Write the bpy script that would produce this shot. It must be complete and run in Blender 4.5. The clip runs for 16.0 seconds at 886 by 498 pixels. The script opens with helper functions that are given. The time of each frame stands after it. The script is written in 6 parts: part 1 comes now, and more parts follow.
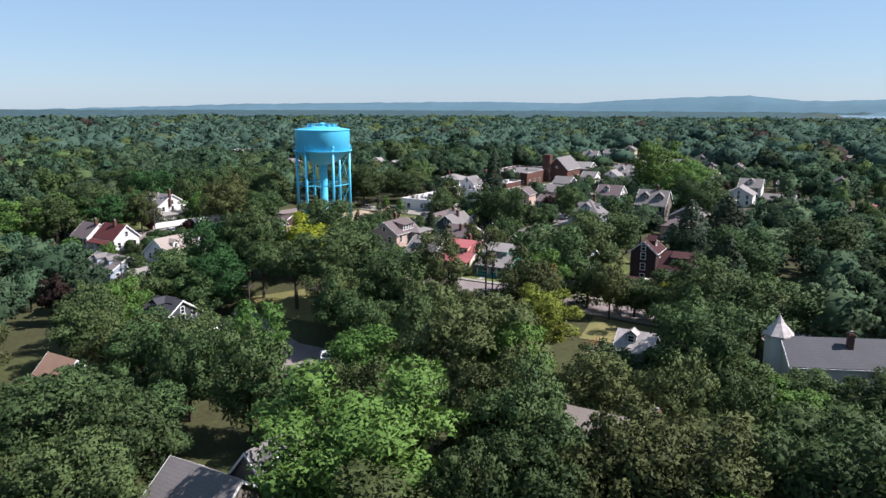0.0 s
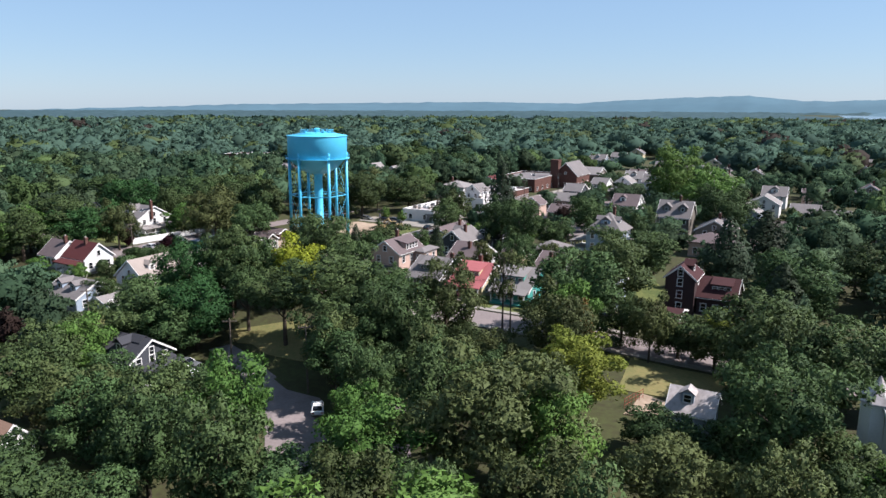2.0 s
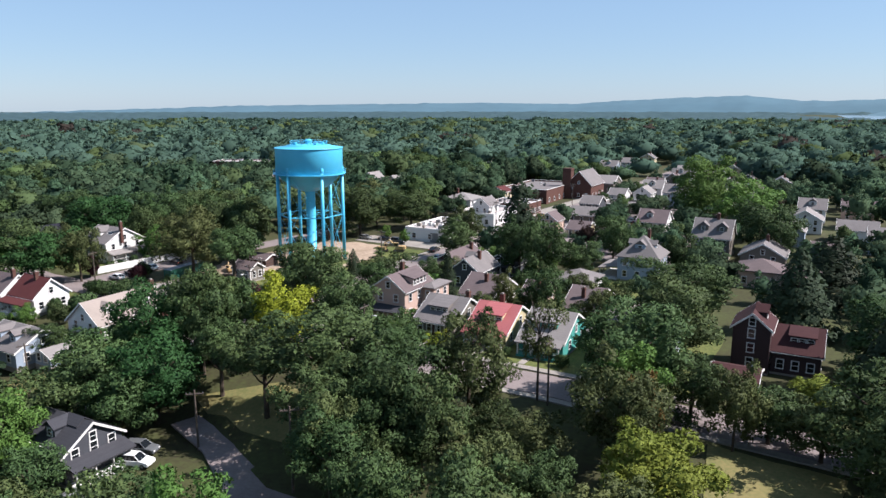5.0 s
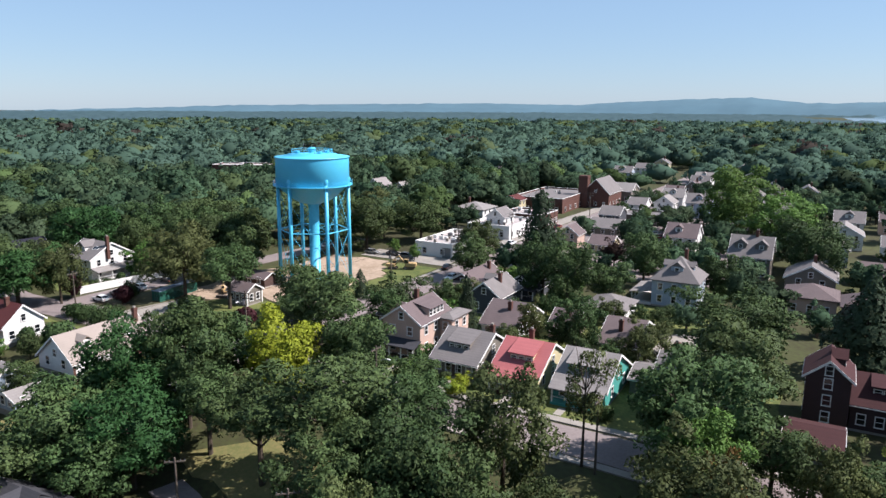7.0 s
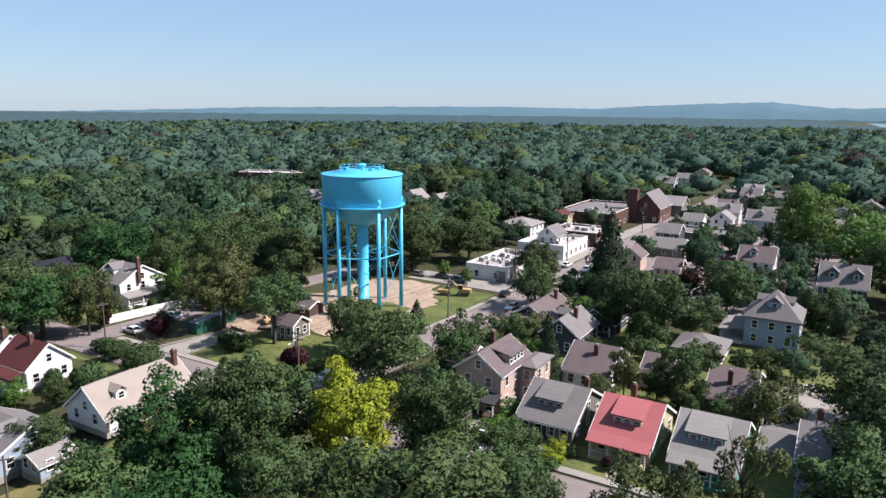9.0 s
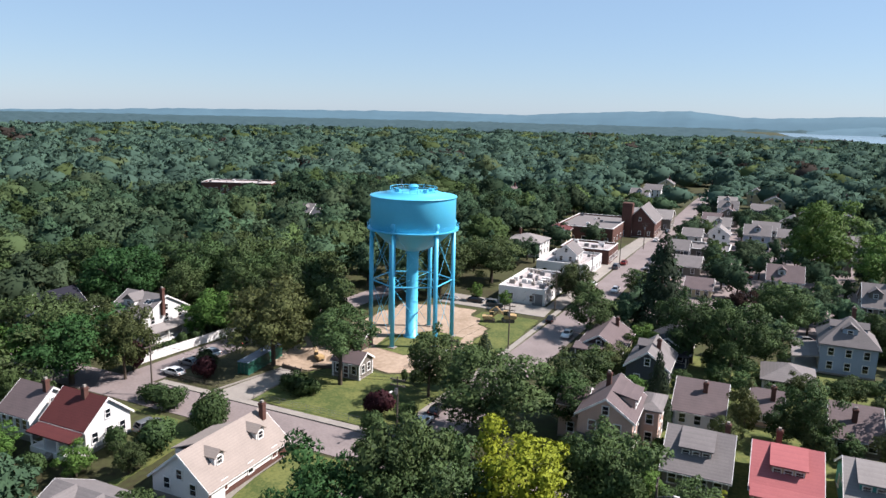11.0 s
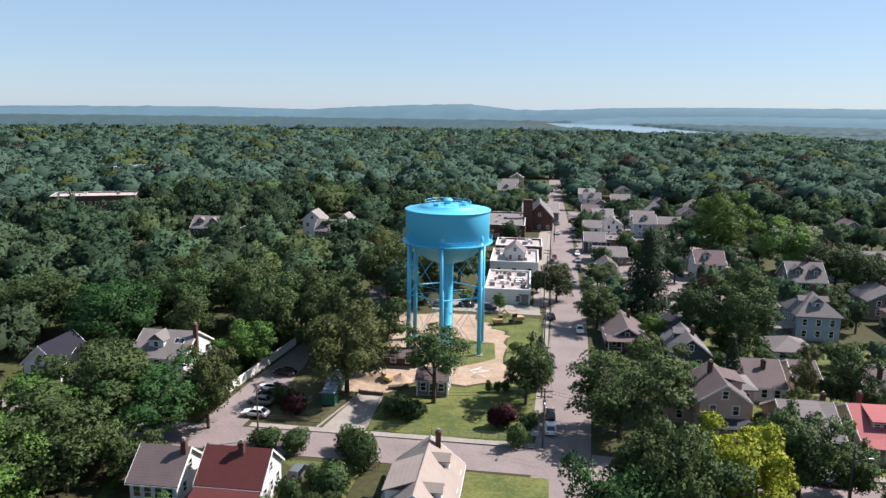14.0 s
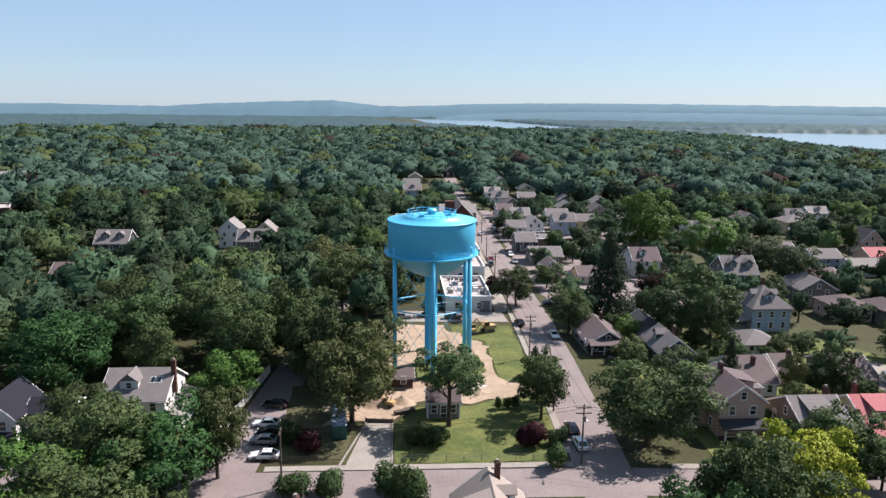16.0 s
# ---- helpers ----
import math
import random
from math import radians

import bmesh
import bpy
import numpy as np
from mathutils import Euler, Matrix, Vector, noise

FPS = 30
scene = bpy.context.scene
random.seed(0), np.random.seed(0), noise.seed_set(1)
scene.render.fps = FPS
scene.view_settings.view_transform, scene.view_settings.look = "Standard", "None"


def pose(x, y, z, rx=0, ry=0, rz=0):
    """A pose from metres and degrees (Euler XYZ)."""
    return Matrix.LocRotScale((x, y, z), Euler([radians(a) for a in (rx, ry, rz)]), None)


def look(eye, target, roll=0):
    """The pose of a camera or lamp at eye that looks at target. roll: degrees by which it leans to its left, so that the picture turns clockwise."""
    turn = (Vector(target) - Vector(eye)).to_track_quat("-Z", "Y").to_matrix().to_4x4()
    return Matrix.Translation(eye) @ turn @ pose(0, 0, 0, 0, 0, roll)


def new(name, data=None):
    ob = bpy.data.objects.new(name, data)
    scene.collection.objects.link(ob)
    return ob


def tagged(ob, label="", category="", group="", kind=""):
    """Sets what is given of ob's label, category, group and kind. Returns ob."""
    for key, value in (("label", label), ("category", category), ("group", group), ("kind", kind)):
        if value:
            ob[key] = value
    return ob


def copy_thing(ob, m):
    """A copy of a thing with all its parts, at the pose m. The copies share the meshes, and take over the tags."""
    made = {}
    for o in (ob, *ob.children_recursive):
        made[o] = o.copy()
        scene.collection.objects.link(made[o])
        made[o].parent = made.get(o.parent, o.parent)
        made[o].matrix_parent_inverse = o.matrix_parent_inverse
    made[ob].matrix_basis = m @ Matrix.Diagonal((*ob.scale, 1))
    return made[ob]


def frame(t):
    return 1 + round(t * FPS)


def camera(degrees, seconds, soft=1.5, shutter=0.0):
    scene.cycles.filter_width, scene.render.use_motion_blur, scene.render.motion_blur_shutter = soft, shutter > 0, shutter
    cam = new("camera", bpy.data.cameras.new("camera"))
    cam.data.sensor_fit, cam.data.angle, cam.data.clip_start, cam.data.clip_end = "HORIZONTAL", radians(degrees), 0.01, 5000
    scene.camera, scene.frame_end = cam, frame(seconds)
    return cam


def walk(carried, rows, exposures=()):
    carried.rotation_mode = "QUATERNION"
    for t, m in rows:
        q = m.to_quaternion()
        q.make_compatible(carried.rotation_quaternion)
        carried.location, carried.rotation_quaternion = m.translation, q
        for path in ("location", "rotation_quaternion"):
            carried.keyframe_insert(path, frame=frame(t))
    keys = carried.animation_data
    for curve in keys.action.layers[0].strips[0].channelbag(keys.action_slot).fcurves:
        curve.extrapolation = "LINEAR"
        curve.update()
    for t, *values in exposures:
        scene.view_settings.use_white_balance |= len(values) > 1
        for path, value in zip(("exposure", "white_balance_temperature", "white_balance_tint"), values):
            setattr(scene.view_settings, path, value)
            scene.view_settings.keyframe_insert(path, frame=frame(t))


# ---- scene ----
cam = camera(63.9, 16.0)
PATH = [
    (0, (1.036, -1.813, 45.604), (0.073, -0.106, 45.205), 0.2),
    (0.5, (-2.049, 2.327, 45.987), (-3.011, 4.034, 45.586), 0.3),
    (1, (-4.954, 6.375, 46.178), (-5.915, 8.084, 45.779), 0.2),
    (1.5, (-7.873, 10.297, 46.49), (-8.832, 12.006, 46.091), 0.2),
    (2, (-10.599, 14.293, 46.715), (-11.558, 16.003, 46.316), 0.2),
    (2.5, (-13.245, 18.209, 47.001), (-14.203, 19.918, 46.602), 0.1),
    (3, (-15.884, 22.065, 47.288), (-16.841, 23.776, 46.89), 0.1),
    (3.5, (-18.49, 25.821, 47.556), (-19.447, 27.532, 47.16), 0.1),
    (4, (-21.087, 29.482, 47.862), (-22.043, 31.193, 47.465), 0.0),
    (4.2, (-22.211, 30.913, 48.003), (-23.165, 32.626, 47.607), -0.1),
    (6.3, (-33.392, 44.103, 49.294), (-34.339, 45.819, 48.895), 0.2),
    (6.5, (-34.451, 45.594, 49.449), (-35.401, 47.308, 49.052), 0.3),
    (7, (-37.609, 49.001, 49.885), (-38.565, 50.713, 49.488), 0.3),
    (7.5, (-41.551, 51.987, 50.235), (-42.509, 53.697, 49.839), 0.4),
    (8, (-45.53, 54.687, 50.636), (-46.497, 56.393, 50.242), 0.5),
    (8.5, (-50.0, 56.858, 51.345), (-50.98, 58.556, 50.951), 0.5),
    (9, (-55.167, 58.375, 52.01), (-56.159, 60.068, 51.62), 0.6),
    (9.5, (-61.278, 59.358, 52.496), (-62.269, 61.052, 52.11), 1.0),
    (9.7, (-64.139, 59.332, 52.64), (-65.119, 61.032, 52.257), 1.2),
    (11.8, (-99.214, 48.275, 55.505), (-99.867, 50.127, 55.128), 1.3),
    (12, (-102.72, 46.843, 55.673), (-103.335, 48.708, 55.296), 1.3),
    (12.5, (-111.309, 43.209, 56.289), (-111.829, 45.103, 55.914), 1.3),
    (13, (-119.822, 40.299, 56.848), (-120.242, 42.218, 56.469), 1.2),
    (13.5, (-127.921, 38.375, 57.391), (-128.256, 40.309, 57.009), 1.1),
    (14, (-135.443, 37.258, 57.933), (-135.677, 39.207, 57.551), 0.9),
    (14.5, (-142.543, 37.224, 58.558), (-142.691, 39.18, 58.172), 0.8),
    (15, (-149.091, 38.181, 59.062), (-149.145, 40.142, 58.675), 0.7),
    (15.5, (-155.065, 40.319, 59.389), (-155.02, 42.28, 59.002), 0.7),
    (16, (-160.71, 43.352, 59.645), (-160.568, 45.309, 59.257), 0.7),
]
walk(cam, [(t, look(eye, target, roll)) for t, eye, target, roll in PATH], [(0.0, 1.12, 5950, 14.5), (9.5, 1.14, 6080, 15.3), (16.0, 1.19, 6250, 16)])

# ---- world and light ----
SUN_EL, SUN_AZ = radians(47), radians(66)  # height, and turn from +y towards +x
world = bpy.data.worlds.new("world")
scene.world = world
world.use_nodes = True
wn = world.node_tree.nodes
sky = wn.new("ShaderNodeTexSky")
sky.sky_type, sky.sun_disc = "NISHITA", False
sky.sun_elevation, sky.sun_rotation = SUN_EL, SUN_AZ
sky.air_density, sky.dust_density, sky.ozone_density = 1.0, 0.2, 4.0
wn["Background"].inputs["Strength"].default_value = 0.0565
soft_sky, cool = wn.new("ShaderNodeHueSaturation"), wn.new("ShaderNodeMix")  # summer haze: paler and a little lilac
soft_sky.inputs["Saturation"].default_value = 1.0
cool.data_type, cool.blend_type = "RGBA", "MIX"
cool.inputs[0].default_value, cool.inputs[7].default_value = 0.55, (3.45, 4.95, 6.4, 1)
world.node_tree.links.new(sky.outputs[0], soft_sky.inputs["Color"])
world.node_tree.links.new(soft_sky.outputs[0], cool.inputs[6])
world.node_tree.links.new(cool.outputs[2], wn["Background"].inputs["Color"])
sun = new("sun", bpy.data.lights.new("sun", "SUN"))
sun.data.energy, sun.data.angle, sun.data.color = 5.0, radians(0.6), (1.0, 0.925, 0.84)
to_sun = Vector((math.sin(SUN_AZ) * math.cos(SUN_EL), math.cos(SUN_AZ) * math.cos(SUN_EL), math.sin(SUN_EL)))
sun.matrix_world = look(to_sun * 300, (0, 0, 0))


# ---- materials ----
def material(name, rough=0.7, metal=0.0):
    m = bpy.data.materials.new(name)
    m.use_nodes = True
    n, l = m.node_tree.nodes, m.node_tree.links
    b = n["Principled BSDF"]
    b.inputs["Roughness"].default_value, b.inputs["Metallic"].default_value = rough, metal
    b.inputs["Specular IOR Level"].default_value = 0.5 if rough < 0.8 else 0.2
    return m, n, l, b


def rgb(c, k=1.0):
    return (c[0] * k, c[1] * k, c[2] * k, 1)


def surface(name, c, c2=None, rough=0.75, metal=0.0, fine=6.0, coarse=0.5, bump=0.25, lines=0.0, wear=0.35):
    """Two tones mixed by coarse stains and fine grain, with relief; lines: courses a metre, counted up the slope."""
    m, n, l, b = material(name, rough, metal)
    c2 = c2 or tuple(v * 0.72 for v in c)
    co = n.new("ShaderNodeTexCoord")
    big, small = n.new("ShaderNodeTexNoise"), n.new("ShaderNodeTexNoise")
    big.inputs["Scale"].default_value, small.inputs["Scale"].default_value = coarse, fine
    big.inputs["Detail"].default_value, small.inputs["Detail"].default_value = 4, 3
    l.new(co.outputs["Object"], big.inputs["Vector"])
    l.new(co.outputs["Object"], small.inputs["Vector"])
    add = n.new("ShaderNodeMath")
    add.operation = "ADD"
    l.new(big.outputs[0], add.inputs[0])
    l.new(small.outputs[0], add.inputs[1])
    last = add
    if lines:
        sep, mul, fr = n.new("ShaderNodeSeparateXYZ"), n.new("ShaderNodeMath"), n.new("ShaderNodeMath")
        l.new(co.outputs["Object"], sep.inputs[0])
        mul.operation, fr.operation = "MULTIPLY", "FRACT"
        mul.inputs[1].default_value = lines
        l.new(sep.outputs[2], mul.inputs[0])
        l.new(mul.outputs[0], fr.inputs[0])
        mix = n.new("ShaderNodeMath")
        mix.operation = "MULTIPLY_ADD"
        mix.inputs[1].default_value = 0.35
        l.new(fr.outputs[0], mix.inputs[0])
        l.new(add.outputs[0], mix.inputs[2])
        last = mix
    ramp = n.new("ShaderNodeMapRange")
    ramp.inputs[1].default_value, ramp.inputs[2].default_value = 1.0 - wear, 1.0 + wear + (0.35 if lines else 0)
    l.new(last.outputs[0], ramp.inputs[0])
    cm = n.new("ShaderNodeMix")
    cm.data_type = "RGBA"
    cm.inputs[6].default_value, cm.inputs[7].default_value = rgb(c2), rgb(c)
    l.new(ramp.outputs[0], cm.inputs[0])
    l.new(cm.outputs[2], b.inputs["Base Color"])
    bp = n.new("ShaderNodeBump")
    bp.inputs["Strength"].default_value, bp.inputs["Distance"].default_value = bump, 0.05
    l.new(last.outputs[0], bp.inputs["Height"])
    l.new(bp.outputs[0], b.inputs["Normal"])
    return m


def foliage(name, c, c2, tint=0.5, patch=0.12, tone="", holes=0.0):
    """Leaves: each differs, each tree differs, and light comes through them."""
    m, n, l, b = material(name, 0.8 if tone else 0.65)
    geo, info, co = n.new("ShaderNodeNewGeometry"), n.new("ShaderNodeObjectInfo"), n.new("ShaderNodeTexCoord")
    big = n.new("ShaderNodeTexNoise")
    big.inputs["Scale"].default_value = patch
    big.inputs["Detail"].default_value = 2
    l.new(geo.outputs["Position"], big.inputs["Vector"])
    f = n.new("ShaderNodeMath")
    f.operation = "MULTIPLY_ADD"
    f.inputs[1].default_value = 0.4 if tone else 0.6
    l.new(geo.outputs["Random Per Island"], f.inputs[0])
    g = n.new("ShaderNodeMapRange")
    g.inputs[1].default_value, g.inputs[2].default_value = 0.3, 0.7
    g.inputs[4].default_value = 0.3
    l.new(big.outputs[0], g.inputs[0])
    l.new(g.outputs[0], f.inputs[2])
    cm = n.new("ShaderNodeMix")
    cm.data_type = "RGBA"
    cm.inputs[6].default_value, cm.inputs[7].default_value = rgb(c), rgb(c2)
    l.new(f.outputs[0], cm.inputs[0])
    if tone:  # joined woods carry one number a tree
        info = n.new("ShaderNodeAttribute")
        info.attribute_name = tone
    which = info.outputs["Fac" if tone else "Random"]
    hsv = n.new("ShaderNodeHueSaturation")
    h = n.new("ShaderNodeMapRange")
    h.inputs[3].default_value, h.inputs[4].default_value = 0.5 - 0.03 * tint, 0.5 + 0.03 * tint
    l.new(which, h.inputs[0])
    l.new(h.outputs[0], hsv.inputs["Hue"])
    v = n.new("ShaderNodeMapRange")
    v.inputs[3].default_value, v.inputs[4].default_value = 1 - 0.35 * tint, 1 + 0.45 * tint
    mulr, frr = n.new("ShaderNodeMath"), n.new("ShaderNodeMath")
    mulr.operation, frr.operation = "MULTIPLY", "FRACT"
    mulr.inputs[1].default_value = 7.31
    l.new(which, mulr.inputs[0])
    l.new(mulr.outputs[0], frr.inputs[0])
    l.new(frr.outputs[0], v.inputs[0])
    l.new(v.outputs[0], hsv.inputs["Value"])
    body = cm
    for at, sign, col in ((0.022, "LESS_THAN", (0.050, 0.026, 0.024)), (0.93, "GREATER_THAN", (0.079, 0.130, 0.032)), (0.88, "GREATER_THAN", (0.076, 0.090, 0.036))) if tone else ():
        cut, cut2, mix2 = n.new("ShaderNodeMath"), n.new("ShaderNodeMath"), n.new("ShaderNodeMix")  # a few copper, light green and yellowish trees
        cut.operation, cut.inputs[1].default_value = sign, at
        cut2.operation, cut2.inputs[1].default_value = "MULTIPLY", 0.75
        l.new(which, cut.inputs[0])
        l.new(cut.outputs[0], cut2.inputs[0])
        mix2.data_type = "RGBA"
        l.new(cut2.outputs[0], mix2.inputs[0])
        l.new(body.outputs[2], mix2.inputs[6])
        mix2.inputs[7].default_value = rgb(col)
        body = mix2
    l.new(body.outputs[2], hsv.inputs["Color"])
    l.new(hsv.outputs[0], b.inputs["Base Color"])
    tr, sh = n.new("ShaderNodeBsdfTranslucent"), n.new("ShaderNodeMixShader")
    l.new(hsv.outputs[0], tr.inputs["Color"])
    sh.inputs[0].default_value = 0.32 if tone else 0.15
    l.new(b.outputs[0], sh.inputs[1])
    l.new(tr.outputs[0], sh.inputs[2])
    last = sh
    if holes:  # sprays are ragged: gaps between the leaves
        gap, cutg, clear, ragged = n.new("ShaderNodeTexNoise"), n.new("ShaderNodeMath"), n.new("ShaderNodeBsdfTransparent"), n.new("ShaderNodeMixShader")
        gap.inputs["Scale"].default_value, gap.inputs["Detail"].default_value = 3.4, 0.0
        l.new(geo.outputs["Position"], gap.inputs["Vector"])
        cutg.operation, cutg.inputs[1].default_value = "LESS_THAN", holes
        l.new(gap.outputs[0], cutg.inputs[0])
        l.new(cutg.outputs[0], ragged.inputs[0])
        l.new(sh.outputs[0], ragged.inputs[1])
        l.new(clear.outputs[0], ragged.inputs[2])
        last = ragged
    l.new(last.outputs[0], n["Material Output"].inputs["Surface"])
    b.inputs["Specular IOR Level"].default_value = 0.03 if tone else 0.1
    return m


M = {
    "ground": surface("woodland_floor", (0.052, 0.061, 0.020), (0.031, 0.025, 0.014), 0.95, fine=1.2, coarse=0.07, bump=0.6),
    "lawn": surface("mown_grass", (0.113, 0.119, 0.036), (0.052, 0.071, 0.020), 0.95, fine=2.2, coarse=0.22, bump=0.6, wear=0.2),
    "rough_grass": surface("rough_grass_and_soil", (0.080, 0.072, 0.036), (0.040, 0.043, 0.021), 0.95, fine=1.8, coarse=0.3, bump=0.7),
    "dry_lawn": surface("dry_grass", (0.184, 0.147, 0.061), (0.098, 0.104, 0.037), 0.95, fine=2.0, coarse=0.18, bump=0.5),
    "dirt": surface("bare_sandy_soil", (0.343, 0.264, 0.196), (0.208, 0.153, 0.104), 0.95, fine=1.1, coarse=0.2, bump=0.6),
    "asphalt": surface("worn_asphalt", (0.204, 0.169, 0.160), (0.138, 0.114, 0.109), 0.9, fine=2.5, coarse=0.16, bump=0.2),
    "concrete": surface("pale_concrete", (0.257, 0.233, 0.202), (0.184, 0.165, 0.147), 0.9, fine=3.0, coarse=0.3, bump=0.2),
    "tank": surface("sky_blue_paint", (0.081, 0.423, 0.617), (0.067, 0.394, 0.584), 0.42, fine=1.5, coarse=0.12, bump=0.03),
    "white": surface("white_siding", (0.604, 0.588, 0.563), (0.490, 0.474, 0.458), 0.7, lines=6.5, fine=4, coarse=0.6, bump=0.2),
    "cream": surface("cream_siding", (0.428, 0.367, 0.220), (0.367, 0.306, 0.184), 0.75, lines=6.5),
    "tan": surface("tan_shingle_wall", (0.442, 0.317, 0.262), (0.350, 0.248, 0.202), 0.85, lines=5),
    "taupe": surface("taupe_siding", (0.159, 0.141, 0.116), (0.111, 0.098, 0.086), 0.8, lines=6),
    "teal": surface("teal_siding", (0.043, 0.245, 0.202), (0.037, 0.190, 0.165), 0.75, lines=6),
    "paleblue": surface("pale_blue_siding", (0.257, 0.306, 0.367), (0.208, 0.251, 0.306), 0.75, lines=6),
    "slate": surface("slate_blue_siding", (0.061, 0.065, 0.073), (0.043, 0.044, 0.052), 0.8, lines=6),
    "maroon": surface("maroon_clapboard", (0.034, 0.014, 0.014), (0.021, 0.009, 0.010), 0.75, lines=6),
    "brick": surface("red_brick", (0.104, 0.049, 0.038), (0.067, 0.034, 0.027), 0.9, lines=12, fine=8),
    "brownwood": surface("brown_boards", (0.073, 0.046, 0.037), (0.046, 0.027, 0.025), 0.8, lines=5),
    "roof_brown": surface("brown_asphalt_shingles", (0.126, 0.096, 0.095), (0.082, 0.064, 0.064), 0.9, lines=4, fine=5, coarse=0.5),
    "roof_grey": surface("grey_asphalt_shingles", (0.165, 0.149, 0.144), (0.107, 0.097, 0.095), 0.95, lines=4, fine=5, coarse=0.5),
    "roof_pale": surface("pale_grey_shingles", (0.220, 0.202, 0.190), (0.153, 0.138, 0.132), 0.95, lines=4, fine=5, coarse=0.5),
    "roof_tan": surface("pale_tan_shingles", (0.269, 0.226, 0.196), (0.196, 0.165, 0.144), 0.9, lines=4, fine=5, coarse=0.5),
    "roof_red": surface("coral_red_shingles", (0.318, 0.101, 0.101), (0.245, 0.076, 0.078), 0.8, lines=4, fine=5, coarse=0.5),
    "roof_maroon": surface("dark_red_shingles", (0.088, 0.025, 0.023), (0.061, 0.017, 0.017), 0.85, lines=4, fine=5, coarse=0.5),
    "roof_oxblood": surface("old_oxblood_shingles", (0.052, 0.020, 0.020), (0.034, 0.014, 0.015), 0.9, lines=4, fine=5, coarse=0.5),
    "roof_slate": surface("slate_grey_shingles", (0.089, 0.087, 0.093), (0.060, 0.058, 0.063), 0.92, lines=4, fine=5, coarse=0.5),
    "roof_terracotta": surface("terracotta_shingles", (0.300, 0.185, 0.125), (0.220, 0.135, 0.095), 0.9, lines=4, fine=5, coarse=0.5),
    "roof_black": surface("black_shingles", (0.016, 0.016, 0.024), (0.011, 0.011, 0.017), 0.9, lines=4, fine=5),
    "roof_dark": surface("charcoal_shingles", (0.046, 0.046, 0.052), (0.031, 0.031, 0.036), 0.9, lines=4, fine=5),
    "membrane": surface("white_roof_membrane", (0.442, 0.396, 0.377), (0.221, 0.193, 0.184), 0.8, fine=1.6, coarse=0.25),
    "trim": surface("white_trim_paint", (0.637, 0.621, 0.597), (0.540, 0.522, 0.499), 0.6, fine=5, coarse=1),
    "bark": surface("grey_bark", (0.080, 0.061, 0.046), (0.043, 0.034, 0.025), 0.95, fine=6, coarse=1.2, bump=0.8),
    "pole": surface("weathered_pole_wood", (0.116, 0.092, 0.073), (0.067, 0.055, 0.046), 0.9, fine=8, coarse=1.0),
    "steel": surface("dull_steel", (0.196, 0.196, 0.202), (0.134, 0.134, 0.141), 0.5, 0.6),
    "yellow": surface("yellow_machine_paint", (0.425, 0.289, 0.119), (0.281, 0.187, 0.093), 0.6, fine=2, coarse=0.6),
    "green_box": surface("dark_green_paint", (0.012, 0.086, 0.055), (0.009, 0.061, 0.043), 0.6, fine=2),
    "tarp": surface("blue_grey_tarp", (0.214, 0.257, 0.318), (0.147, 0.184, 0.245), 0.6, fine=1.2),
    "rubber": surface("black_rubber", (0.012, 0.012, 0.012), (0.008, 0.008, 0.008), 0.85),
    "car_white": surface("white_car_paint", (0.654, 0.654, 0.645), (0.621, 0.621, 0.613), 0.25, fine=1),
    "car_grey": surface("grey_car_paint", (0.134, 0.141, 0.147), (0.122, 0.128, 0.134), 0.25, 0.3, fine=1),
    "car_black": surface("black_car_paint", (0.012, 0.012, 0.014), (0.010, 0.010, 0.012), 0.2, fine=1),
    "car_red": surface("red_car_paint", (0.214, 0.019, 0.019), (0.184, 0.015, 0.015), 0.25, fine=1),
    "car_silver": surface("silver_car_paint", (0.306, 0.306, 0.306), (0.281, 0.281, 0.281), 0.25, 0.5, fine=1),
    "redwood": surface("red_painted_wood", (0.306, 0.061, 0.043), (0.233, 0.043, 0.031), 0.7),
    # wooded hills and far shore: the blue is haze put into the colour
    "hill": surface("haze_blue_hills", (0.068, 0.124, 0.156), (0.057, 0.104, 0.132), 1.0, fine=0.01, coarse=0.002, bump=0),
}
gm, gn, gl, gb = material("window_glass", 0.08)
gb.inputs["Base Color"].default_value = (0.009, 0.011, 0.014, 1)
gb.inputs["Specular IOR Level"].default_value = 0.6
M["glass"] = gm
wm, wnn, wl, wb = material("river_water", 0.18)
wb.inputs["Base Color"].default_value = (0.153, 0.202, 0.233, 1)
wno, wbp = wnn.new("ShaderNodeTexNoise"), wnn.new("ShaderNodeBump")
wno.inputs["Scale"].default_value, wbp.inputs["Strength"].default_value = 0.15, 0.3
wl.new(wno.outputs[0], wbp.inputs["Height"])
wl.new(wbp.outputs[0], wb.inputs["Normal"])
M["water"] = wm
M["leaf"] = foliage("green_leaves", (0.022, 0.037, 0.015), (0.070, 0.108, 0.036), 0.65, holes=0.44)
M["leaf_bright"] = foliage("bright_green_leaves", (0.040, 0.082, 0.017), (0.104, 0.180, 0.040), 0.3, holes=0.44)
M["leaf_yellow"] = foliage("yellow_green_leaves", (0.112, 0.145, 0.012), (0.222, 0.258, 0.022), 0.3, holes=0.40)
M["leaf_olive"] = foliage("olive_leaves", (0.033, 0.042, 0.015), (0.094, 0.112, 0.040), 0.5, holes=0.44)
M["leaf_red"] = foliage("dark_red_leaves", (0.021, 0.008, 0.011), (0.051, 0.016, 0.020), 0.3)
M["leaf_rust"] = foliage("rusty_orange_leaves", (0.068, 0.043, 0.015), (0.136, 0.080, 0.025), 0.3, holes=0.42)
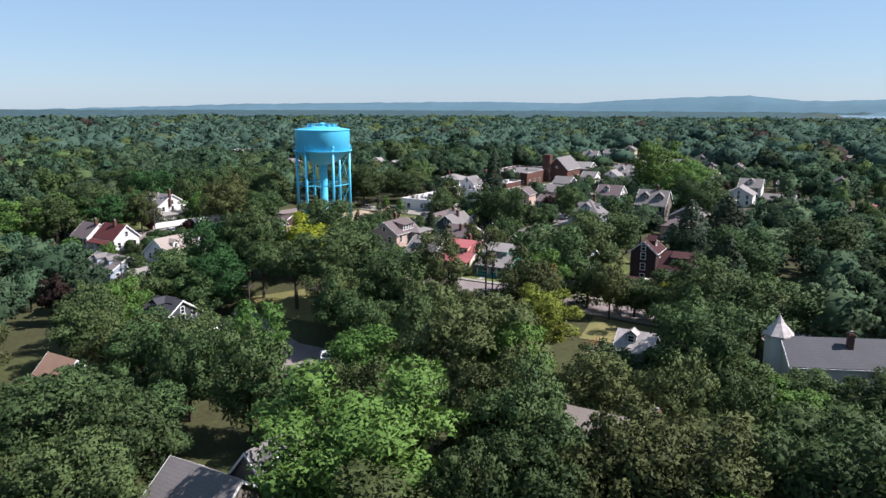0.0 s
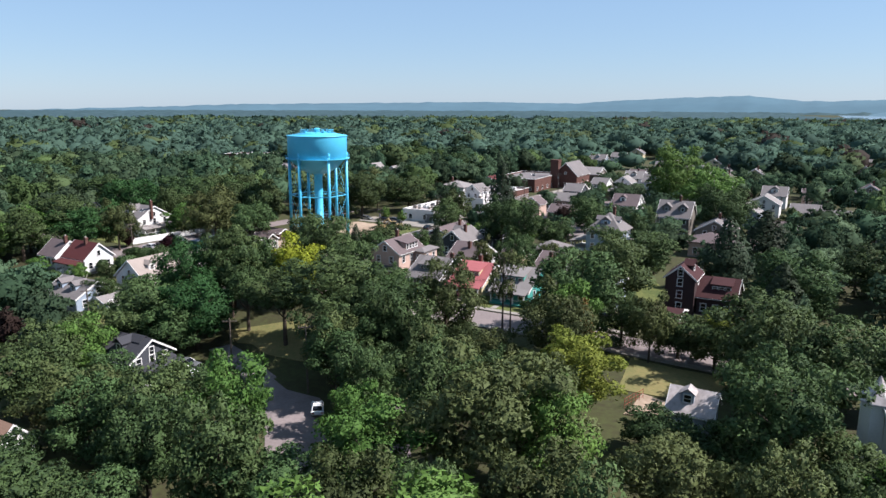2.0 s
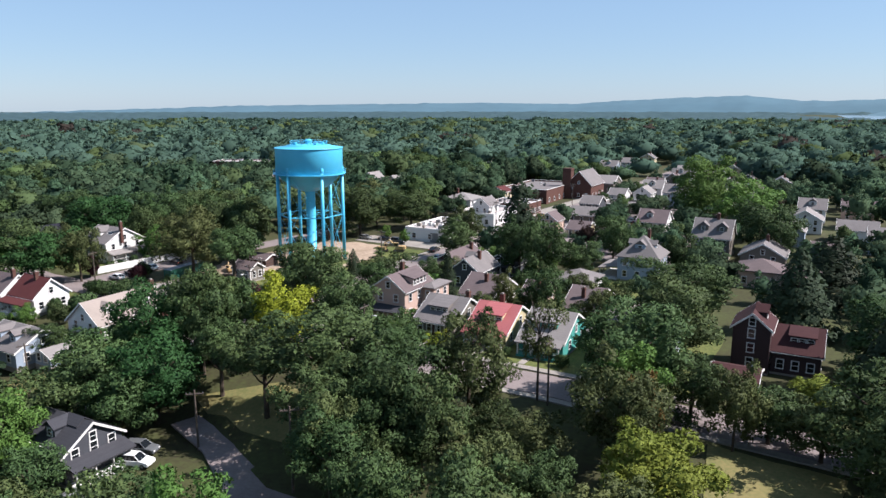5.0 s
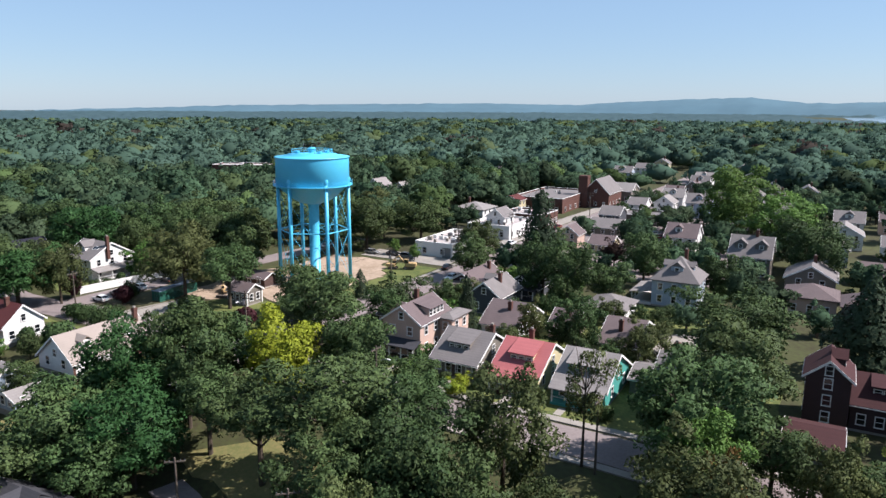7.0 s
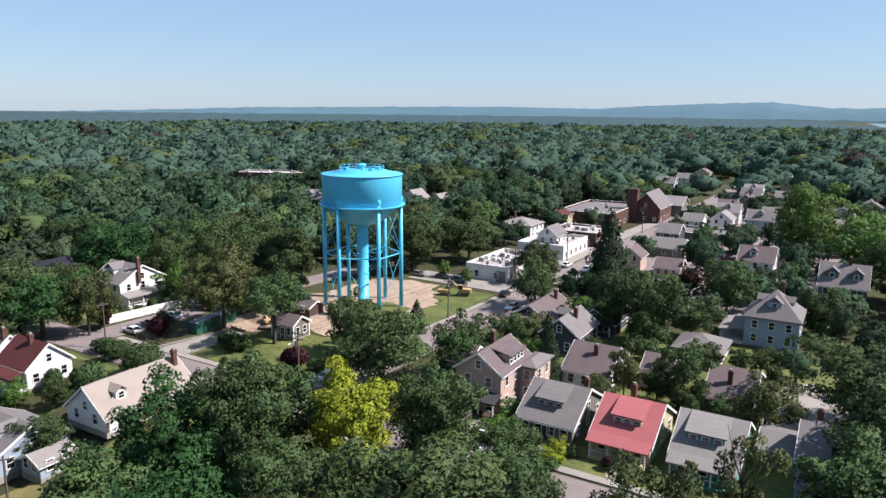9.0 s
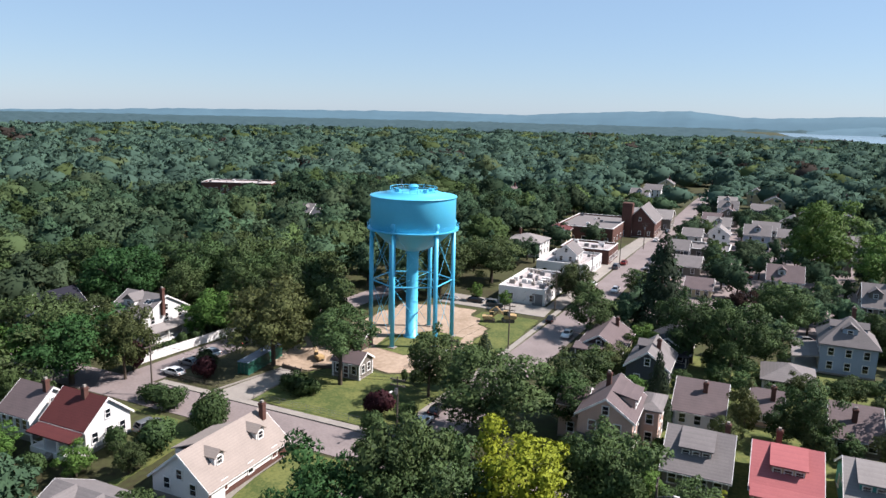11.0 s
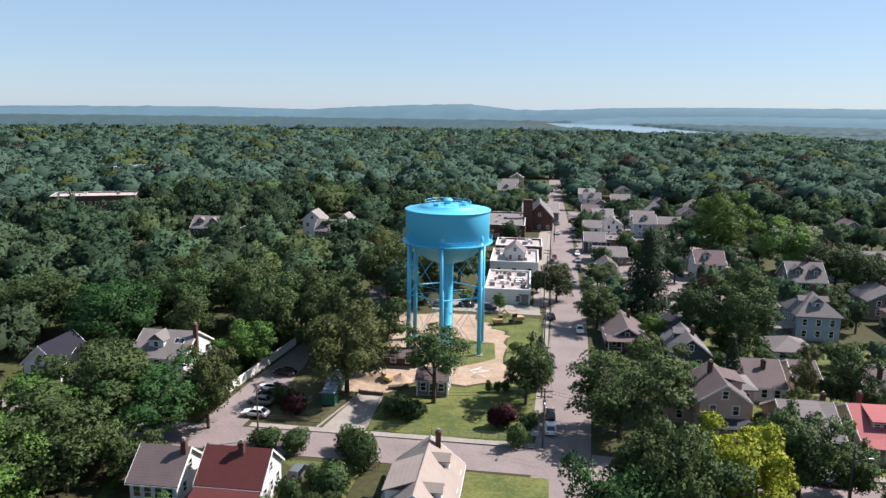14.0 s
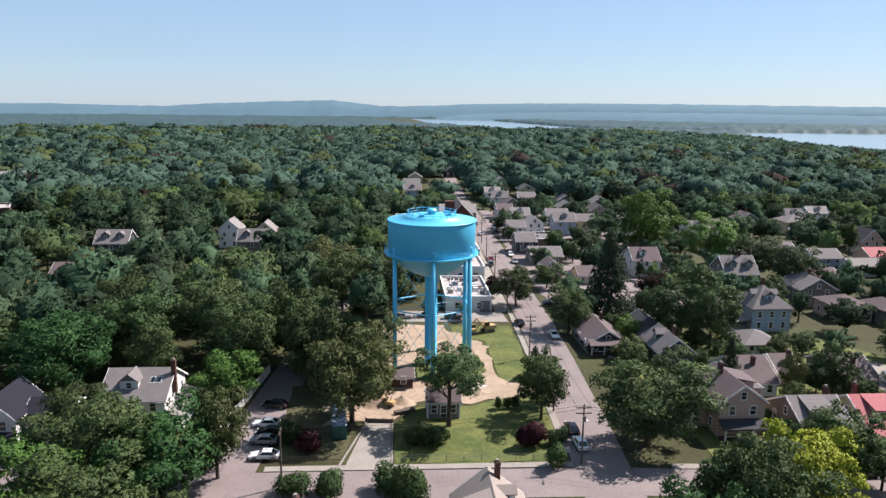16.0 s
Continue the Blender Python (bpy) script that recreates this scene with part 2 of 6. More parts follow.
M["needle"] = foliage("spruce_needles", (0.016, 0.026, 0.014), (0.037, 0.052, 0.026), 0.6)
M["leaf_blue"] = foliage("blue_green_leaves", (0.014, 0.042, 0.013), (0.040, 0.094, 0.028), 0.4, holes=0.44)
M["leaf_lime"] = foliage("lime_leaves", (0.082, 0.105, 0.015), (0.165, 0.195, 0.031), 0.3, holes=0.44)
# woodland greens with a little haze blue mixed into the leaf colour
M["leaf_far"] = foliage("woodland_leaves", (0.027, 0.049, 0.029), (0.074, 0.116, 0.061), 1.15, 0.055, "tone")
# distant greens lean blue-grey: aerial haze is painted into both tones
M["leaf_hazed"] = foliage("haze_tinted_woodland_leaves", (0.050, 0.088, 0.066), (0.070, 0.112, 0.080), 0.45, 0.02, "tone")
# blue-grey is painted-in haze over the horizon canopy, not leaf colour
M["leaf_horizon"] = foliage("haze_painted_canopy_leaves", (0.037, 0.064, 0.071), (0.052, 0.082, 0.091), 0.5, 0.004)


# ---- building blocks ----
def part(name, bm, mat, parent=None, label="", smooth=False):
    """Links a bmesh as one mesh object."""
    me = bpy.data.meshes.new(name)
    bm.to_mesh(me)
    bm.free()
    return mesh_part(name, me, mat, parent, label, smooth)


def mesh_part(name, me, mat, parent=None, label="", smooth=False):
    if mat:
        me.materials.append(M[mat])
    if smooth:
        me.shade_smooth()
    ob = new(name, me)
    if parent:
        ob.parent = parent
    if label:
        ob["label"] = label
    return ob


def box(bm, x0, x1, y0, y1, z0, z1):
    vs = [bm.verts.new(p) for p in ((x0, y0, z0), (x1, y0, z0), (x1, y1, z0), (x0, y1, z0), (x0, y0, z1), (x1, y0, z1), (x1, y1, z1), (x0, y1, z1))]
    for f in ((3, 2, 1, 0), (4, 5, 6, 7), (0, 1, 5, 4), (1, 2, 6, 5), (2, 3, 7, 6), (3, 0, 4, 7)):
        bm.faces.new([vs[i] for i in f])
    return bm


def boxes(*dims):
    bm = bmesh.new()
    for d in dims:
        box(bm, *d)
    return bm


def solid(bm, bottom, top):
    """A closed body between two rings of equally many points."""
    a, b = [bm.verts.new(p) for p in bottom], [bm.verts.new(p) for p in top]
    n = len(a)
    bm.faces.new(a[::-1])
    bm.faces.new(b)
    for i in range(n):
        bm.faces.new((a[i], a[(i + 1) % n], b[(i + 1) % n], b[i]))
    return bm


def tube(bm, p, q, r0, r1=None, sides=8):
    r1 = r0 if r1 is None else r1
    p, q = Vector(p), Vector(q)
    d = (q - p).normalized()
    u = d.orthogonal().normalized()
    v = d.cross(u)
    ring = lambda c, r: [c + (u * math.cos(a) + v * math.sin(a)) * r for a in (2 * math.pi * i / sides for i in range(sides))]
    return solid(bm, ring(p, r0), ring(q, r1))


def lathe(bm, profile, sides=64):
    """Turns (radius, z) pairs round z; radius 0 closes the end."""
    rings = []
    for r, z in profile:
        if r == 0:
            rings.append([bm.verts.new((0, 0, z))])
        else:
            rings.append([bm.verts.new((r * math.cos(2 * math.pi * i / sides), r * math.sin(2 * math.pi * i / sides), z)) for i in range(sides)])
    for a, b in zip(rings, rings[1:]):
        for i in range(sides):
            j = (i + 1) % sides
            if len(a) == 1 and len(b) == 1:
                continue
            if len(a) == 1:
                bm.faces.new((a[0], b[j], b[i]))
            elif len(b) == 1:
                bm.faces.new((a[i], a[j], b[0]))
            else:
                bm.faces.new((a[i], a[j], b[j], b[i]))
    return bm


def smooth01(v):
    v = min(1.0, max(0.0, v))
    return v * v * (3 - 2 * v)


def ground_z(x, y):
    """The lie of the land: level round the tower, a hollow to the south, low ground far off."""
    return 6 - 5 * smooth01((125 - y) / 28) * smooth01((-42 - x) / 25) - 5 * smooth01((math.hypot(x + 130, y - 200) - 600) / 700)


def thing(name, x, y, z, turn=0.0, label="", category="", group="", kind=""):
    ob = new(name)
    ob.empty_display_size = 0.2
    ob.matrix_basis = pose(x, y, z, 0, 0, turn)
    return tagged(ob, label, category, group, kind)


# ---- ground ----
FOOT, BANDS = [], []  # where trees may not stand


def spaced(lo, hi, near_lo, near_hi, step):
    v = list(np.arange(near_lo, near_hi + 0.1, step))
    a, s = near_lo, step
    while a > lo:
        s *= 1.35
        a -= s
        v.insert(0, max(a, lo))
    a, s = near_hi, step
    while a < hi:
        s *= 1.35
        a += s
        v.append(min(a, hi))
    return v


gx, gy = spaced(-5200, 5200, -240, 60, 5), spaced(-1500, 5200, -20, 420, 5)
gme = bpy.data.meshes.new("ground")
gme.from_pydata([(x, y, ground_z(x, y)) for y in gy for x in gx], [],
                [(j * len(gx) + i, j * len(gx) + i + 1, (j + 1) * len(gx) + i + 1, (j + 1) * len(gx) + i) for j in range(len(gy) - 1) for i in range(len(gx) - 1)])
tagged(mesh_part("ground", gme, "ground", smooth=True), "dark woodland soil and grass under the trees", "ground", kind="structure")


def sheet(name, outline, lift, mat, label, category, step=4.0, ragged=0.0, depth=0.25):
    """A patch laid on the ground, with a real edge; ragged: how far its outline wanders."""
    pts = []
    for (ax, ay), (bx, by) in zip(outline, outline[1:] + outline[:1]):
        k = max(1, int(math.hypot(bx - ax, by - ay) / step))
        for i in range(k):
            x, y = ax + (bx - ax) * i / k, ay + (by - ay) * i / k
            if ragged:
                x += ragged * noise.noise((x * 0.3, y * 0.3, 1.7))
                y += ragged * noise.noise((x * 0.3, y * 0.3, 8.3))
            pts.append((x, y))
    bm = bmesh.new()
    top = [bm.verts.new((x, y, ground_z(x, y) + lift)) for x, y in pts]
    f = bm.faces.new(top)
    if f.normal.z < 0 or (f.normal_update() or f.normal.z < 0):
        f.normal_flip()
    bmesh.ops.triangulate(bm, faces=[f])
    ex = bmesh.ops.extrude_edge_only(bm, edges=[e for e in bm.edges if e.is_boundary])
    for v in ex["geom"]:
        if isinstance(v, bmesh.types.BMVert):
            v.co.z -= depth
    return tagged(part(name, bm, mat), label, category, kind="structure")


def strip(name, line, width, lift, mat, label, category, step=5.0):
    """A band of road or pavement along a line of points."""
    rows, pts = [], []
    BANDS.append((line, width))
    for (ax, ay), (bx, by) in zip(line, line[1:]):
        k = max(1, int(math.hypot(bx - ax, by - ay) / step))
        pts += [(ax + (bx - ax) * i / k, ay + (by - ay) * i / k) for i in range(k)]
    pts.append(line[-1])
    bm = bmesh.new()
    for i, (x, y) in enumerate(pts):
        a, b = pts[max(0, i - 1)], pts[min(len(pts) - 1, i + 1)]
        d = Vector((b[0] - a[0], b[1] - a[1], 0)).normalized()
        s = Vector((-d.y, d.x, 0)) * width / 2
        z = ground_z(x, y) + lift
        rows.append([bm.verts.new((x + s.x, y + s.y, z - 0.25)), bm.verts.new((x + s.x, y + s.y, z)), bm.verts.new((x - s.x, y - s.y, z)), bm.verts.new((x - s.x, y - s.y, z - 0.25))])
    for a, b in zip(rows, rows[1:]):
        for i in range(3):
            bm.faces.new((a[i], a[i + 1], b[i + 1], b[i]))
    return tagged(part(name, bm, mat), label, category, kind="structure")


strip("road_main", [(-131, 100), (-128.8, 141), (-127.9, 152), (-125.4, 190), (-124.0, 217), (-123.0, 260), (-121, 340), (-119, 500), (-112, 700)], 8.8, 0.06, "asphalt", "worn grey asphalt main street", "road")
strip("road_cross", [(-330, 150), (-230, 144), (-200, 138.5), (-160, 138), (-132.6, 137.5)], 8.2, 0.07, "asphalt", "worn grey asphalt side street", "road")
strip("road_east", [(-124.6, 137.2), (-90, 134.3), (-60, 134.2), (-30, 131.5), (40, 128)], 8.0, 0.07, "asphalt", "grey asphalt street before the bungalows", "road")
strip("road_lane", [(-185, 142), (-183.2, 166), (-180, 197), (-176, 240)], 7.5, 0.08, "asphalt", "narrow asphalt lane beside a white fence", "road")
strip("road_hollow", [(-108, 106), (-98, 103), (-91, 99), (-81.7, 93.5), (-73.5, 84.6), (-60, 70)], 8.5, 0.06, "asphalt", "shaded asphalt road in the hollow", "road")
strip("road_hollow_branch", [(-68, 100), (-63, 95), (-57, 88), (-51, 78)], 5.5, 0.07, "asphalt", "pale asphalt drive off the hollow road", "road")
strip("pavement_north", [(-180, 143.2), (-133, 142.6)], 1.5, 0.2, "concrete", "pale concrete pavement along the lawn", "pavement")
strip("pavement_bungalows", [(-118, 141.2), (-90, 139.6), (-60, 139.4), (-40, 138)], 1.5, 0.2, "concrete", "pale concrete pavement before the bungalows", "pavement")
strip("pavement_south", [(-118, 132.2), (-90, 129.2), (-60, 129.0), (-38, 127.5), (-20, 126)], 1.4, 0.2, "concrete", "pale concrete pavement and kerb", "pavement")
strip("pavement_main_west", [(-133.0, 146), (-130.6, 190), (-129.3, 225)], 1.2, 0.2, "concrete", "pale concrete pavement by the main street", "pavement")
sheet("pavement_shops", [(-133, 226), (-129, 226), (-127, 300), (-124, 380), (-128, 380), (-133, 300)], 0.2, "concrete", "concrete pavement before the shops", "pavement")
sheet("forecourt", [(-160, 218), (-131, 217), (-131.5, 226), (-160, 228)], 0.12, "concrete", "pale concrete forecourt beside the white shop", "pavement")
sheet("lawn_tower", [(-160.5, 144.2), (-133.2, 143.6), (-132, 168), (-140, 169), (-146, 165), (-156, 165), (-160.5, 158)], 0.10, "lawn", "mown green lawn before the water tower", "lawn", ragged=0.4)
sheet("lawn_tower_north", [(-139, 176), (-132, 172), (-131.3, 214), (-146, 214), (-146, 206), (-139, 202)], 0.09, "lawn", "sunlit grass beside the water tower", "lawn", ragged=0.8)
sheet("bare_ground", [(-172, 158), (-160, 160), (-156, 168), (-147, 166), (-133, 172), (-139, 180), (-139, 202), (-146, 207), (-150, 216), (-166, 214), (-168, 196), (-172, 182)], 0.12, "dirt", "bare sandy soil of the building site under the tower", "ground", step=2.0, ragged=2.6)
sheet("grass_island", [(-156, 178), (-148, 176), (-141, 182), (-142, 192), (-150, 194), (-157, 186)], 0.17, "lawn", "patch of grass between the tower legs", "lawn", ragged=0.9)
sheet("driveway", [(-168, 143.5), (-161, 143.3), (-161, 158.5), (-165.2, 158.5)], 0.14, "concrete", "concrete driveway to the building site", "driveway")
sheet("yard_site", [(-178.6, 146), (-168.6, 146), (-167, 158), (-168, 176), (-180.2, 176)], 0.10, "rough_grass", "rough grass beside the container", "lawn", ragged=0.5)
sheet("lawn_cape", [(-143.2, 114), (-131.5, 114), (-131, 132.6), (-143.2, 133)], 0.10, "lawn", "mown lawn beside the cape house", "lawn", ragged=0.3)
sheet("lawn_redhouse", [(-192, 106), (-160, 108), (-158, 132.5), (-192, 133)], 0.09, "lawn", "shaggy green yards round the red-roofed house", "lawn", ragged=0.8)
sheet("lawn_whitehouse", [(-214, 148), (-191.5, 147), (-190.5, 186), (-214, 182)], 0.09, "lawn", "shaded grass round the white house", "lawn", ragged=0.8)
sheet("lawn_park", [(-112, 109), (-101, 117), (-84, 114), (-79, 109), (-95, 105), (-104, 107)], 0.10, "dry_lawn", "dry yellowing grass under the park trees", "lawn", ragged=2)
sheet("lawn_shed", [(-36, 112), (-24, 112), (-22, 124), (-38, 126)], 0.10, "dry_lawn", "dry grass verge before the garage", "lawn", ragged=0.6)
sheet("apron_shed", [(-33, 104), (-29, 104.5), (-28.6, 110.5), (-32.4, 112)], 0.12, "dirt", "pale gravel apron beside the garage", "driveway", ragged=0.5)
sheet("lawn_bungalows", [(-110, 140.6), (-42, 139.5), (-42, 172), (-60, 205), (-110, 205)], 0.08, "lawn", "green yards round the bungalows", "lawn", ragged=0.5)
sheet("yard_drive", [(-64, 165), (-56, 160), (-50, 175), (-58, 190), (-65, 186)], 0.13, "concrete", "pale driveway behind the bungalows", "driveway", ragged=0.6)
sheet("lawn_southwest", [(-150, 96), (-128, 96), (-130, 112), (-143, 114)], 0.10, "dry_lawn", "dry back lawn", "lawn", ragged=0.8)
sheet("yard_town", [(-117, 225), (-60, 230), (-50, 420), (-115, 420)], 0.06, "asphalt", "grey yards and parking between the houses", "yard", ragged=2)
sheet("river_near", [(505, 960), (560, 1300), (650, 1640), (860, 2060), (1500, 2060), (1500, 700), (700, 700)], 0.4, "water", "pale still river water", "water", step=100, depth=0.3)
sheet("river_far", [(20, 2330), (210, 2110), (420, 2030), (700, 1960), (720, 2100), (470, 2300), (420, 2880), (320, 3880), (-60, 4000)], 0.4, "water", "pale river water far off", "water", step=200, depth=0.3)


# far hills, beyond everything
def hills(name, dist, prof, base, label):
    """A long ridge on an arc; prof: (degrees right of +y, height of its crest)."""
    bm, rows = bmesh.new(), []
    az = np.arange(prof[0][0], prof[-1][0] + 0.01, 0.4)
    hs = np.interp(az, [p[0] for p in prof], [p[1] for p in prof])
    for a, h in zip(az, hs):
        h += 5 * noise.noise((a * 0.9, dist, 0)) + 3 * noise.noise((a * 3.1, dist, 4))
        s, c = math.sin(radians(a)), math.cos(radians(a))
        rows.append([bm.verts.new((-130 + s * d, 60 + c * d, z)) for d, z in ((dist - 350, base), (dist - 170, base + (h - base) * 0.55), (dist, h), (dist + 120, base))])
    for a, b in zip(rows, rows[1:]):
        for i in range(3):
            bm.faces.new((a[i], b[i], b[i + 1], a[i + 1]))
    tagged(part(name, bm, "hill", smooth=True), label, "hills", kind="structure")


hills("backdrop_hills", 4350, [(-85, 10), (-61, 8), (-50, 30), (-45, 44), (-35, 54), (-25, 63), (-18, 54), (-14, 74), (-8, 95), (-5, 99), (-2.6, 82), (-1, 69), (3, 76), (6.6, 90), (15, 100), (25, 99), (35, 94), (60, 80)], -5, "long low wooded hills on the horizon, painted haze blue")
hills("backdrop_far_shore", 3900, [(3, 8), (6, 34), (14, 50), (26, 52), (40, 46), (60, 40)], -5, "low wooded far shore of the river, painted haze blue")


# ---- water tower ----
def water_tower(x, y):
    z = ground_z(x, y)
    tw = thing("water_tower", x, y, z, 0, "sky blue painted steel water tower on six legs", "water tower")
    R, LO, HI = 9.05, 24.4, 31.2
    bm = lathe(bmesh.new(), [(0, 19.3), (2.0, 19.5), (4.0, 20.2), (5.8, 21.3), (7.4, 22.8), (8.5, 24.0), (R, LO), (R, HI - 0.1)])
    tk = part("tank", bm, "tank", tw, "pale blue tank with a bowl-shaped bottom")
    for f in tk.data.polygons:
        f.use_smooth = True
    part("roof", lathe(bmesh.new(), [(R, HI - 0.1), (R + 0.2, HI - 0.1), (R + 0.22, HI + 0.02), (R, HI + 0.14), (6.0, HI + 0.62), (5.95, HI + 0.75), (3.0, HI + 1.0), (1.1, HI + 1.15), (0, HI + 1.15)]), "tank", tw, "shallow domed roof plates", True)
    part("roof_hatch", lathe(bmesh.new(), [(0.9, HI + 1.0), (0.9, HI + 1.9), (1.1, HI + 1.95), (0.7, HI + 2.3), (0, HI + 2.35)], 20), "tank", tw)
    bm = bmesh.new()
    for i in range(20):
        a = 2 * math.pi * i / 20
        tube(bm, (5 * math.cos(a), 5 * math.sin(a), HI + 0.7), (5 * math.cos(a), 5 * math.sin(a), HI + 1.85), 0.05, sides=5)
        b = 2 * math.pi * (i + 1) / 20
        for h in (1.3, 1.85):
            tube(bm, (5 * math.cos(a), 5 * math.sin(a), HI + h), (5 * math.cos(b), 5 * math.sin(b), HI + h), 0.05, sides=5)
    part("roof_railing", bm, "tank", tw)
    for ax, ay, h in ((-3.4, 1.0, 3.2), (2.6, -2.2, 1.9), (1.0, 3.4, 1.8)):
        part("antenna", tube(bmesh.new(), (ax, ay, HI + 0.9), (ax, ay, HI + h), 0.06, sides=6), "steel", tw)
    for ax, ay in ((3.2, 1.8), (-2.2, -3.0), (3.4, -1.2)):
        part("roof_vent", boxes((ax - 0.5, ax + 0.5, ay - 0.4, ay + 0.4, HI + 0.7, HI + 1.5)), "tank", tw)
    part("catwalk", lathe(bmesh.new(), [(R, LO - 0.15), (R + 0.75, LO - 0.15), (R + 0.75, LO + 0.05), (R, LO + 0.05)]), "tank", tw)
    bm = bmesh.new()
    for i in range(48):
        a, b = 2 * math.pi * i / 48, 2 * math.pi * (i + 1) / 48
        r = R + 0.7
        tube(bm, (r * math.cos(a), r * math.sin(a), LO), (r * math.cos(a), r * math.sin(a), LO + 1.05), 0.025, sides=4)
        for h in (0.55, 1.05):
            tube(bm, (r * math.cos(a), r * math.sin(a), LO + h), (r * math.cos(b), r * math.sin(b), LO + h), 0.022, sides=4)
    part("catwalk_railing", bm, "tank", tw)
    part("riser_pipe", lathe(bmesh.new(), [(1.75, 0), (1.75, 0.4), (1.3, 0.5), (1.3, 18.6), (1.7, 19.8)], 32), "tank", tw, "thick blue central pipe", True)
    legs = [radians(a) for a in (-90, -30, 30, 90, 150, 210)]
    RB, RT = 8.9, 8.75
    spot = lambda a, h: Vector((math.cos(a), math.sin(a), 0)) * (RB + (RT - RB) * h / 25) + Vector((0, 0, h))
    for a in legs:
        leg = part("leg", tube(bmesh.new(), spot(a, 0.3), spot(a, 25.2), 0.46, sides=18), "tank", tw, "tubular blue leg", True)
        p = spot(a, 0)
        part("footing", boxes((p.x - 0.8, p.x + 0.8, p.y - 0.8, p.y + 0.8, -0.3, 0.35)), "concrete", leg, "concrete footing")
        p = spot(a, 25.6)
        part("bracket", lathe(bmesh.new(), [(0.5, 24.9), (0.62, 25.6), (0.5, 26.2), (0, 26.3)], 12), "tank", leg).location = (p.x, p.y, 0)
    for a, b in zip(legs, legs[1:] + legs[:1]):
        part("strut", tube(bmesh.new(), spot(a, 13.0), spot(b, 13.0), 0.14, sides=10), "tank", tw)
        for h0, h1 in ((0.6, 12.9), (13.1, 24.3)):
            part("tie_rod", tube(bmesh.new(), spot(a, h0), spot(b, h1), 0.045, sides=5), "tank", tw)
            part("tie_rod", tube(bmesh.new(), spot(b, h0), spot(a, h1), 0.045, sides=5), "tank", tw)
        part("spoke", tube(bmesh.new(), spot(a, 13.0), (1.2 * math.cos(a), 1.2 * math.sin(a), 13.0), 0.05, sides=6), "tank", tw)
    a = legs[1]
    bm = bmesh.new()
    u = Vector((-math.sin(a), math.cos(a), 0)) * 0.25
    for s in (-1, 1):
        tube(bm, spot(a, 2.5) * 1.06 + u * s, spot(a, 25) * 1.02 + u * s + Vector((0, 0, 0)), 0.04, sides=5)
    for i in range(44):
        c = spot(a, 2.8 + i * 0.5)
        c = Vector((c.x * 1.05, c.y * 1.05, c.z))
        tube(bm, c - u, c + u, 0.025, sides=4)
    part("ladder", bm, "tank", tw)
    return tw


water_tower(-152.6, 188.0)


# ---- houses ----
def glazed(parent, x, y, z, w, h, face, trim="trim", shutters=False):
    """A sash window on a wall; face: s, n, e or w. A frame, a dark pane, a bar and a sill."""
    turn = {"s": 0, "e": 90, "n": 180, "w": 270}[face]
    fr = boxes((-w / 2 - 0.13, -w / 2, -0.09, 0.05, -0.08, h + 0.12), (w / 2, w / 2 + 0.13, -0.09, 0.05, -0.08, h + 0.12), (-w / 2, w / 2, -0.09, 0.05, h, h + 0.12),
               (-w / 2 - 0.16, w / 2 + 0.16, -0.14, 0.05, -0.12, 0.0), (-w / 2, w / 2, -0.06, 0.02, h * 0.5 - 0.03, h * 0.5 + 0.03))
    win = part("window", fr, trim, parent)
    win.matrix_basis = pose(x, y, z, 0, 0, turn)
    part("pane", boxes((-w / 2, w / 2, -0.02, 0.02, 0, h)), "glass", win)
    return win


def entrance(parent, x, y, z, face, mat="maroon", w=1.0, h=2.1):
    turn = {"s": 0, "e": 90, "n": 180, "w": 270}[face]
    d = part("door", boxes((-w / 2, w / 2, -0.05, 0.04, 0, h)), mat, parent)
    d.matrix_basis = pose(x, y, z, 0, 0, turn)
    part("door_frame", boxes((-w / 2 - 0.14, -w / 2, -0.09, 0.04, 0, h + 0.14), (w / 2, w / 2 + 0.14, -0.09, 0.04, 0, h + 0.14), (-w / 2, w / 2, -0.09, 0.04, h, h + 0.14)), "trim", d)
    return d


def slab_between(bm, a, b, c, d, t):
    """A thick sheet on four points, t thick downwards."""
    up = [Vector(p) for p in (a, b, c, d)]
    solid(bm, [p - Vector((0, 0, t)) for p in up], up)


def gable_walls(bm, w, d, e, r, axis, base=-0.6):
    """Walls with gables; ridge along axis."""
    if axis == "x":
        for s in (-1, 1):
            ring = [(s * w / 2, -d / 2, base), (s * w / 2, d / 2, base), (s * w / 2, d / 2, e), (s * w / 2, 0, r), (s * w / 2, -d / 2, e)]
            inner = [(s * (w / 2 - 0.2), y, z) for _, y, z in ring]
            solid(bm, inner if s > 0 else ring, ring if s > 0 else inner)
            box(bm, -w / 2 + 0.2, w / 2 - 0.2, s * d / 2 - (0.2 if s > 0 else 0), s * d / 2 + (0 if s > 0 else 0.2), base, e)
    else:
        for s in (-1, 1):
            ring = [(w / 2, s * d / 2, base), (-w / 2, s * d / 2, base), (-w / 2, s * d / 2, e), (0, s * d / 2, r), (w / 2, s * d / 2, e)]
            inner = [(x, s * (d / 2 - 0.2), z) for x, _, z in ring]
            solid(bm, inner if s > 0 else ring, ring if s > 0 else inner)
            box(bm, s * w / 2 - (0.2 if s > 0 else 0), s * w / 2 + (0 if s > 0 else 0.2), -d / 2 + 0.2, d / 2 - 0.2, base, e)
    return bm


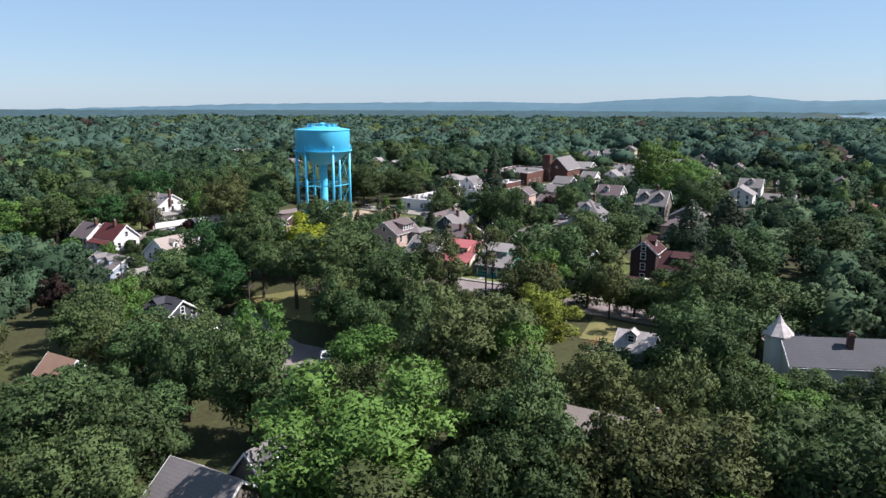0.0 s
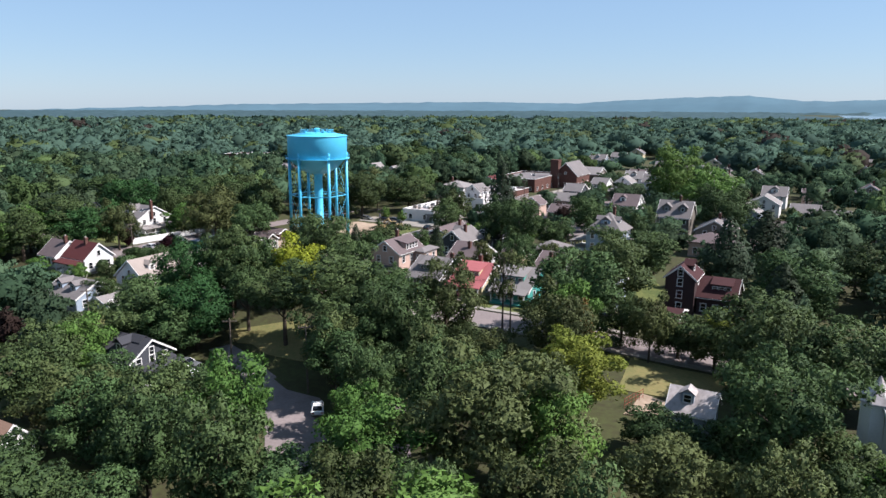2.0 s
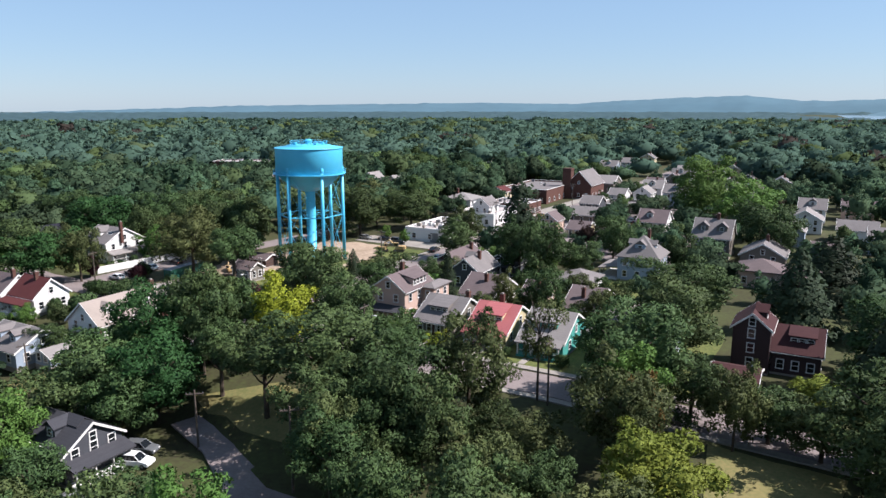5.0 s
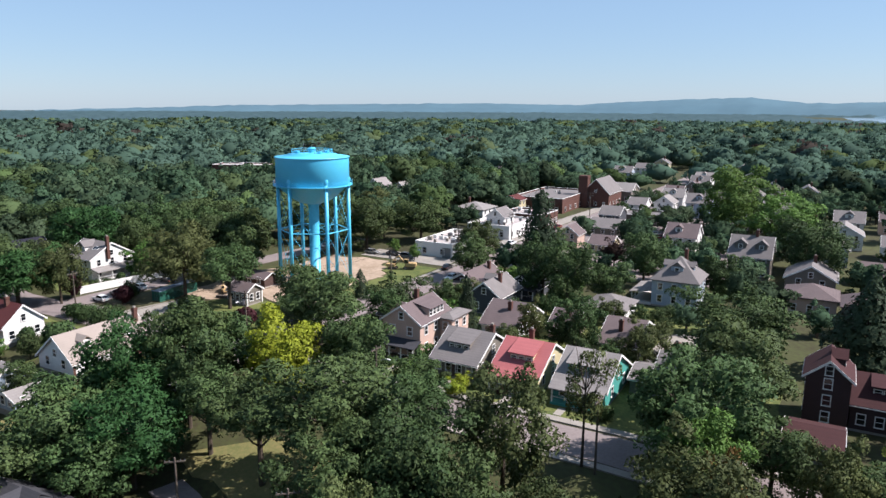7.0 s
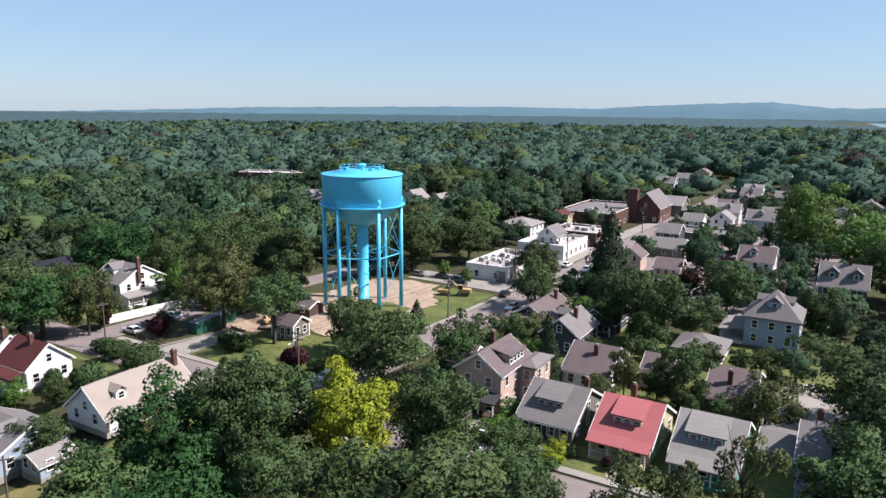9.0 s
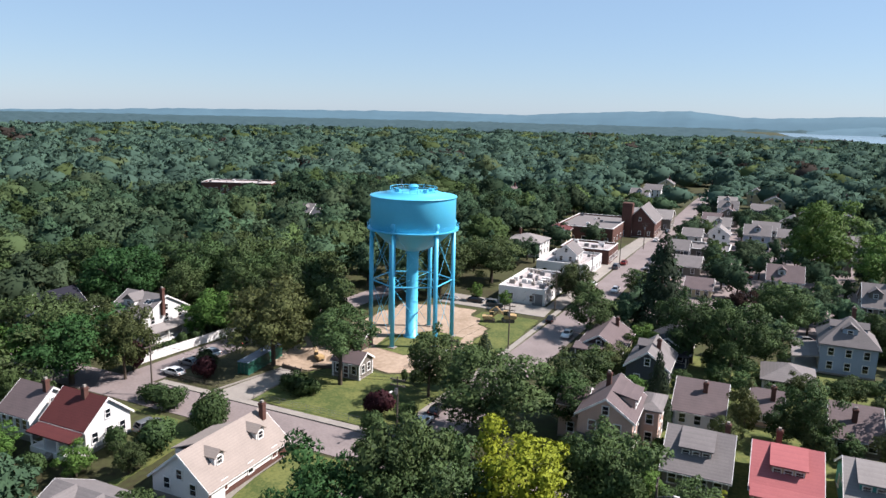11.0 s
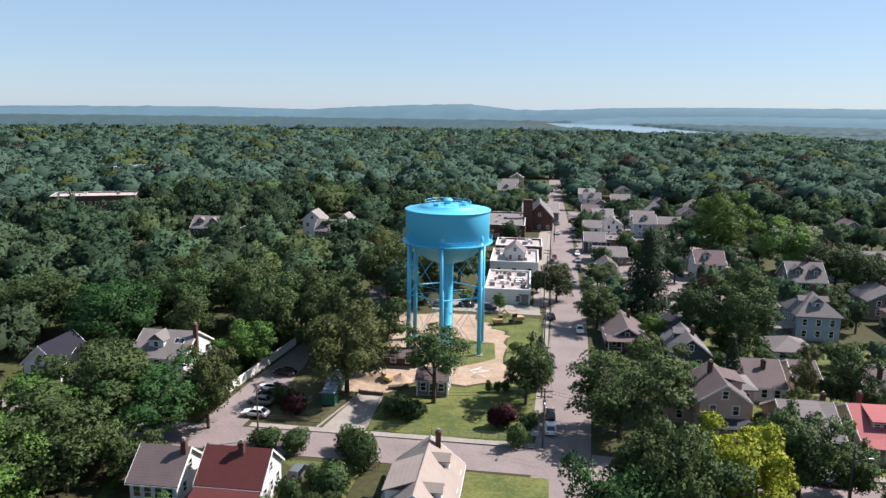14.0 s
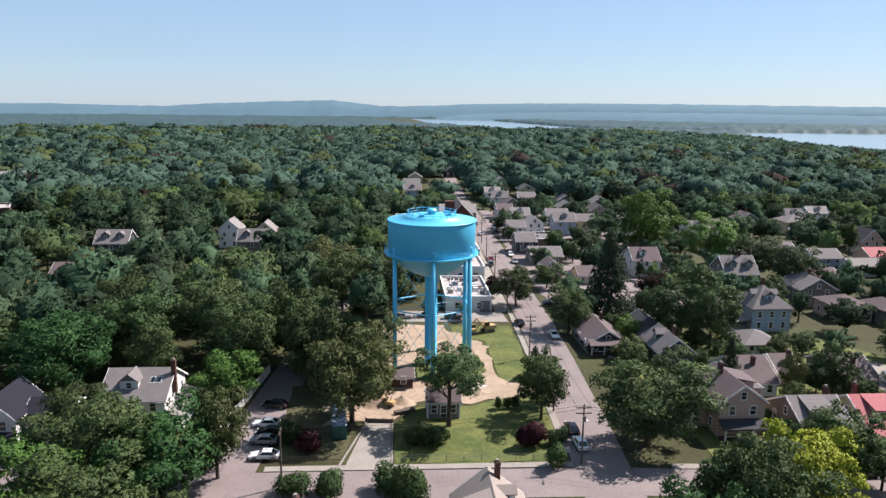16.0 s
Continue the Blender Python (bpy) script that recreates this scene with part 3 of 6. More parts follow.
def gable_roof(bm, w, d, e, r, axis, over=0.45, t=0.22):
    run = (d if axis == "x" else w) / 2
    k = (r - e) / run
    lo = e - over * k
    long = (w if axis == "x" else d) / 2 + over * 0.8
    out = run + over
    for s in (-1, 1):
        if axis == "x":
            q = [(-long, s * out, lo + t), (long, s * out, lo + t), (long, 0, r + t), (-long, 0, r + t)]
        else:
            q = [(s * out, -long, lo + t), (s * out, long, lo + t), (0, long, r + t), (0, -long, r + t)]
        if (s > 0) == (axis == "x"):
            q = q[::-1]
        slab_between(bm, *q, t)
    return bm


def hip_roof(bm, w, d, e, r, over=0.5, t=0.22, deck=0.0):
    a, b = w / 2 + over, d / 2 + over
    k = min(a, b)
    ca, cb = max(a - k, 0) + deck, max(b - k, 0) + deck
    ca, cb = max(ca, 0.15), max(cb, 0.15)
    solid(bm, [(-a, -b, e), (a, -b, e), (a, b, e), (-a, b, e)], [(-a, -b, e + t), (a, -b, e + t), (a, b, e + t), (-a, b, e + t)])
    solid(bm, [(-a, -b, e + t), (a, -b, e + t), (a, b, e + t), (-a, b, e + t)], [(-ca, -cb, r), (ca, -cb, r), (ca, cb, r), (-ca, cb, r)])
    return bm


def chimney(parent, x, y, z0, z1, mat="brick", s=0.36):
    z1 += 0.35
    c = part("chimney", boxes((x - s, x + s, y - s, y + s, z0, z1), (x - s - 0.08, x + s + 0.08, y - s - 0.08, y + s + 0.08, z1 - 0.35, z1 - 0.12)), mat, parent)
    part("chimney_pot", boxes((x - s * 0.55, x + s * 0.55, y - s * 0.55, y + s * 0.55, z1 + 0.004, z1 + 0.3)), "concrete", c)


def windows_row(parent, face, w, d, z, count, ww=0.95, h=1.45, lo=-0.5, hi=0.5):
    for i in range(count):
        u = lo + (hi - lo) * (i + 0.5) / count
        if face in "sn":
            glazed(parent, u * (w - 0.6), (-1 if face == "s" else 1) * (d / 2 + 0.005), z, ww, h, face)
        else:
            glazed(parent, (-1 if face == "w" else 1) * (w / 2 + 0.005), u * (d - 0.6), z, ww, h, face)


def house(x0, x1, y0, y1, eave, ridge, axis, wall, roof, label, turn=0.0, hip=False, storeys=1, wins=None, chims=(), dormers=(), porch=None, door=None, name="house", deck=0.0, base=None):
    """A house by its outer walls; eave and ridge above its ground. wins: face -> how many a storey.
    dormers: (face, place along it, width, kind). porch: (face, depth, mat, roof). Returns its root."""
    cx, cy, w, d = (x0 + x1) / 2, (y0 + y1) / 2, x1 - x0, y1 - y0
    z = ground_z(cx, cy) if base is None else base
    FOOT.append((x0, x1, y0, y1))
    h = thing(name, cx, cy, z, turn, label, "house")
    if hip:
        bm = boxes((-w / 2, w / 2, -d / 2, d / 2, -0.6, eave))
        part("wall", bm, wall, h)
        part("roof", hip_roof(bmesh.new(), w, d, eave, ridge, deck=deck), roof, h)
    else:
        part("wall", gable_walls(bmesh.new(), w, d, eave, ridge, axis), wall, h)
        part("roof", gable_roof(bmesh.new(), w, d, eave, ridge, axis), roof, h)
        # barge boards on the gable ends
        long = (w if axis == "x" else d) / 2 + 0.37
        run = (d if axis == "x" else w) / 2 + 0.45
        k = (ridge - eave) / ((d if axis == "x" else w) / 2)
        for s in (-1, 1):
            for q in (-1, 1):
                lo, hi = (q * run, ridge - run * k), (0, ridge)
                pts = [(lo[0], lo[1] - 0.12), (lo[0], lo[1] + 0.24), (hi[0], hi[1] + 0.24), (hi[0], hi[1] - 0.12)]
                g = lambda o: [(o, u, v) if axis == "x" else (u, o, v) for u, v in pts]
                bm = bmesh.new()
                solid(bm, g(s * long), g(s * (long + 0.06)))
                part("barge_board", bm, "trim", h)
        for s in (-1, 1):
            lo, hi = eave - 0.45 * k - 0.02, eave - 0.45 * k + 0.1
            part("gutter", boxes((-long, long, s * run - 0.07, s * run + 0.07, lo, hi) if axis == "x" else (s * run - 0.07, s * run + 0.07, -long, long, lo, hi)), "trim", h)
    part("foundation", boxes((-w / 2 - 0.03, w / 2 + 0.03, -d / 2 - 0.03, d / 2 + 0.03, -0.6, 0.35)), "concrete", h)
    step = (eave - 0.4) / storeys
    for face, count in (wins or {}).items():
        for s in range(storeys):
            windows_row(h, face, w, d, 0.4 + s * step + 0.75, count)
        gab = (axis == "x" and face in "ew") or (axis == "y" and face in "sn")
        if gab and not hip and ridge - eave > 2.3:
            windows_row(h, face, w, d, eave + 0.35, 1, 0.85, 1.25)
    for cxx, cyy, top in chims:
        chimney(h, cxx, cyy, eave - 0.5, top)
    run = (d if axis == "x" else w) / 2
    k = (ridge - eave) / run
    for face, u, dw, kind in dormers:
        dormer(h, face, u, dw, kind, w, d, eave, ridge, k, wall, roof, hip)
    if porch:
        face, dep, mat, rmat = porch
        veranda(h, face, dep, w, d, mat, rmat)
    if door:
        face, u, dm = door
        entrance(h, u * w if face in "sn" else (-1 if face == "w" else 1) * (w / 2 + 0.01), u * d if face in "ew" else (-1 if face == "s" else 1) * (d / 2 + 0.01), 0.36, face, dm)
    return h


def dormer(h, face, u, dw, kind, w, d, eave, ridge, k, wall, roof, hip):
    """A dormer on a roof slope, built facing south and turned to its face."""
    turn = {"s": 0, "e": 90, "n": 180, "w": 270}[face]
    along, run = (w, d / 2) if face in "sn" else (d, w / 2)
    front = -run * (0.66 if kind == "gable" else 0.62 if kind == "shed" else 0.9)
    zf = eave + (run + front) * k
    hh = 1.5 if kind == "gable" else 1.25 if kind == "shed" else 1.7
    dm = part("dormer", boxes((-dw / 2, dw / 2, front, front + 0.2, zf - 0.3, zf + hh), (-dw / 2, -dw / 2 + 0.2, front + 0.2, -0.2, zf - 0.3, zf + hh), (dw / 2 - 0.2, dw / 2, front + 0.2, -0.2, zf - 0.3, zf + hh)) if kind != "gable" else
              boxes((-dw / 2, dw / 2, front, min(front + hh / k, -0.1), zf - 0.3, zf + hh)), wall, h)
    dm.matrix_basis = pose(0, 0, 0, 0, 0, turn) @ pose(u * along, 0, 0)
    bm = bmesh.new()
    if kind == "gable":
        top = zf + hh + dw * 0.42
        back = min(front + (top - zf) / k, 0)
        backe = min(front + hh / k, 0)
        for s in (-1, 1):
            q = [(s * (dw / 2 + 0.25), front - 0.3, zf + hh - 0.12), (0, front - 0.3, top), (0, back, top), (s * (dw / 2 + 0.25), backe, zf + hh - 0.12)]
            slab_between(bm, *(q if s < 0 else q[::-1]), 0.14)
        solid(bm, [(-dw / 2, front + 0.01, zf + hh), (dw / 2, front + 0.01, zf + hh), (0, front + 0.01, top - 0.18)], [(-dw / 2, front + 0.2, zf + hh), (dw / 2, front + 0.2, zf + hh), (0, front + 0.2, top - 0.18)])
        n = 1
    else:
        top = ridge + 0.25 if kind == "shed" else ridge + 0.1
        slab_between(bm, (-dw / 2 - 0.3, front - 0.45, zf + hh), (dw / 2 + 0.3, front - 0.45, zf + hh), (dw / 2 + 0.3, 0, top), (-dw / 2 - 0.3, 0, top), 0.16)
        n = 3 if kind == "shed" else max(2, int(dw / 1.3))
    part("dormer_roof", bm, roof, dm)
    for i in range(n):
        glazed(dm, -dw / 2 + dw * (i + 0.5) / n, front - 0.005, zf + 0.25 * (kind != "shed"), min(0.85, dw / n - 0.35), hh - 0.55, "s")


def veranda(h, face, dep, w, d, mat, rmat):
    turn = {"s": 0, "e": 90, "n": 180, "w": 270}[face]
    wide, off = (w, d / 2) if face in "sn" else (d, w / 2)
    p = part("porch", boxes((-wide / 2 + 0.1, wide / 2 - 0.1, -off - dep, -off - 0.01, -0.4, 0.45)), mat, h)
    p.matrix_basis = pose(0, 0, 0, 0, 0, turn)
    bm = bmesh.new()
    slab_between(bm, (-wide / 2 - 0.2, -off - dep - 0.3, 2.75), (wide / 2 + 0.2, -off - dep - 0.3, 2.75), (wide / 2 + 0.2, -off - 0.02, 3.5), (-wide / 2 - 0.2, -off - 0.02, 3.5), 0.2)
    part("porch_roof", bm, rmat, p)
    for i in range(4):
        x = -wide / 2 + 0.3 + (wide - 0.6) * i / 3
        part("post", boxes((x - 0.1, x + 0.1, -off - dep + 0.1, -off - dep + 0.3, 0.45, 2.62)), "trim", p)
    part("rail", boxes((-wide / 2 + 0.3, -0.6, -off - dep + 0.17, -off - dep + 0.23, 1.25, 1.33), (0.6, wide / 2 - 0.3, -off - dep + 0.17, -off - dep + 0.23, 1.25, 1.33)), "trim", p)
    st = part("steps", boxes(*((-0.6, 0.6, -off - dep - 0.3 * (i + 1), -off - dep - 0.3 * i - 0.002, -0.3, 0.33 - 0.16 * i) for i in range(3))), "concrete", p)
    return p


# the row of bungalows
house(-106.5, -98.7, 150.4, 161.2, 6.5, 9.2, "y", "tan", "roof_brown", "tan shingled two-storey house with a brown gabled roof", storeys=2, wins={"s": 2, "e": 3, "w": 2}, chims=((-1.0, 1.5, 10.4),), dormers=(("e", 0.08, 5.2, "wall"),), porch=("s", 2.3, "brownwood", "roof_dark"), door=("s", 0.25, "maroon"))
house(-98.6, -96.0, 157.0, 163.5, 6.0, 6.9, "y", "tan", "roof_grey", "tan rear wing of the shingled house", hip=True, storeys=2, wins={"e": 2, "s": 1}, name="house_wing")
house(-110.5, -106.6, 155.0, 161.0, 5.6, 7.4, "x", "tan", "roof_brown", "tan side wing with a brown roof", storeys=2, wins={"s": 1, "w": 1}, name="house_wing")
house(-93.8, -85.6, 146.0, 159.0, 2.9, 6.4, "x", "taupe", "roof_grey", "taupe bungalow with a grey shingled roof and shed dormer", wins={"s": 4, "e": 3, "w": 2}, dormers=(("s", -0.03, 3.9, "shed"),), chims=((3.3, 1.2, 7.2),), door=("s", 0.02, "brownwood"))
house(-82.9, -75.0, 146.0, 159.0, 2.9, 6.4, "x", "cream", "roof_red", "cream bungalow with a coral red roof and shed dormer", wins={"s": 3, "e": 3, "w": 2}, dormers=(("s", 0.02, 3.9, "shed"),), chims=((-1.0, 3.0, 7.0),), porch=("s", 1.6, "cream", "roof_red"), door=("s", 0.05, "redwood"))
house(-72.3, -64.3, 145.6, 158.8, 3.0, 6.6, "x", "teal", "roof_pale", "teal bungalow with a pale grey roof and shed dormer", wins={"s": 3, "e": 2, "w": 2}, dormers=(("s", -0.04, 4.6, "shed"),), porch=("s", 1.6, "teal", "roof_pale"), door=("s", -0.2, "trim"))
house(-62.9, -58.4, 154.0, 162.0, 2.5, 3.6, "x", "taupe", "roof_grey", "small grey-roofed garage with pale walls", wins={"e": 1}, name="garage")
house(-58.0, -47.5, 147.0, 158.0, 5.4, 8.2, "x", "paleblue", "roof_grey", "pale blue two-storey house with a grey roof", storeys=2, wins={"s": 3, "e": 2, "w": 3}, dormers=(("w", 0.0, 2.0, "gable"),), chims=((-3.5, 1.5, 9.2),))
house(-94.9, -87.4, 166.6, 179.0, 3.1, 6.3, "x", "white", "roof_brown", "white house with a large brown roof and tall chimney", wins={"s": 3, "e": 3}, chims=((0.6, -2.2, 6.6),))
house(-83.6, -79.0, 173.0, 182.0, 2.6, 4.9, "x", "tan", "roof_brown", "low tan house with a brown roof and brick chimney", wins={"s": 3, "e": 2}, chims=((0.8, -2.0, 6.0),))
house(-72.4, -65.6, 168.5, 182.0, 2.6, 5.6, "x", "taupe", "roof_brown", "taupe house with a broad brown roof and chimney", wins={"s": 3, "e": 2}, chims=((-0.3, -3.5, 5.9),))
house(-82.0, -73.5, 190.0, 199.5, 2.4, 4.6, "x", "white", "roof_grey", "white garage with a grey hipped roof", hip=True, wins={"s": 3, "e": 1}, name="garage")
# pale blue siding here stands in for shade on white walls
house(-72.0, -62.2, 206.5, 217.0, 5.9, 10.8, "x", "paleblue", "roof_grey", "white house tinted pale blue as if shaded, with a steep hipped roof and dormers", hip=True, storeys=2, wins={"s": 3, "w": 3, "e": 3}, dormers=(("s", 0.0, 2.6, "gable"), ("w", 0.0, 2.2, "gable"), ("e", 0.0, 2.2, "gable")), porch=("w", 4.6, "white", "roof_pale"), chims=((0.8, 2.0, 11.8),))
house(-105.0, -97.6, 181.0, 192.0, 4.2, 7.0, "y", "slate", "roof_grey", "dark grey house with a grey roof and white eaves", storeys=1, wins={"s": 2, "w": 2, "e": 2}, chims=((1.2, 0.0, 7.8),), dormers=(("w", -0.1, 2.2, "gable"),))
house(-117.0, -108.0, 192.5, 207.0, 2.5, 5.2, "y", "maroon", "roof_brown", "dark red bungalow with a brown roof", wins={"s": 3, "w": 3}, chims=((1.5, 4, 6.0),), porch=("s", 2.2, "brownwood", "roof_brown"))
house(-104.0, -95.5, 197.0, 209.0, 2.7, 5.4, "y", "slate", "roof_dark", "blue bungalow with white-trimmed gables", wins={"s": 3, "e": 2}, porch=("s", 2.2, "slate", "roof_dark"))
house(-102.5, -95.5, 256.0, 265.0, 2.8, 5.0, "x", "cream", "roof_brown", "cream cottage with a brown roof", wins={"s": 3, "w": 2, "e": 2})
house(-82.0, -73.0, 265.5, 276.0, 5.6, 9.0, "x", "white", "roof_brown", "white two-storey house with a brown roof and dormer", storeys=2, wins={"s": 3, "w": 2, "e": 2}, dormers=(("s", -0.1, 2.0, "gable"),))
house(-61.0, -51.0, 244.0, 255.0, 6.0, 10.5, "x", "taupe", "roof_grey", "tall grey house with steep gables and a small spire", storeys=2, wins={"s": 4, "w": 3}, dormers=(("s", -0.25, 2.8, "gable"), ("s", 0.25, 2.8, "gable")), chims=((1, 0, 11.8),))
# west of the tower
WEST = house(-209.0, -198.5, 157.0, 169.0, 5.6, 9.0, "x", "white", "roof_grey", "white two-storey house with a brownish grey roof, skylights and brick chimney", storeys=2, wins={"s": 3, "e": 3, "w": 2}, dormers=(("s", -0.1, 3.0, "gable"),), chims=((5.6, -1.2, 10.6),), porch=("e", 2.6, "white", "roof_pale"))
for u in (2.4, 3.5):
    sl = part("skylight", boxes((u - 0.42, u + 0.42, -0.65, 0.65, 0.0, 0.16)), "trim", WEST)
    sl.matrix_basis = pose(0, -2.4, 7.74, math.degrees(math.atan2(3.4, 6.0)))
    part("pane", boxes((u - 0.34, u + 0.34, -0.56, 0.56, 0.164, 0.18)), "glass", sl)
house(-186.6, -180.0, 118.2, 126.2, 3.3, 6.5, "x", "white", "roof_brown", "white house with a brown roof beside its red-roofed neighbour", wins={"s": 4, "w": 2, "e": 2}, chims=((2.9, -0.6, 7.6),))
house(-177.2, -168.6, 118.4, 126.2, 3.7, 7.0, "x", "white", "roof_maroon", "white house with a dark red roof", wins={"s": 3, "e": 3}, chims=((0.6, -0.6, 7.9),), porch=("s", 2.4, "white", "roof_maroon"))
CAPE = house(-152.6, -143.4, 115.2, 130.8, 2.5, 6.2, "y", "white", "roof_tan", "white cape house with dormers and a pale tan roof", wins={"s": 2, "e": 3}, dormers=(("e", -0.26, 1.7, "gable"), ("e", 0.26, 1.7, "gable"), ("w", 0.05, 7.0, "wall")), chims=((1.2, 6.9, 7.4),))
part("brick_front", boxes((4.62, 4.66, -7.8, 7.8, 0.36, 1.1), (4.62, 4.66, -7.8, -4.5, 1.1, 2.3), (4.62, 4.66, 4.4, 7.8, 1.1, 2.3)), "brick", CAPE)
part("garage_door", boxes((4.6, 4.7, -7.4, -5.0, 0.1, 2.1)), "trim", CAPE)
house(-161.0, -149.5, 103.0, 113.5, 3.2, 6.0, "x", "paleblue", "roof_grey", "pale blue house with grey roofs", wins={"s": 3, "e": 3}, dormers=(("s", -0.2, 1.8, "gable"), ("s", 0.2, 1.8, "gable")))
house(-148.9, -144.4, 106.0, 111.0, 2.2, 3.2, "y", "paleblue", "roof_pale", "pale blue annexe with a grey roof", wins={"s": 2, "e": 2})
house(-226.0, -219.2, 150.6, 160.0, 5.6, 8.8, "y", "white", "roof_black", "white gabled house with a dark roof", storeys=2, wins={"s": 2, "w": 2}, porch=("s", 2.2, "white", "roof_black"))
house(-219.1, -212.0, 153.0, 160.0, 4.8, 6.6, "x", "white", "roof_black", "white wing with a bay and dark roof", storeys=2, wins={"s": 2, "e": 2}, name="house_wing")
# the hollow and the south side
house(-39.0, -33.4, 155.0, 162.5, 7.6, 9.9, "y", "maroon", "roof_oxblood", "maroon clapboard house tower with white windows", storeys=3, wins={"s": 1, "e": 1, "w": 1}, dormers=(("e", 0.0, 2.4, "gable"),))
house(-40.5, -34.0, 143.5, 151.0, 2.3, 3.4, "x", "brownwood", "roof_oxblood", "low brown garage before the maroon house", name="garage")
house(-33.2, -26.0, 156.5, 166.0, 4.0, 7.0, "x", "maroon", "roof_oxblood", "maroon house with a dark red roof", storeys=1, wins={"s": 3, "e": 2}, dormers=(("s", 0.1, 3.6, "shed"),))
house(-26.6, -21.4, 100.4, 105.6, 3.6, 5.7, "x", "paleblue", "membrane", "pale blue garage with a white roof", wins={"s": 1}, name="garage", dormers=(("s", -0.1, 1.5, "gable"),))
GREY = house(-4.5, 8.5, 99.5, 106.5, 5.4, 8.0, "x", "white", "roof_slate", "grey-roofed house with a white turret among the trees", turn=24, wins={"s": 3}, chims=((1.6, -1.2, 8.9),), base=7.0)
part("turret", lathe(bmesh.new(), [(1.7, -0.5), (1.7, 8.0)], 8), "white", GREY).location = (-6.6, 1.5, 0)
part("turret_roof", lathe(bmesh.new(), [(2.1, 7.9), (2.1, 8.1), (0.7, 9.6), (0, 10.9)], 8), "membrane", GREY, "white conical turret roof").location = (-6.6, 1.5, 0)
house(-57.2, -47.7, 40.0, 48.0, 5.2, 8.2, "x", "taupe", "roof_grey", "house with a grey roof and white-trimmed dormers", wins={"s": 2}, base=1.0)
house(-53.7, -47.8, 48.1, 55.0, 5.0, 8.6, "y", "taupe", "roof_grey", "grey-roofed wing with a white dormer", dormers=(("e", -0.2, 1.9, "gable"),), chims=((0.0, 2.2, 9.6),), base=1.0, name="house_wing")
house(-117.0, -108.0, 84.5, 93.0, 4.4, 7.2, "x", "slate", "roof_dark", "dark house with white trim in the hollow", storeys=2, wins={"s": 3, "e": 3}, dormers=(("e", 0.0, 2.0, "gable"), ("s", 0.0, 2.0, "gable")), porch=("e", 2.2, "white", "roof_dark"))
house(-104.5, -98.0, 57.5, 62.5, 3.8, 6.2, "x", "white", "roof_terracotta", "small white house with a tan roof among trees", wins={"e": 2, "s": 3})
house(-22.0, -10.0, 62.0, 70.5, 5.0, 8.2, "x", "white", "roof_tan", "white house with a tan roof half hidden by trees", storeys=2, wins={"s": 4, "e": 2, "w": 2}, chims=((3.0, 0.6, 9.2),))
# huts at the tower
house(-163.6, -156.8, 173.8, 178.5, 2.4, 3.4, "x", "brownwood", "roof_brown", "brown wooden hut with white trim", wins={"s": 2}, name="hut")
HUT = house(-154.6, -149.0, 160.0, 164.6, 3.3, 4.7, "x", "taupe", "roof_brown", "small taupe hut with white corner boards", wins={"s": 3, "e": 2}, name="hut", door=("s", 0.0, "brownwood"))
for hx, hy in ((-2.8, -2.3), (2.8, -2.3), (-2.8, 2.3), (2.8, 2.3)):
    part("corner_board", boxes((hx - 0.14, hx + 0.14, hy - 0.14, hy + 0.14, 0.0, 3.1)), "trim", HUT)


# ---- shops along the main street ----
def flat_building(x0, x1, y0, y1, h, wall, label, turn=0, wins=None, units=6, storeys=1, roof="membrane", name="shop"):
    cx, cy, w, d = (x0 + x1) / 2, (y0 + y1) / 2, x1 - x0, y1 - y0
    FOOT.append((x0, x1, y0, y1))
    b = thing(name, cx, cy, ground_z(cx, cy), turn, label, "building")
    part("wall", boxes((-w / 2, w / 2, -d / 2, -d / 2 + 0.3, -0.5, h), (-w / 2, w / 2, d / 2 - 0.3, d / 2, -0.5, h), (-w / 2, -w / 2 + 0.3, -d / 2 + 0.3, d / 2 - 0.3, -0.5, h), (w / 2 - 0.3, w / 2, -d / 2 + 0.3, d / 2 - 0.3, -0.5, h)), wall, b)
    part("roof", boxes((-w / 2 + 0.3, w / 2 - 0.3, -d / 2 + 0.3, d / 2 - 0.3, h - 0.9, h - 0.55)), roof, b)
    part("coping", boxes((-w / 2 - 0.06, w / 2 + 0.06, -d / 2 - 0.06, -d / 2 + 0.34, h + 0.004, h + 0.12), (-w / 2 - 0.06, w / 2 + 0.06, d / 2 - 0.34, d / 2 + 0.06, h + 0.004, h + 0.12), (-w / 2 - 0.06, -w / 2 + 0.34, -d / 2 + 0.34, d / 2 - 0.34, h + 0.004, h + 0.12), (w / 2 - 0.34, w / 2 + 0.06, -d / 2 + 0.34, d / 2 - 0.34, h + 0.004, h + 0.12)), "trim", b)
    rnd = random.Random(int(abs(x0 * 10 + y0)))
    for i in range(units):
        ux, uy, s = rnd.uniform(-w / 2 + 1.5, w / 2 - 1.5), rnd.uniform(-d / 2 + 1.5, d / 2 - 1.5), rnd.uniform(0.25, 0.75)
        part("roof_unit", boxes((ux - s, ux + s, uy - s * 0.7, uy + s * 0.7, h - 0.55, h + 0.1 + s * 0.6)), rnd.choice(("steel", "trim", "concrete", "steel")), b)
    for face, n in (wins or {}).items():
        for s in range(storeys):
            windows_row(b, face, w, d, 0.9 + s * 3.2, n, 1.3, 1.6)
    return b


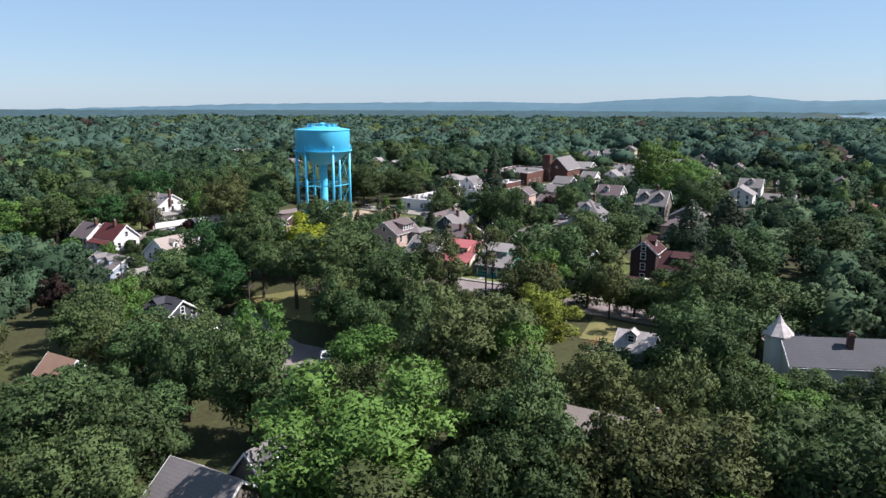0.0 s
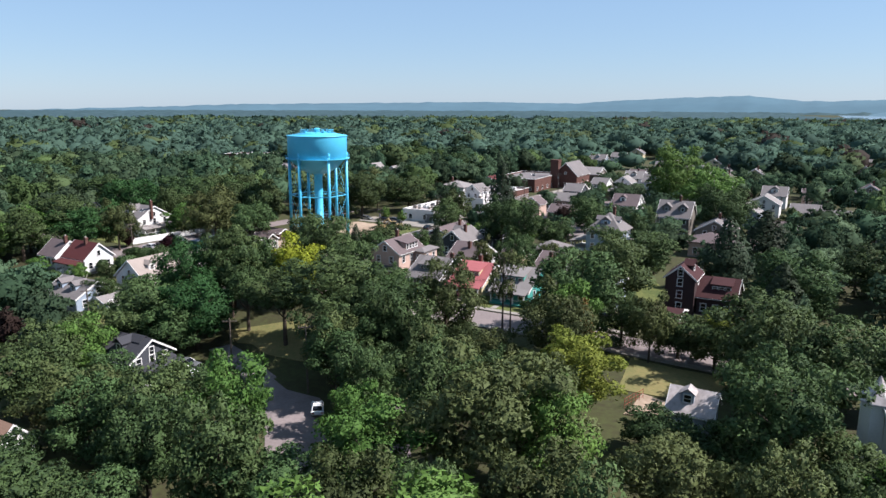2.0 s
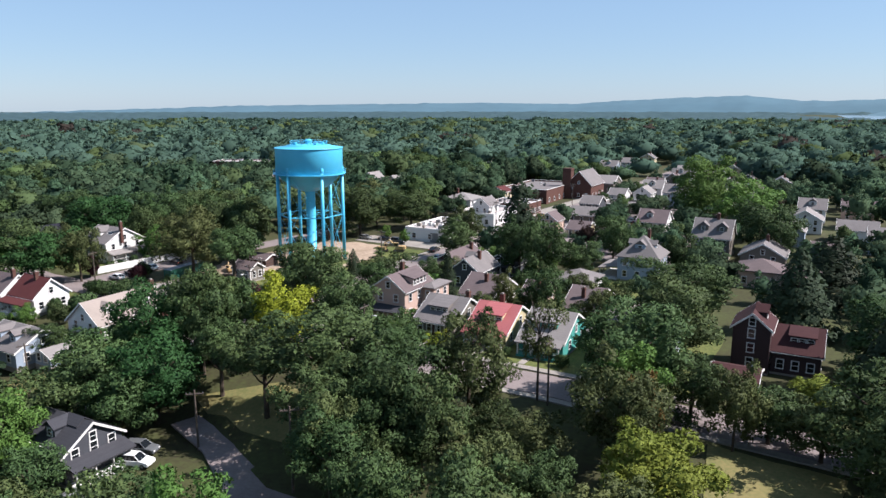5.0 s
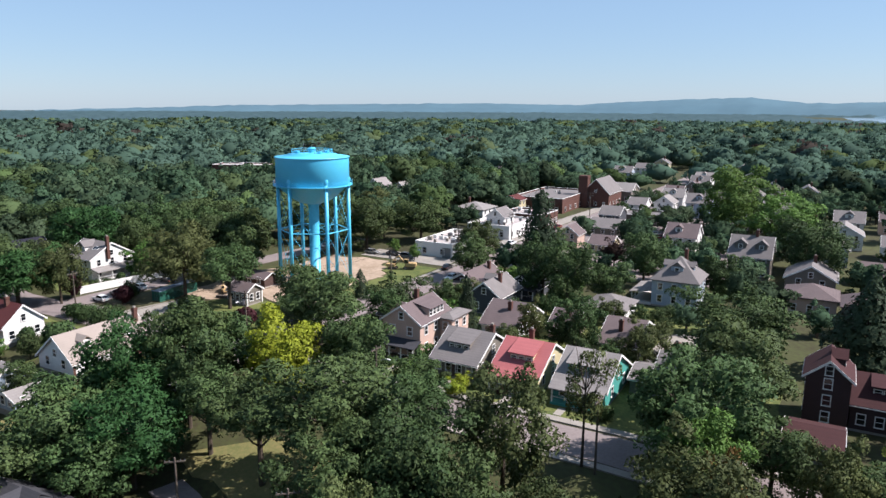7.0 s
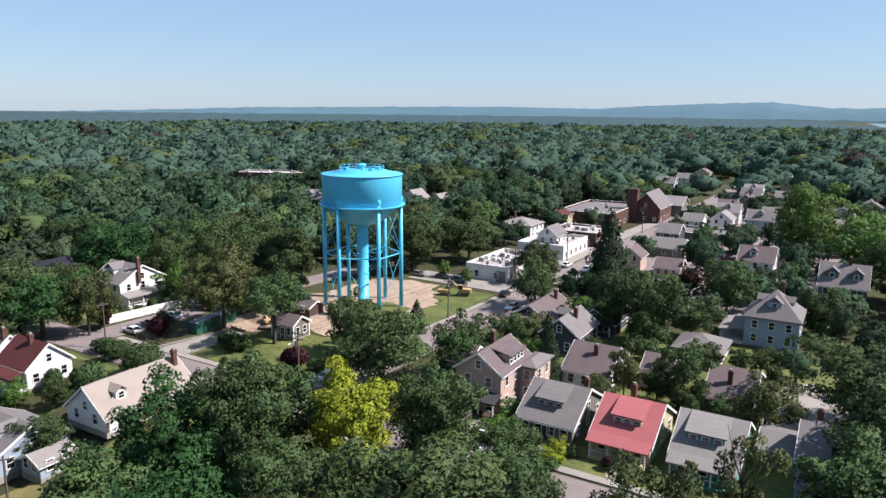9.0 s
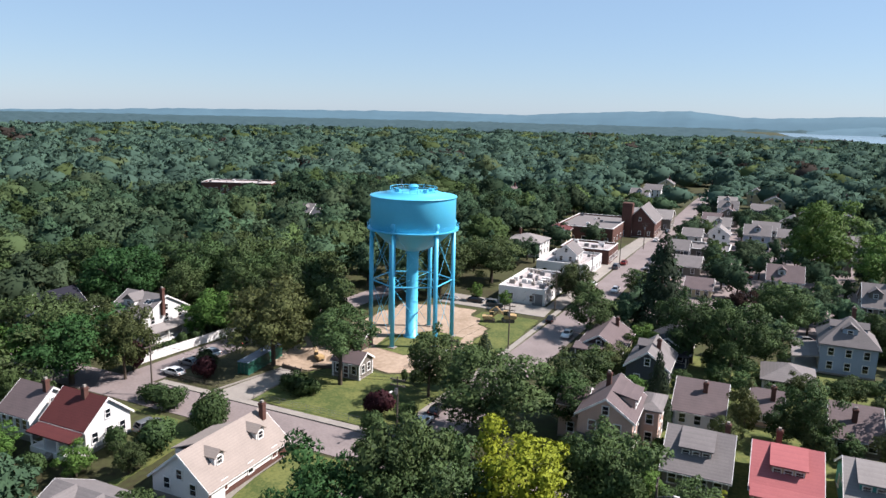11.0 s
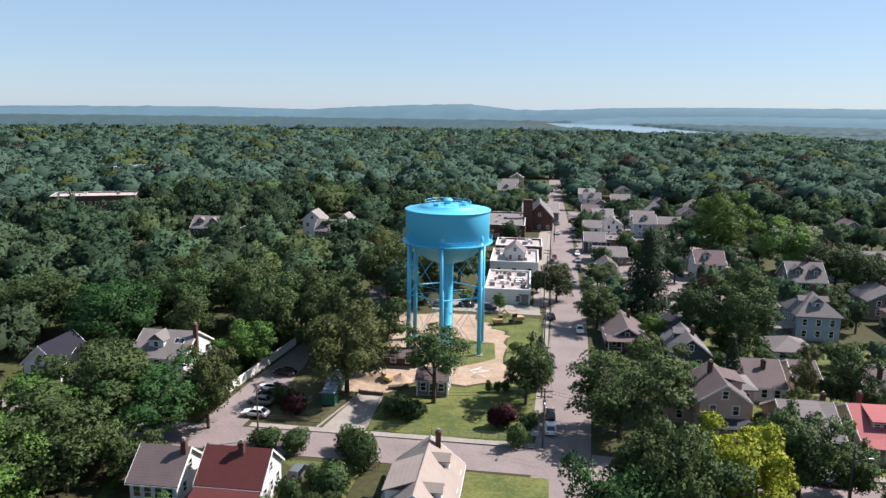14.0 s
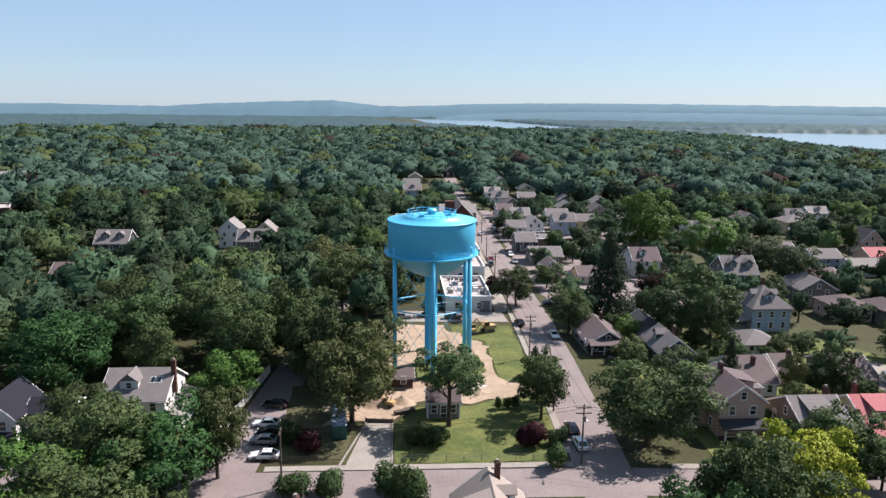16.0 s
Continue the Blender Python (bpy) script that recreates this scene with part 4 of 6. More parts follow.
a = flat_building(-146.5, -134.0, 227.0, 251.0, 4.2, "white", "white single-storey shop with a flat roof", units=34, wins={"s": 2, "e": 5})
part("roller_door", boxes((3.0, 5.8, -12.08, -11.98, 0, 3.0)), "steel", a)
flat_building(-147.0, -131.5, 262.0, 284.0, 4.6, "white", "white flat-roofed shops with roof units", units=16, wins={"e": 5, "s": 3})
flat_building(-146.5, -130.0, 288.0, 304.0, 5.0, "brick", "brick shops with a flat pale roof", units=10, wins={"e": 6, "s": 3})
house(-142.5, -136.0, 267.5, 276.0, 6.6, 9.2, "y", "white", "roof_grey", "white gabled house behind the shops", storeys=2, wins={"s": 2, "e": 2})
flat_building(-159.0, -136.5, 327.0, 366.0, 6.2, "brick", "dull red brick hall with a long parapet", units=8, storeys=1, wins={"s": 5, "e": 6}, roof="roof_grey")
ch = house(-136.3, -124.5, 352.0, 372.0, 6.5, 12.5, "y", "brick", "roof_grey", "brick church with a steep grey roof", wins={"s": 3, "e": 4}, name="church")
part("bell_tower", boxes((-7.2, -3.2, -12.0, -8.0, -0.5, 14.0), (-7.4, -3.0, -12.2, -7.8, 13.0, 13.4)), "brick", ch)
# further houses of the town
house(-166.0, -153.5, 287.0, 299.0, 5.2, 7.6, "x", "white", "roof_pale", "square white house with a shallow hipped roof", hip=True, storeys=2, wins={"s": 3, "e": 3}, chims=((-3.5, 2.0, 8.4),))
house(-160.5, -152.0, 317.0, 325.0, 5.6, 7.4, "y", "cream", "roof_maroon", "cream gabled house with a reddish roof", storeys=2, wins={"s": 2, "e": 2})
house(-138.0, -121.0, 376.0, 390.0, 5.2, 8.4, "x", "taupe", "roof_pale", "hall with a broad pale roof behind the church", wins={"s": 4, "e": 3}, name="hall")
house(-113.5, -107.0, 259.0, 266.0, 4.6, 7.0, "y", "tan", "roof_brown", "pinkish house beside the main street", storeys=2, wins={"s": 2, "w": 2})
house(-112.0, -101.0, 284.0, 296.0, 3.2, 5.6, "x", "taupe", "roof_grey", "low grey house on the main street", wins={"s": 3, "w": 3})
flat_building(-110.0, -94.0, 316.0, 332.0, 3.6, "taupe", "grey flat-roofed garage building", units=4, wins={"s": 4}, roof="roof_grey")
house(-114.0, -106.5, 304.0, 314.0, 4.8, 7.4, "x", "slate", "roof_grey", "slate grey house on the main street", storeys=2, wins={"s": 2, "w": 2})
house(-103.0, -95.5, 343.0, 352.0, 5.4, 8.0, "y", "white", "roof_pale", "white gabled house beyond the garage", storeys=2, wins={"s": 2, "w": 2, "e": 2})
house(-112.0, -105.0, 336.0, 346.0, 4.8, 7.2, "x", "white", "roof_grey", "white house with a grey roof on the main street", storeys=2, wins={"s": 2, "w": 3})
house(-109.0, -101.0, 390.0, 399.0, 4.8, 7.2, "x", "white", "roof_brown", "white house with a brown roof", storeys=2, wins={"s": 3, "w": 2})
house(-88.0, -78.0, 369.0, 379.0, 5.0, 7.6, "x", "white", "roof_grey", "white house with a grey roof among trees", storeys=2, wins={"s": 3})
house(-78.5, -68.0, 359.0, 368.0, 4.0, 6.6, "x", "cream", "roof_grey", "cream house with a low grey roof", wins={"s": 3})
house(-90.0, -80.0, 437.0, 447.0, 5.0, 7.6, "x", "slate", "roof_grey", "blue-grey house in the trees", storeys=2, wins={"s": 3})
house(-120.0, -109.0, 603.0, 613.0, 5.0, 8.4, "y", "maroon", "roof_dark", "dark gabled house at the end of the street", storeys=2, wins={"s": 2})
flat_building(-100.0, -62.0, 590.0, 606.0, 5.5, "brick", "long low building with a grey roof", units=6, wins={"s": 8}, roof="roof_grey")
house(-153.0, -143.0, 508.0, 518.0, 5.2, 8.0, "x", "white", "roof_grey", "white house at the far end of the street", storeys=2, wins={"s": 3})
house(-43.0, -33.5, 272.0, 282.0, 5.0, 7.6, "y", "paleblue", "roof_pale", "pale blue gabled house", storeys=2, wins={"s": 2, "w": 2})
house(-38.0, -29.0, 325.0, 336.0, 5.4, 8.6, "x", "white", "roof_grey", "white house with grey gables", storeys=2, wins={"s": 3, "w": 2}, dormers=(("s", 0.0, 2.6, "gable"),))
house(-40.0, -29.5, 300.0, 311.0, 4.8, 7.8, "y", "white", "roof_pale", "white gambrel house with a pale roof", storeys=2, wins={"s": 3, "w": 2})
house(-25.0, -14.0, 287.0, 297.0, 4.4, 6.8, "x", "white", "roof_grey", "white house with a grey roof and awning", wins={"s": 3})
house(-17.0, -7.0, 271.0, 281.0, 5.0, 7.4, "x", "paleblue", "roof_grey", "pale house with a grey roof", storeys=2, wins={"s": 3})
house(-31.0, -21.0, 250.0, 260.0, 3.2, 5.4, "x", "taupe", "roof_brown", "low house with a brown roof", wins={"s": 3})
house(-8.0, 4.0, 263.0, 273.0, 3.4, 5.6, "x", "white", "roof_pale", "low white house with pale roofs", wins={"s": 3})
house(8.0, 19.0, 278.0, 288.0, 4.0, 6.4, "x", "tan", "roof_red", "house with a pinkish red roof", wins={"s": 3})
house(-45.5, -35.5, 214.0, 224.0, 4.0, 6.4, "x", "tan", "roof_brown", "tan house with a brown hipped roof", hip=True, wins={"s": 3, "w": 2})
house(-34.5, -27.5, 211.0, 221.0, 3.8, 6.0, "x", "taupe", "roof_brown", "taupe hipped-roof house beside its neighbour", hip=True, wins={"s": 2})
house(-46.5, -36.0, 229.0, 240.0, 5.0, 8.0, "y", "taupe", "roof_grey", "grey gabled house with a brick chimney", storeys=2, wins={"s": 2, "w": 2}, chims=((0.5, 0.5, 9.2),))
house(15.0, 29.0, 345.0, 357.0, 5.4, 8.6, "x", "cream", "roof_grey", "large cream house with a porch", hip=True, storeys=2, wins={"s": 4}, porch=("s", 3.0, "trim", "membrane"))
house(-24.0, -13.0, 337.0, 347.0, 5.0, 7.6, "x", "tan", "roof_brown", "tan house with a brown roof", storeys=2, wins={"s": 3})
# more roofs of the town
for hx, hy, hw, hr, wall, roof, words in ((-101, 373, 9, 8.2, "white", "roof_pale", "white house with a pale roof by the main street"), (-99, 408, 9, 8.8, "taupe", "roof_brown", "taupe house with a brown roof by the main street"),
                                          (-72, 400, 10, 8.0, "white", "roof_grey", "white house with a grey roof between yards"), (-60, 386, 9, 8.6, "tan", "roof_brown", "tan house with a brown roof between yards"),
                                          (-57, 345, 10, 8.4, "white", "roof_pale", "white house with a pale roof between yards"), (-66, 428, 9, 8.0, "slate", "roof_grey", "slate blue house with a grey roof between yards"),
                                          (-50, 416, 10, 8.6, "cream", "roof_grey", "cream house with a grey roof between yards"), (-62, 318, 10, 8.0, "taupe", "roof_pale", "taupe house with a pale roof between yards")):
    house(hx - hw / 2, hx + hw / 2, hy - 4.5, hy + 4.5, hr - 3.2, hr, "x" if hy % 2 else "y", wall, roof, words, storeys=2, wins={"s": 2, "w": 2, "e": 2}, dormers=(("s", 0.0, 2.2, "gable"),) if hy % 2 else (), chims=((1.2, 0.4, hr + 1.0),))
house(26.0, 34.4, 364.4, 372.4, 5.4, 8.6, "x", "white", "roof_grey", "white house with a grey roof in the town", storeys=2, wins={"s": 2, "w": 2, "e": 2}, dormers=(("s", 0.0, 2.2, "gable"),))
house(-4.8, 5.0, 350.3, 359.3, 5.8, 9.0, "y", "taupe", "roof_brown", "taupe house with a brown roof in the town", storeys=2, wins={"s": 2, "w": 2, "e": 2}, chims=((1.0, 0.5, 10.2),))
house(-90.5, -81.3, 343.3, 353.3, 6.2, 9.4, "x", "paleblue", "roof_grey", "pale blue house with a grey roof in the town", storeys=2, wins={"s": 2, "w": 2, "e": 2}, dormers=(("s", 0.0, 2.2, "gable"),))
house(19.6, 28.2, 300.4, 309.0, 5.4, 9.8, "y", "tan", "roof_brown", "tan house with a brown roof in the town", storeys=2, wins={"s": 2, "w": 2, "e": 2}, chims=((1.0, 0.5, 10.2),))
house(41.6, 51.6, 371.8, 381.4, 5.8, 8.6, "x", "white", "roof_pale", "white house with a pale roof in the town", storeys=2, wins={"s": 2, "w": 2, "e": 2}, dormers=(("s", 0.0, 2.2, "gable"),))
house(-149.1, -139.7, 543.5, 551.7, 6.2, 9.0, "y", "cream", "roof_grey", "cream house with a grey roof in the town", storeys=2, wins={"s": 2, "w": 2, "e": 2}, chims=((1.0, 0.5, 10.2),))
house(-214.6, -205.8, 627.2, 636.4, 5.4, 9.4, "x", "white", "roof_grey", "white house with a grey roof in the town", storeys=2, wins={"s": 2, "w": 2, "e": 2}, dormers=(("s", 0.0, 2.2, "gable"),))
house(-250.5, -240.3, 423.6, 433.8, 5.8, 9.8, "y", "taupe", "roof_brown", "taupe house with a brown roof in the town", storeys=2, wins={"s": 2, "w": 2, "e": 2}, chims=((1.0, 0.5, 10.2),))
house(-47.0, -38.0, 502.3, 512.1, 5.4, 9.0, "y", "tan", "roof_brown", "tan house with a brown roof in the town", storeys=2, wins={"s": 2, "w": 2, "e": 2}, chims=((1.0, 0.5, 10.2),))
house(-3.9, 4.5, 504.7, 513.1, 5.8, 9.4, "x", "white", "roof_pale", "white house with a pale roof in the town", storeys=2, wins={"s": 2, "w": 2, "e": 2}, dormers=(("s", 0.0, 2.2, "gable"),))
house(-93.9, -84.1, 504.7, 514.1, 6.2, 9.8, "y", "cream", "roof_grey", "cream house with a grey roof in the town", storeys=2, wins={"s": 2, "w": 2, "e": 2}, chims=((1.0, 0.5, 10.2),))
house(-105.3, -96.1, 433.5, 441.5, 5.4, 8.6, "x", "white", "roof_grey", "white house with a grey roof in the town", storeys=2, wins={"s": 2, "w": 2, "e": 2}, dormers=(("s", 0.0, 2.2, "gable"),))
house(-219.2, -210.6, 432.2, 441.2, 5.8, 9.0, "y", "taupe", "roof_brown", "taupe house with a brown roof in the town", storeys=2, wins={"s": 2, "w": 2, "e": 2}, chims=((1.0, 0.5, 10.2),))
house(-153.7, -143.7, 461.2, 471.2, 6.2, 9.4, "x", "paleblue", "roof_grey", "pale blue house with a grey roof in the town", storeys=2, wins={"s": 2, "w": 2, "e": 2}, dormers=(("s", 0.0, 2.2, "gable"),))
house(-4.9, 4.5, 443.2, 451.8, 5.4, 9.8, "y", "tan", "roof_brown", "tan house with a brown roof in the town", storeys=2, wins={"s": 2, "w": 2, "e": 2}, chims=((1.0, 0.5, 10.2),))
house(-106.6, -97.8, 453.5, 463.1, 5.8, 8.6, "x", "white", "roof_pale", "white house with a pale roof in the town", storeys=2, wins={"s": 2, "w": 2, "e": 2}, dormers=(("s", 0.0, 2.2, "gable"),))
house(-84.2, -74.0, 469.4, 477.6, 6.2, 9.0, "y", "cream", "roof_grey", "cream house with a grey roof in the town", storeys=2, wins={"s": 2, "w": 2, "e": 2}, chims=((1.0, 0.5, 10.2),))
# houses in the western woods
house(-216.0, -205.5, 297.0, 306.0, 6.4, 10.0, "x", "taupe", "roof_grey", "taupe house with white gables", storeys=2, wins={"s": 3, "e": 2}, dormers=(("s", -0.2, 2.4, "gable"),))
house(-227.0, -219.0, 316.0, 325.0, 7.4, 10.8, "y", "white", "roof_pale", "white gabled house in the woods", storeys=2, wins={"s": 2})
house(-213.0, -206.0, 316.0, 324.0, 7.0, 10.0, "y", "cream", "roof_pale", "cream gabled house in the woods", storeys=2, wins={"s": 2})
house(-263.0, -252.0, 291.0, 301.0, 6.8, 10.6, "x", "slate", "roof_grey", "grey house with steep gables in the woods", storeys=2, wins={"s": 3}, dormers=(("s", -0.2, 2.4, "gable"), ("s", 0.25, 2.4, "gable")))
house(-260.0, -249.5, 251.0, 261.0, 4.6, 7.6, "x", "white", "roof_brown", "low white house with a brown roof in the woods", wins={"s": 3, "e": 2})
house(-247.0, -239.0, 291.0, 300.0, 5.0, 7.4, "y", "paleblue", "roof_grey", "pale blue house in the woods", storeys=2, wins={"s": 2})
flat_building(-369.0, -331.0, 358.0, 376.0, 8.6, "brick", "long red brick school with a pale flat roof", turn=24, units=6, storeys=2, wins={"s": 12, "e": 4}, name="school")
flat_building(-416.0, -380.0, 488.0, 506.0, 12.0, "white", "white flat-roofed block in the woods", turn=24, units=10, storeys=3, wins={"s": 9})
flat_building(-220.0, -198.0, 602.0, 616.0, 11.0, "cream", "pale block among the trees far off", units=5, storeys=3, wins={"s": 6})
house(-246.0, -238.0, 404.0, 413.0, 6.6, 9.0, "y", "tan", "roof_pale", "tan house in the woods", storeys=2, wins={"s": 2})

# clearings kept before the larger buildings
FOOT += [(-146, -136, 97, 106), (-104, -76, 88, 108), (-75, -66, 90, 101), (-98, -85, 46, 57), (-90, -82, 116, 126), (-66, -56, 117, 130), (-33, -19, 86, 99), (-4, 10, 86, 96), (-218, -203, 266, 297), (-229, -204, 306, 316), (-265, -237, 264, 291), (-262, -247, 228, 251), (25, 35, 348, 364), (-5, 6, 334, 350), (-91, -80, 327, 343), (18, 29, 284, 300), (40, 52, 355, 371), (-150, -138, 527, 543), (-251, -239, 407, 423), (-225, -214, 317, 333), (-48, -37, 486, 502), (-4, 5, 488, 504), (-94, -83, 488, 504), (-106, -95, 417, 433), (-220, -209, 416, 432), (-154, -142, 445, 461), (-5, 5, 427, 443), (-107, -96, 437, 453), (-85, -73, 453, 469), (-48, -24, 282, 300), (-42, -25, 312, 325), (-104, -90, 238, 256), (-76, -60, 196, 206), (-150, -130, 252, 262), (-372, -316, 296, 357), (-420, -376, 462, 488), (-60, -38, 30, 56), (-222, -196, 588, 602)]


# ---- vehicles ----
def car_proto(paint, label, kind="sedan"):
    """Nose to +x. A body with wheel arches, a glazed cabin, lights, bumpers and four wheels."""
    c = thing("car", 0, 0, -400, 0, label, "car", "parked cars")
    L, W = (4.6, 1.82) if kind == "sedan" else (4.8, 1.92)
    H = 0.92 if kind == "sedan" else 1.05
    top = 1.45 if kind == "sedan" else 1.78
    bm = bmesh.new()
    prof = [(-L / 2, 0.35), (-L / 2 + 0.05, H - 0.1), (-L / 2 + 0.25, H), (L / 2 - 1.2, H), (L / 2 - 0.25, H - 0.15), (L / 2, H - 0.35), (L / 2 - 0.02, 0.32)]
    solid(bm, [(x, W / 2, z) for x, z in prof], [(x, -W / 2, z) for x, z in prof])
    bmesh.ops.bevel(bm, geom=bm.edges[:], offset=0.07, segments=2, affect="EDGES")
    part("body", bm, paint, c, smooth=False)
    r0, r1 = (-L / 2 + (0.35 if kind == "sedan" else 0.1), L / 2 - 1.25)
    bm = bmesh.new()
    a = [(r0, -W / 2 + 0.08, H - 0.02), (r1, -W / 2 + 0.08, H - 0.02), (r1, W / 2 - 0.08, H - 0.02), (r0, W / 2 - 0.08, H - 0.02)]
    b = [(r0 + (0.75 if kind == "sedan" else 0.3), -W / 2 + 0.26, top - 0.06), (r1 - 0.8, -W / 2 + 0.26, top - 0.06), (r1 - 0.8, W / 2 - 0.26, top - 0.06), (r0 + (0.75 if kind == "sedan" else 0.3), W / 2 - 0.26, top - 0.06)]
    solid(bm, a, b)
    part("cabin_glass", bm, "glass", c)
    bm = bmesh.new()
    solid(bm, [(p[0] * 1.0, p[1] * 1.02, top - 0.055) for p in b], [(p[0] * 0.97, p[1] * 0.93, top) for p in b])
    roof = part("roof", bm, paint, c)
    bm = bmesh.new()
    for p, q in zip(a, b):
        tube(bm, p, q, 0.05, sides=5)
    part("pillars", bm, paint, roof)
    for s in (-1, 1):
        part("headlight", boxes((L / 2 - 0.12, L / 2 + 0.01, s * 0.62 - 0.2, s * 0.62 + 0.2, 0.58, 0.72)), "trim", c)
        part("tail_light", boxes((-L / 2 - 0.01, -L / 2 + 0.1, s * 0.68 - 0.15, s * 0.68 + 0.15, 0.62, 0.8)), "redwood", c)
        for x in (-L / 2 + 0.85, L / 2 - 0.9):
            w = part("wheel", tube(bmesh.new(), (x, s * (W / 2 - 0.2), 0.33), (x, s * (W / 2 + 0.01), 0.33), 0.33, sides=16), "rubber", c)
            part("rim", tube(bmesh.new(), (x, s * (W / 2 - 0.02), 0.33), (x, s * (W / 2 + 0.025), 0.33), 0.2, sides=10), "steel", w)
    return c


cars = {k: car_proto(*v) for k, v in {
    "white": ("car_white", "white saloon car parked by the kerb"), "silver": ("car_silver", "silver car parked by the kerb"), "black": ("car_black", "black car parked by the kerb"),
    "red": ("car_red", "red car parked by the kerb"), "suv_white": ("car_white", "white sport utility car parked", "suv"), "suv_grey": ("car_grey", "grey sport utility car parked", "suv")}.items()}
used = set()


def park(kind, x, y, turn, dz=0.09):
    m = pose(x, y, ground_z(x, y) + dz, 0, 0, turn)
    if kind in used:
        return copy_thing(cars[kind], m)
    used.add(kind)
    cars[kind].matrix_basis = m
    return cars[kind]


for k, x, y, a in (("white", -182.1, 158.1, 172), ("silver", -181.6, 151.8, 176), ("white", -180.5, 146.6, 178), ("suv_grey", -166.6, 128.0, 84), ("black", -182.0, 166.0, 170), ("black", -181.0, 155.0, 176),
                   ("white", -130.4, 148.4, 90), ("black", -130.4, 153.9, 90), ("white", -122.0, 204.5, 270), ("black", -128.6, 214.5, 95), ("white", -120.6, 252.0, 270), ("suv_grey", -128.0, 247.0, 90), ("white", -127.6, 255.0, 90),
                   ("red", -125.5, 292.0, 90), ("suv_grey", -126.6, 284.0, 90), ("white", -116.8, 300.0, 270), ("silver", -117.4, 288.0, 270), ("black", -117.9, 276.0, 270), ("white", -122.5, 345.0, 90), ("suv_white", -114.5, 362.0, 270), ("black", -115.2, 350.0, 270), ("silver", -121.5, 372.0, 90),
                   ("suv_white", -60.5, 172.5, 250), ("silver", -57.0, 169.0, 245), ("suv_white", -105.2, 92.6, 20), ("silver", -103.6, 82.6, 25), ("white", -76.2, 92.6, 130), ("suv_grey", -107.6, 95.4, 20), ("silver", -93.5, 137.4, 178), ("black", -90.0, 137.0, 180), ("black", -117.0, 232.0, 0), ("red", -104.0, 288.0, 200), ("silver", -100.0, 292.0, 190), ("black", -97.0, 300.0, 190), ("white", -92.0, 296.0, 180), ("red", -88.0, 290.0, 30),
                   ("silver", -74.0, 226.0, 200), ("white", -176.0, 222.0, 100), ("silver", -158.0, 221.0, 0), ("black", -151.0, 222.0, 0), ("suv_grey", -145.0, 220.5, 0)):
    park(k, x, y, a, 0.16)

# container at the site
t = thing("container", -170.0, 158.4, ground_z(-170, 158) + 0.12, 96, "long dark green steel container with a pale blue-grey top", "container")
part("body", boxes((-5.9, 5.9, -1.14, 1.14, 0.14, 2.36)), "green_box", t)
for u in np.arange(-5.6, 5.7, 0.4):
    for q in (-1, 1):
        part("rib", boxes((u - 0.1, u + 0.1, q * 1.165 - 0.024, q * 1.165 + 0.024, 0.24, 2.28)), "green_box", t)
part("roof", boxes((-5.96, 5.96, -1.2, 1.2, 2.364, 2.44), (-5.0, 5.0, -1.0, 1.0, 2.44, 2.46)), "tarp", t, "pale blue-grey roof sheet")
for q in (-1, 1):
    part("bottom_rail", boxes((-5.96, 5.96, q * 1.18 - 0.05, q * 1.18 + 0.05, 0.0, 0.138)), "green_box", t)
    door = part("door", boxes((-5.96, -5.905, min(q * 0.02, q * 1.1), max(q * 0.02, q * 1.1), 0.2, 2.3)), "green_box", t)
    part("lock_bar", tube(bmesh.new(), (-5.99, q * 0.35, 0.25), (-5.99, q * 0.35, 2.25), 0.03, sides=6), "steel", door)


def excavator(x, y, turn, label, s=1.0):
    e = thing("excavator", x, y, ground_z(x, y) + 0.12, turn, label, "excavator")
    for q in (-1, 1):
        bm = bmesh.new()
        prof = [(-1.7, 0.35), (-1.4, 0.02), (1.4, 0.02), (1.7, 0.35), (1.4, 0.8), (-1.4, 0.8)]
        solid(bm, [(px, q * 0.85 + 0.27, pz) for px, pz in prof], [(px, q * 0.85 - 0.27, pz) for px, pz in prof])
        part("track", bm, "pole", e, "muddy steel track")
    part("body", boxes((-1.7, 0.9, -1.1, 1.1, 0.95, 1.9)), "yellow", e)
    part("counterweight", boxes((-2.1, -1.71, -1.0, 1.0, 1.0, 1.8)), "yellow", e)
    cab = part("cab", boxes((0.0, 1.2, 0.2, 1.1, 1.905, 2.9)), "glass", e)
    part("cab_roof", boxes((-0.05, 1.25, 0.15, 1.15, 2.904, 3.0)), "yellow", cab)
    bm = bmesh.new()
    tube(bm, (0.9, -0.3, 1.5), (3.0, -0.3, 3.7), 0.26, 0.22, 6)
    tube(bm, (3.0, -0.3, 3.7), (4.6, -0.3, 2.6), 0.22, 0.18, 6)
    part("boom", bm, "yellow", e)
    part("arm", tube(bmesh.new(), (4.6, -0.3, 2.7), (4.4, -0.3, 0.9), 0.17, 0.13, 6), "yellow", e)
    bm = bmesh.new()
    solid(bm, [(4.1, -0.8, 0.9), (4.8, -0.8, 0.9), (4.9, -0.8, 0.3), (4.3, -0.8, 0.05)], [(4.1, 0.2, 0.9), (4.8, 0.2, 0.9), (4.9, 0.2, 0.3), (4.3, 0.2, 0.05)])
    part("bucket", bm, "steel", e)
    e.scale = (s, s, s)
    return e


excavator(-137.5, 209.0, 200, "yellow excavator with its boom folded on the grass", 0.95)
excavator(-141.5, 207.0, 20, "yellow loader standing beside the excavator", 0.8)
excavator(-161.5, 165.5, 150, "small tan digger on the sandy soil", 0.62)


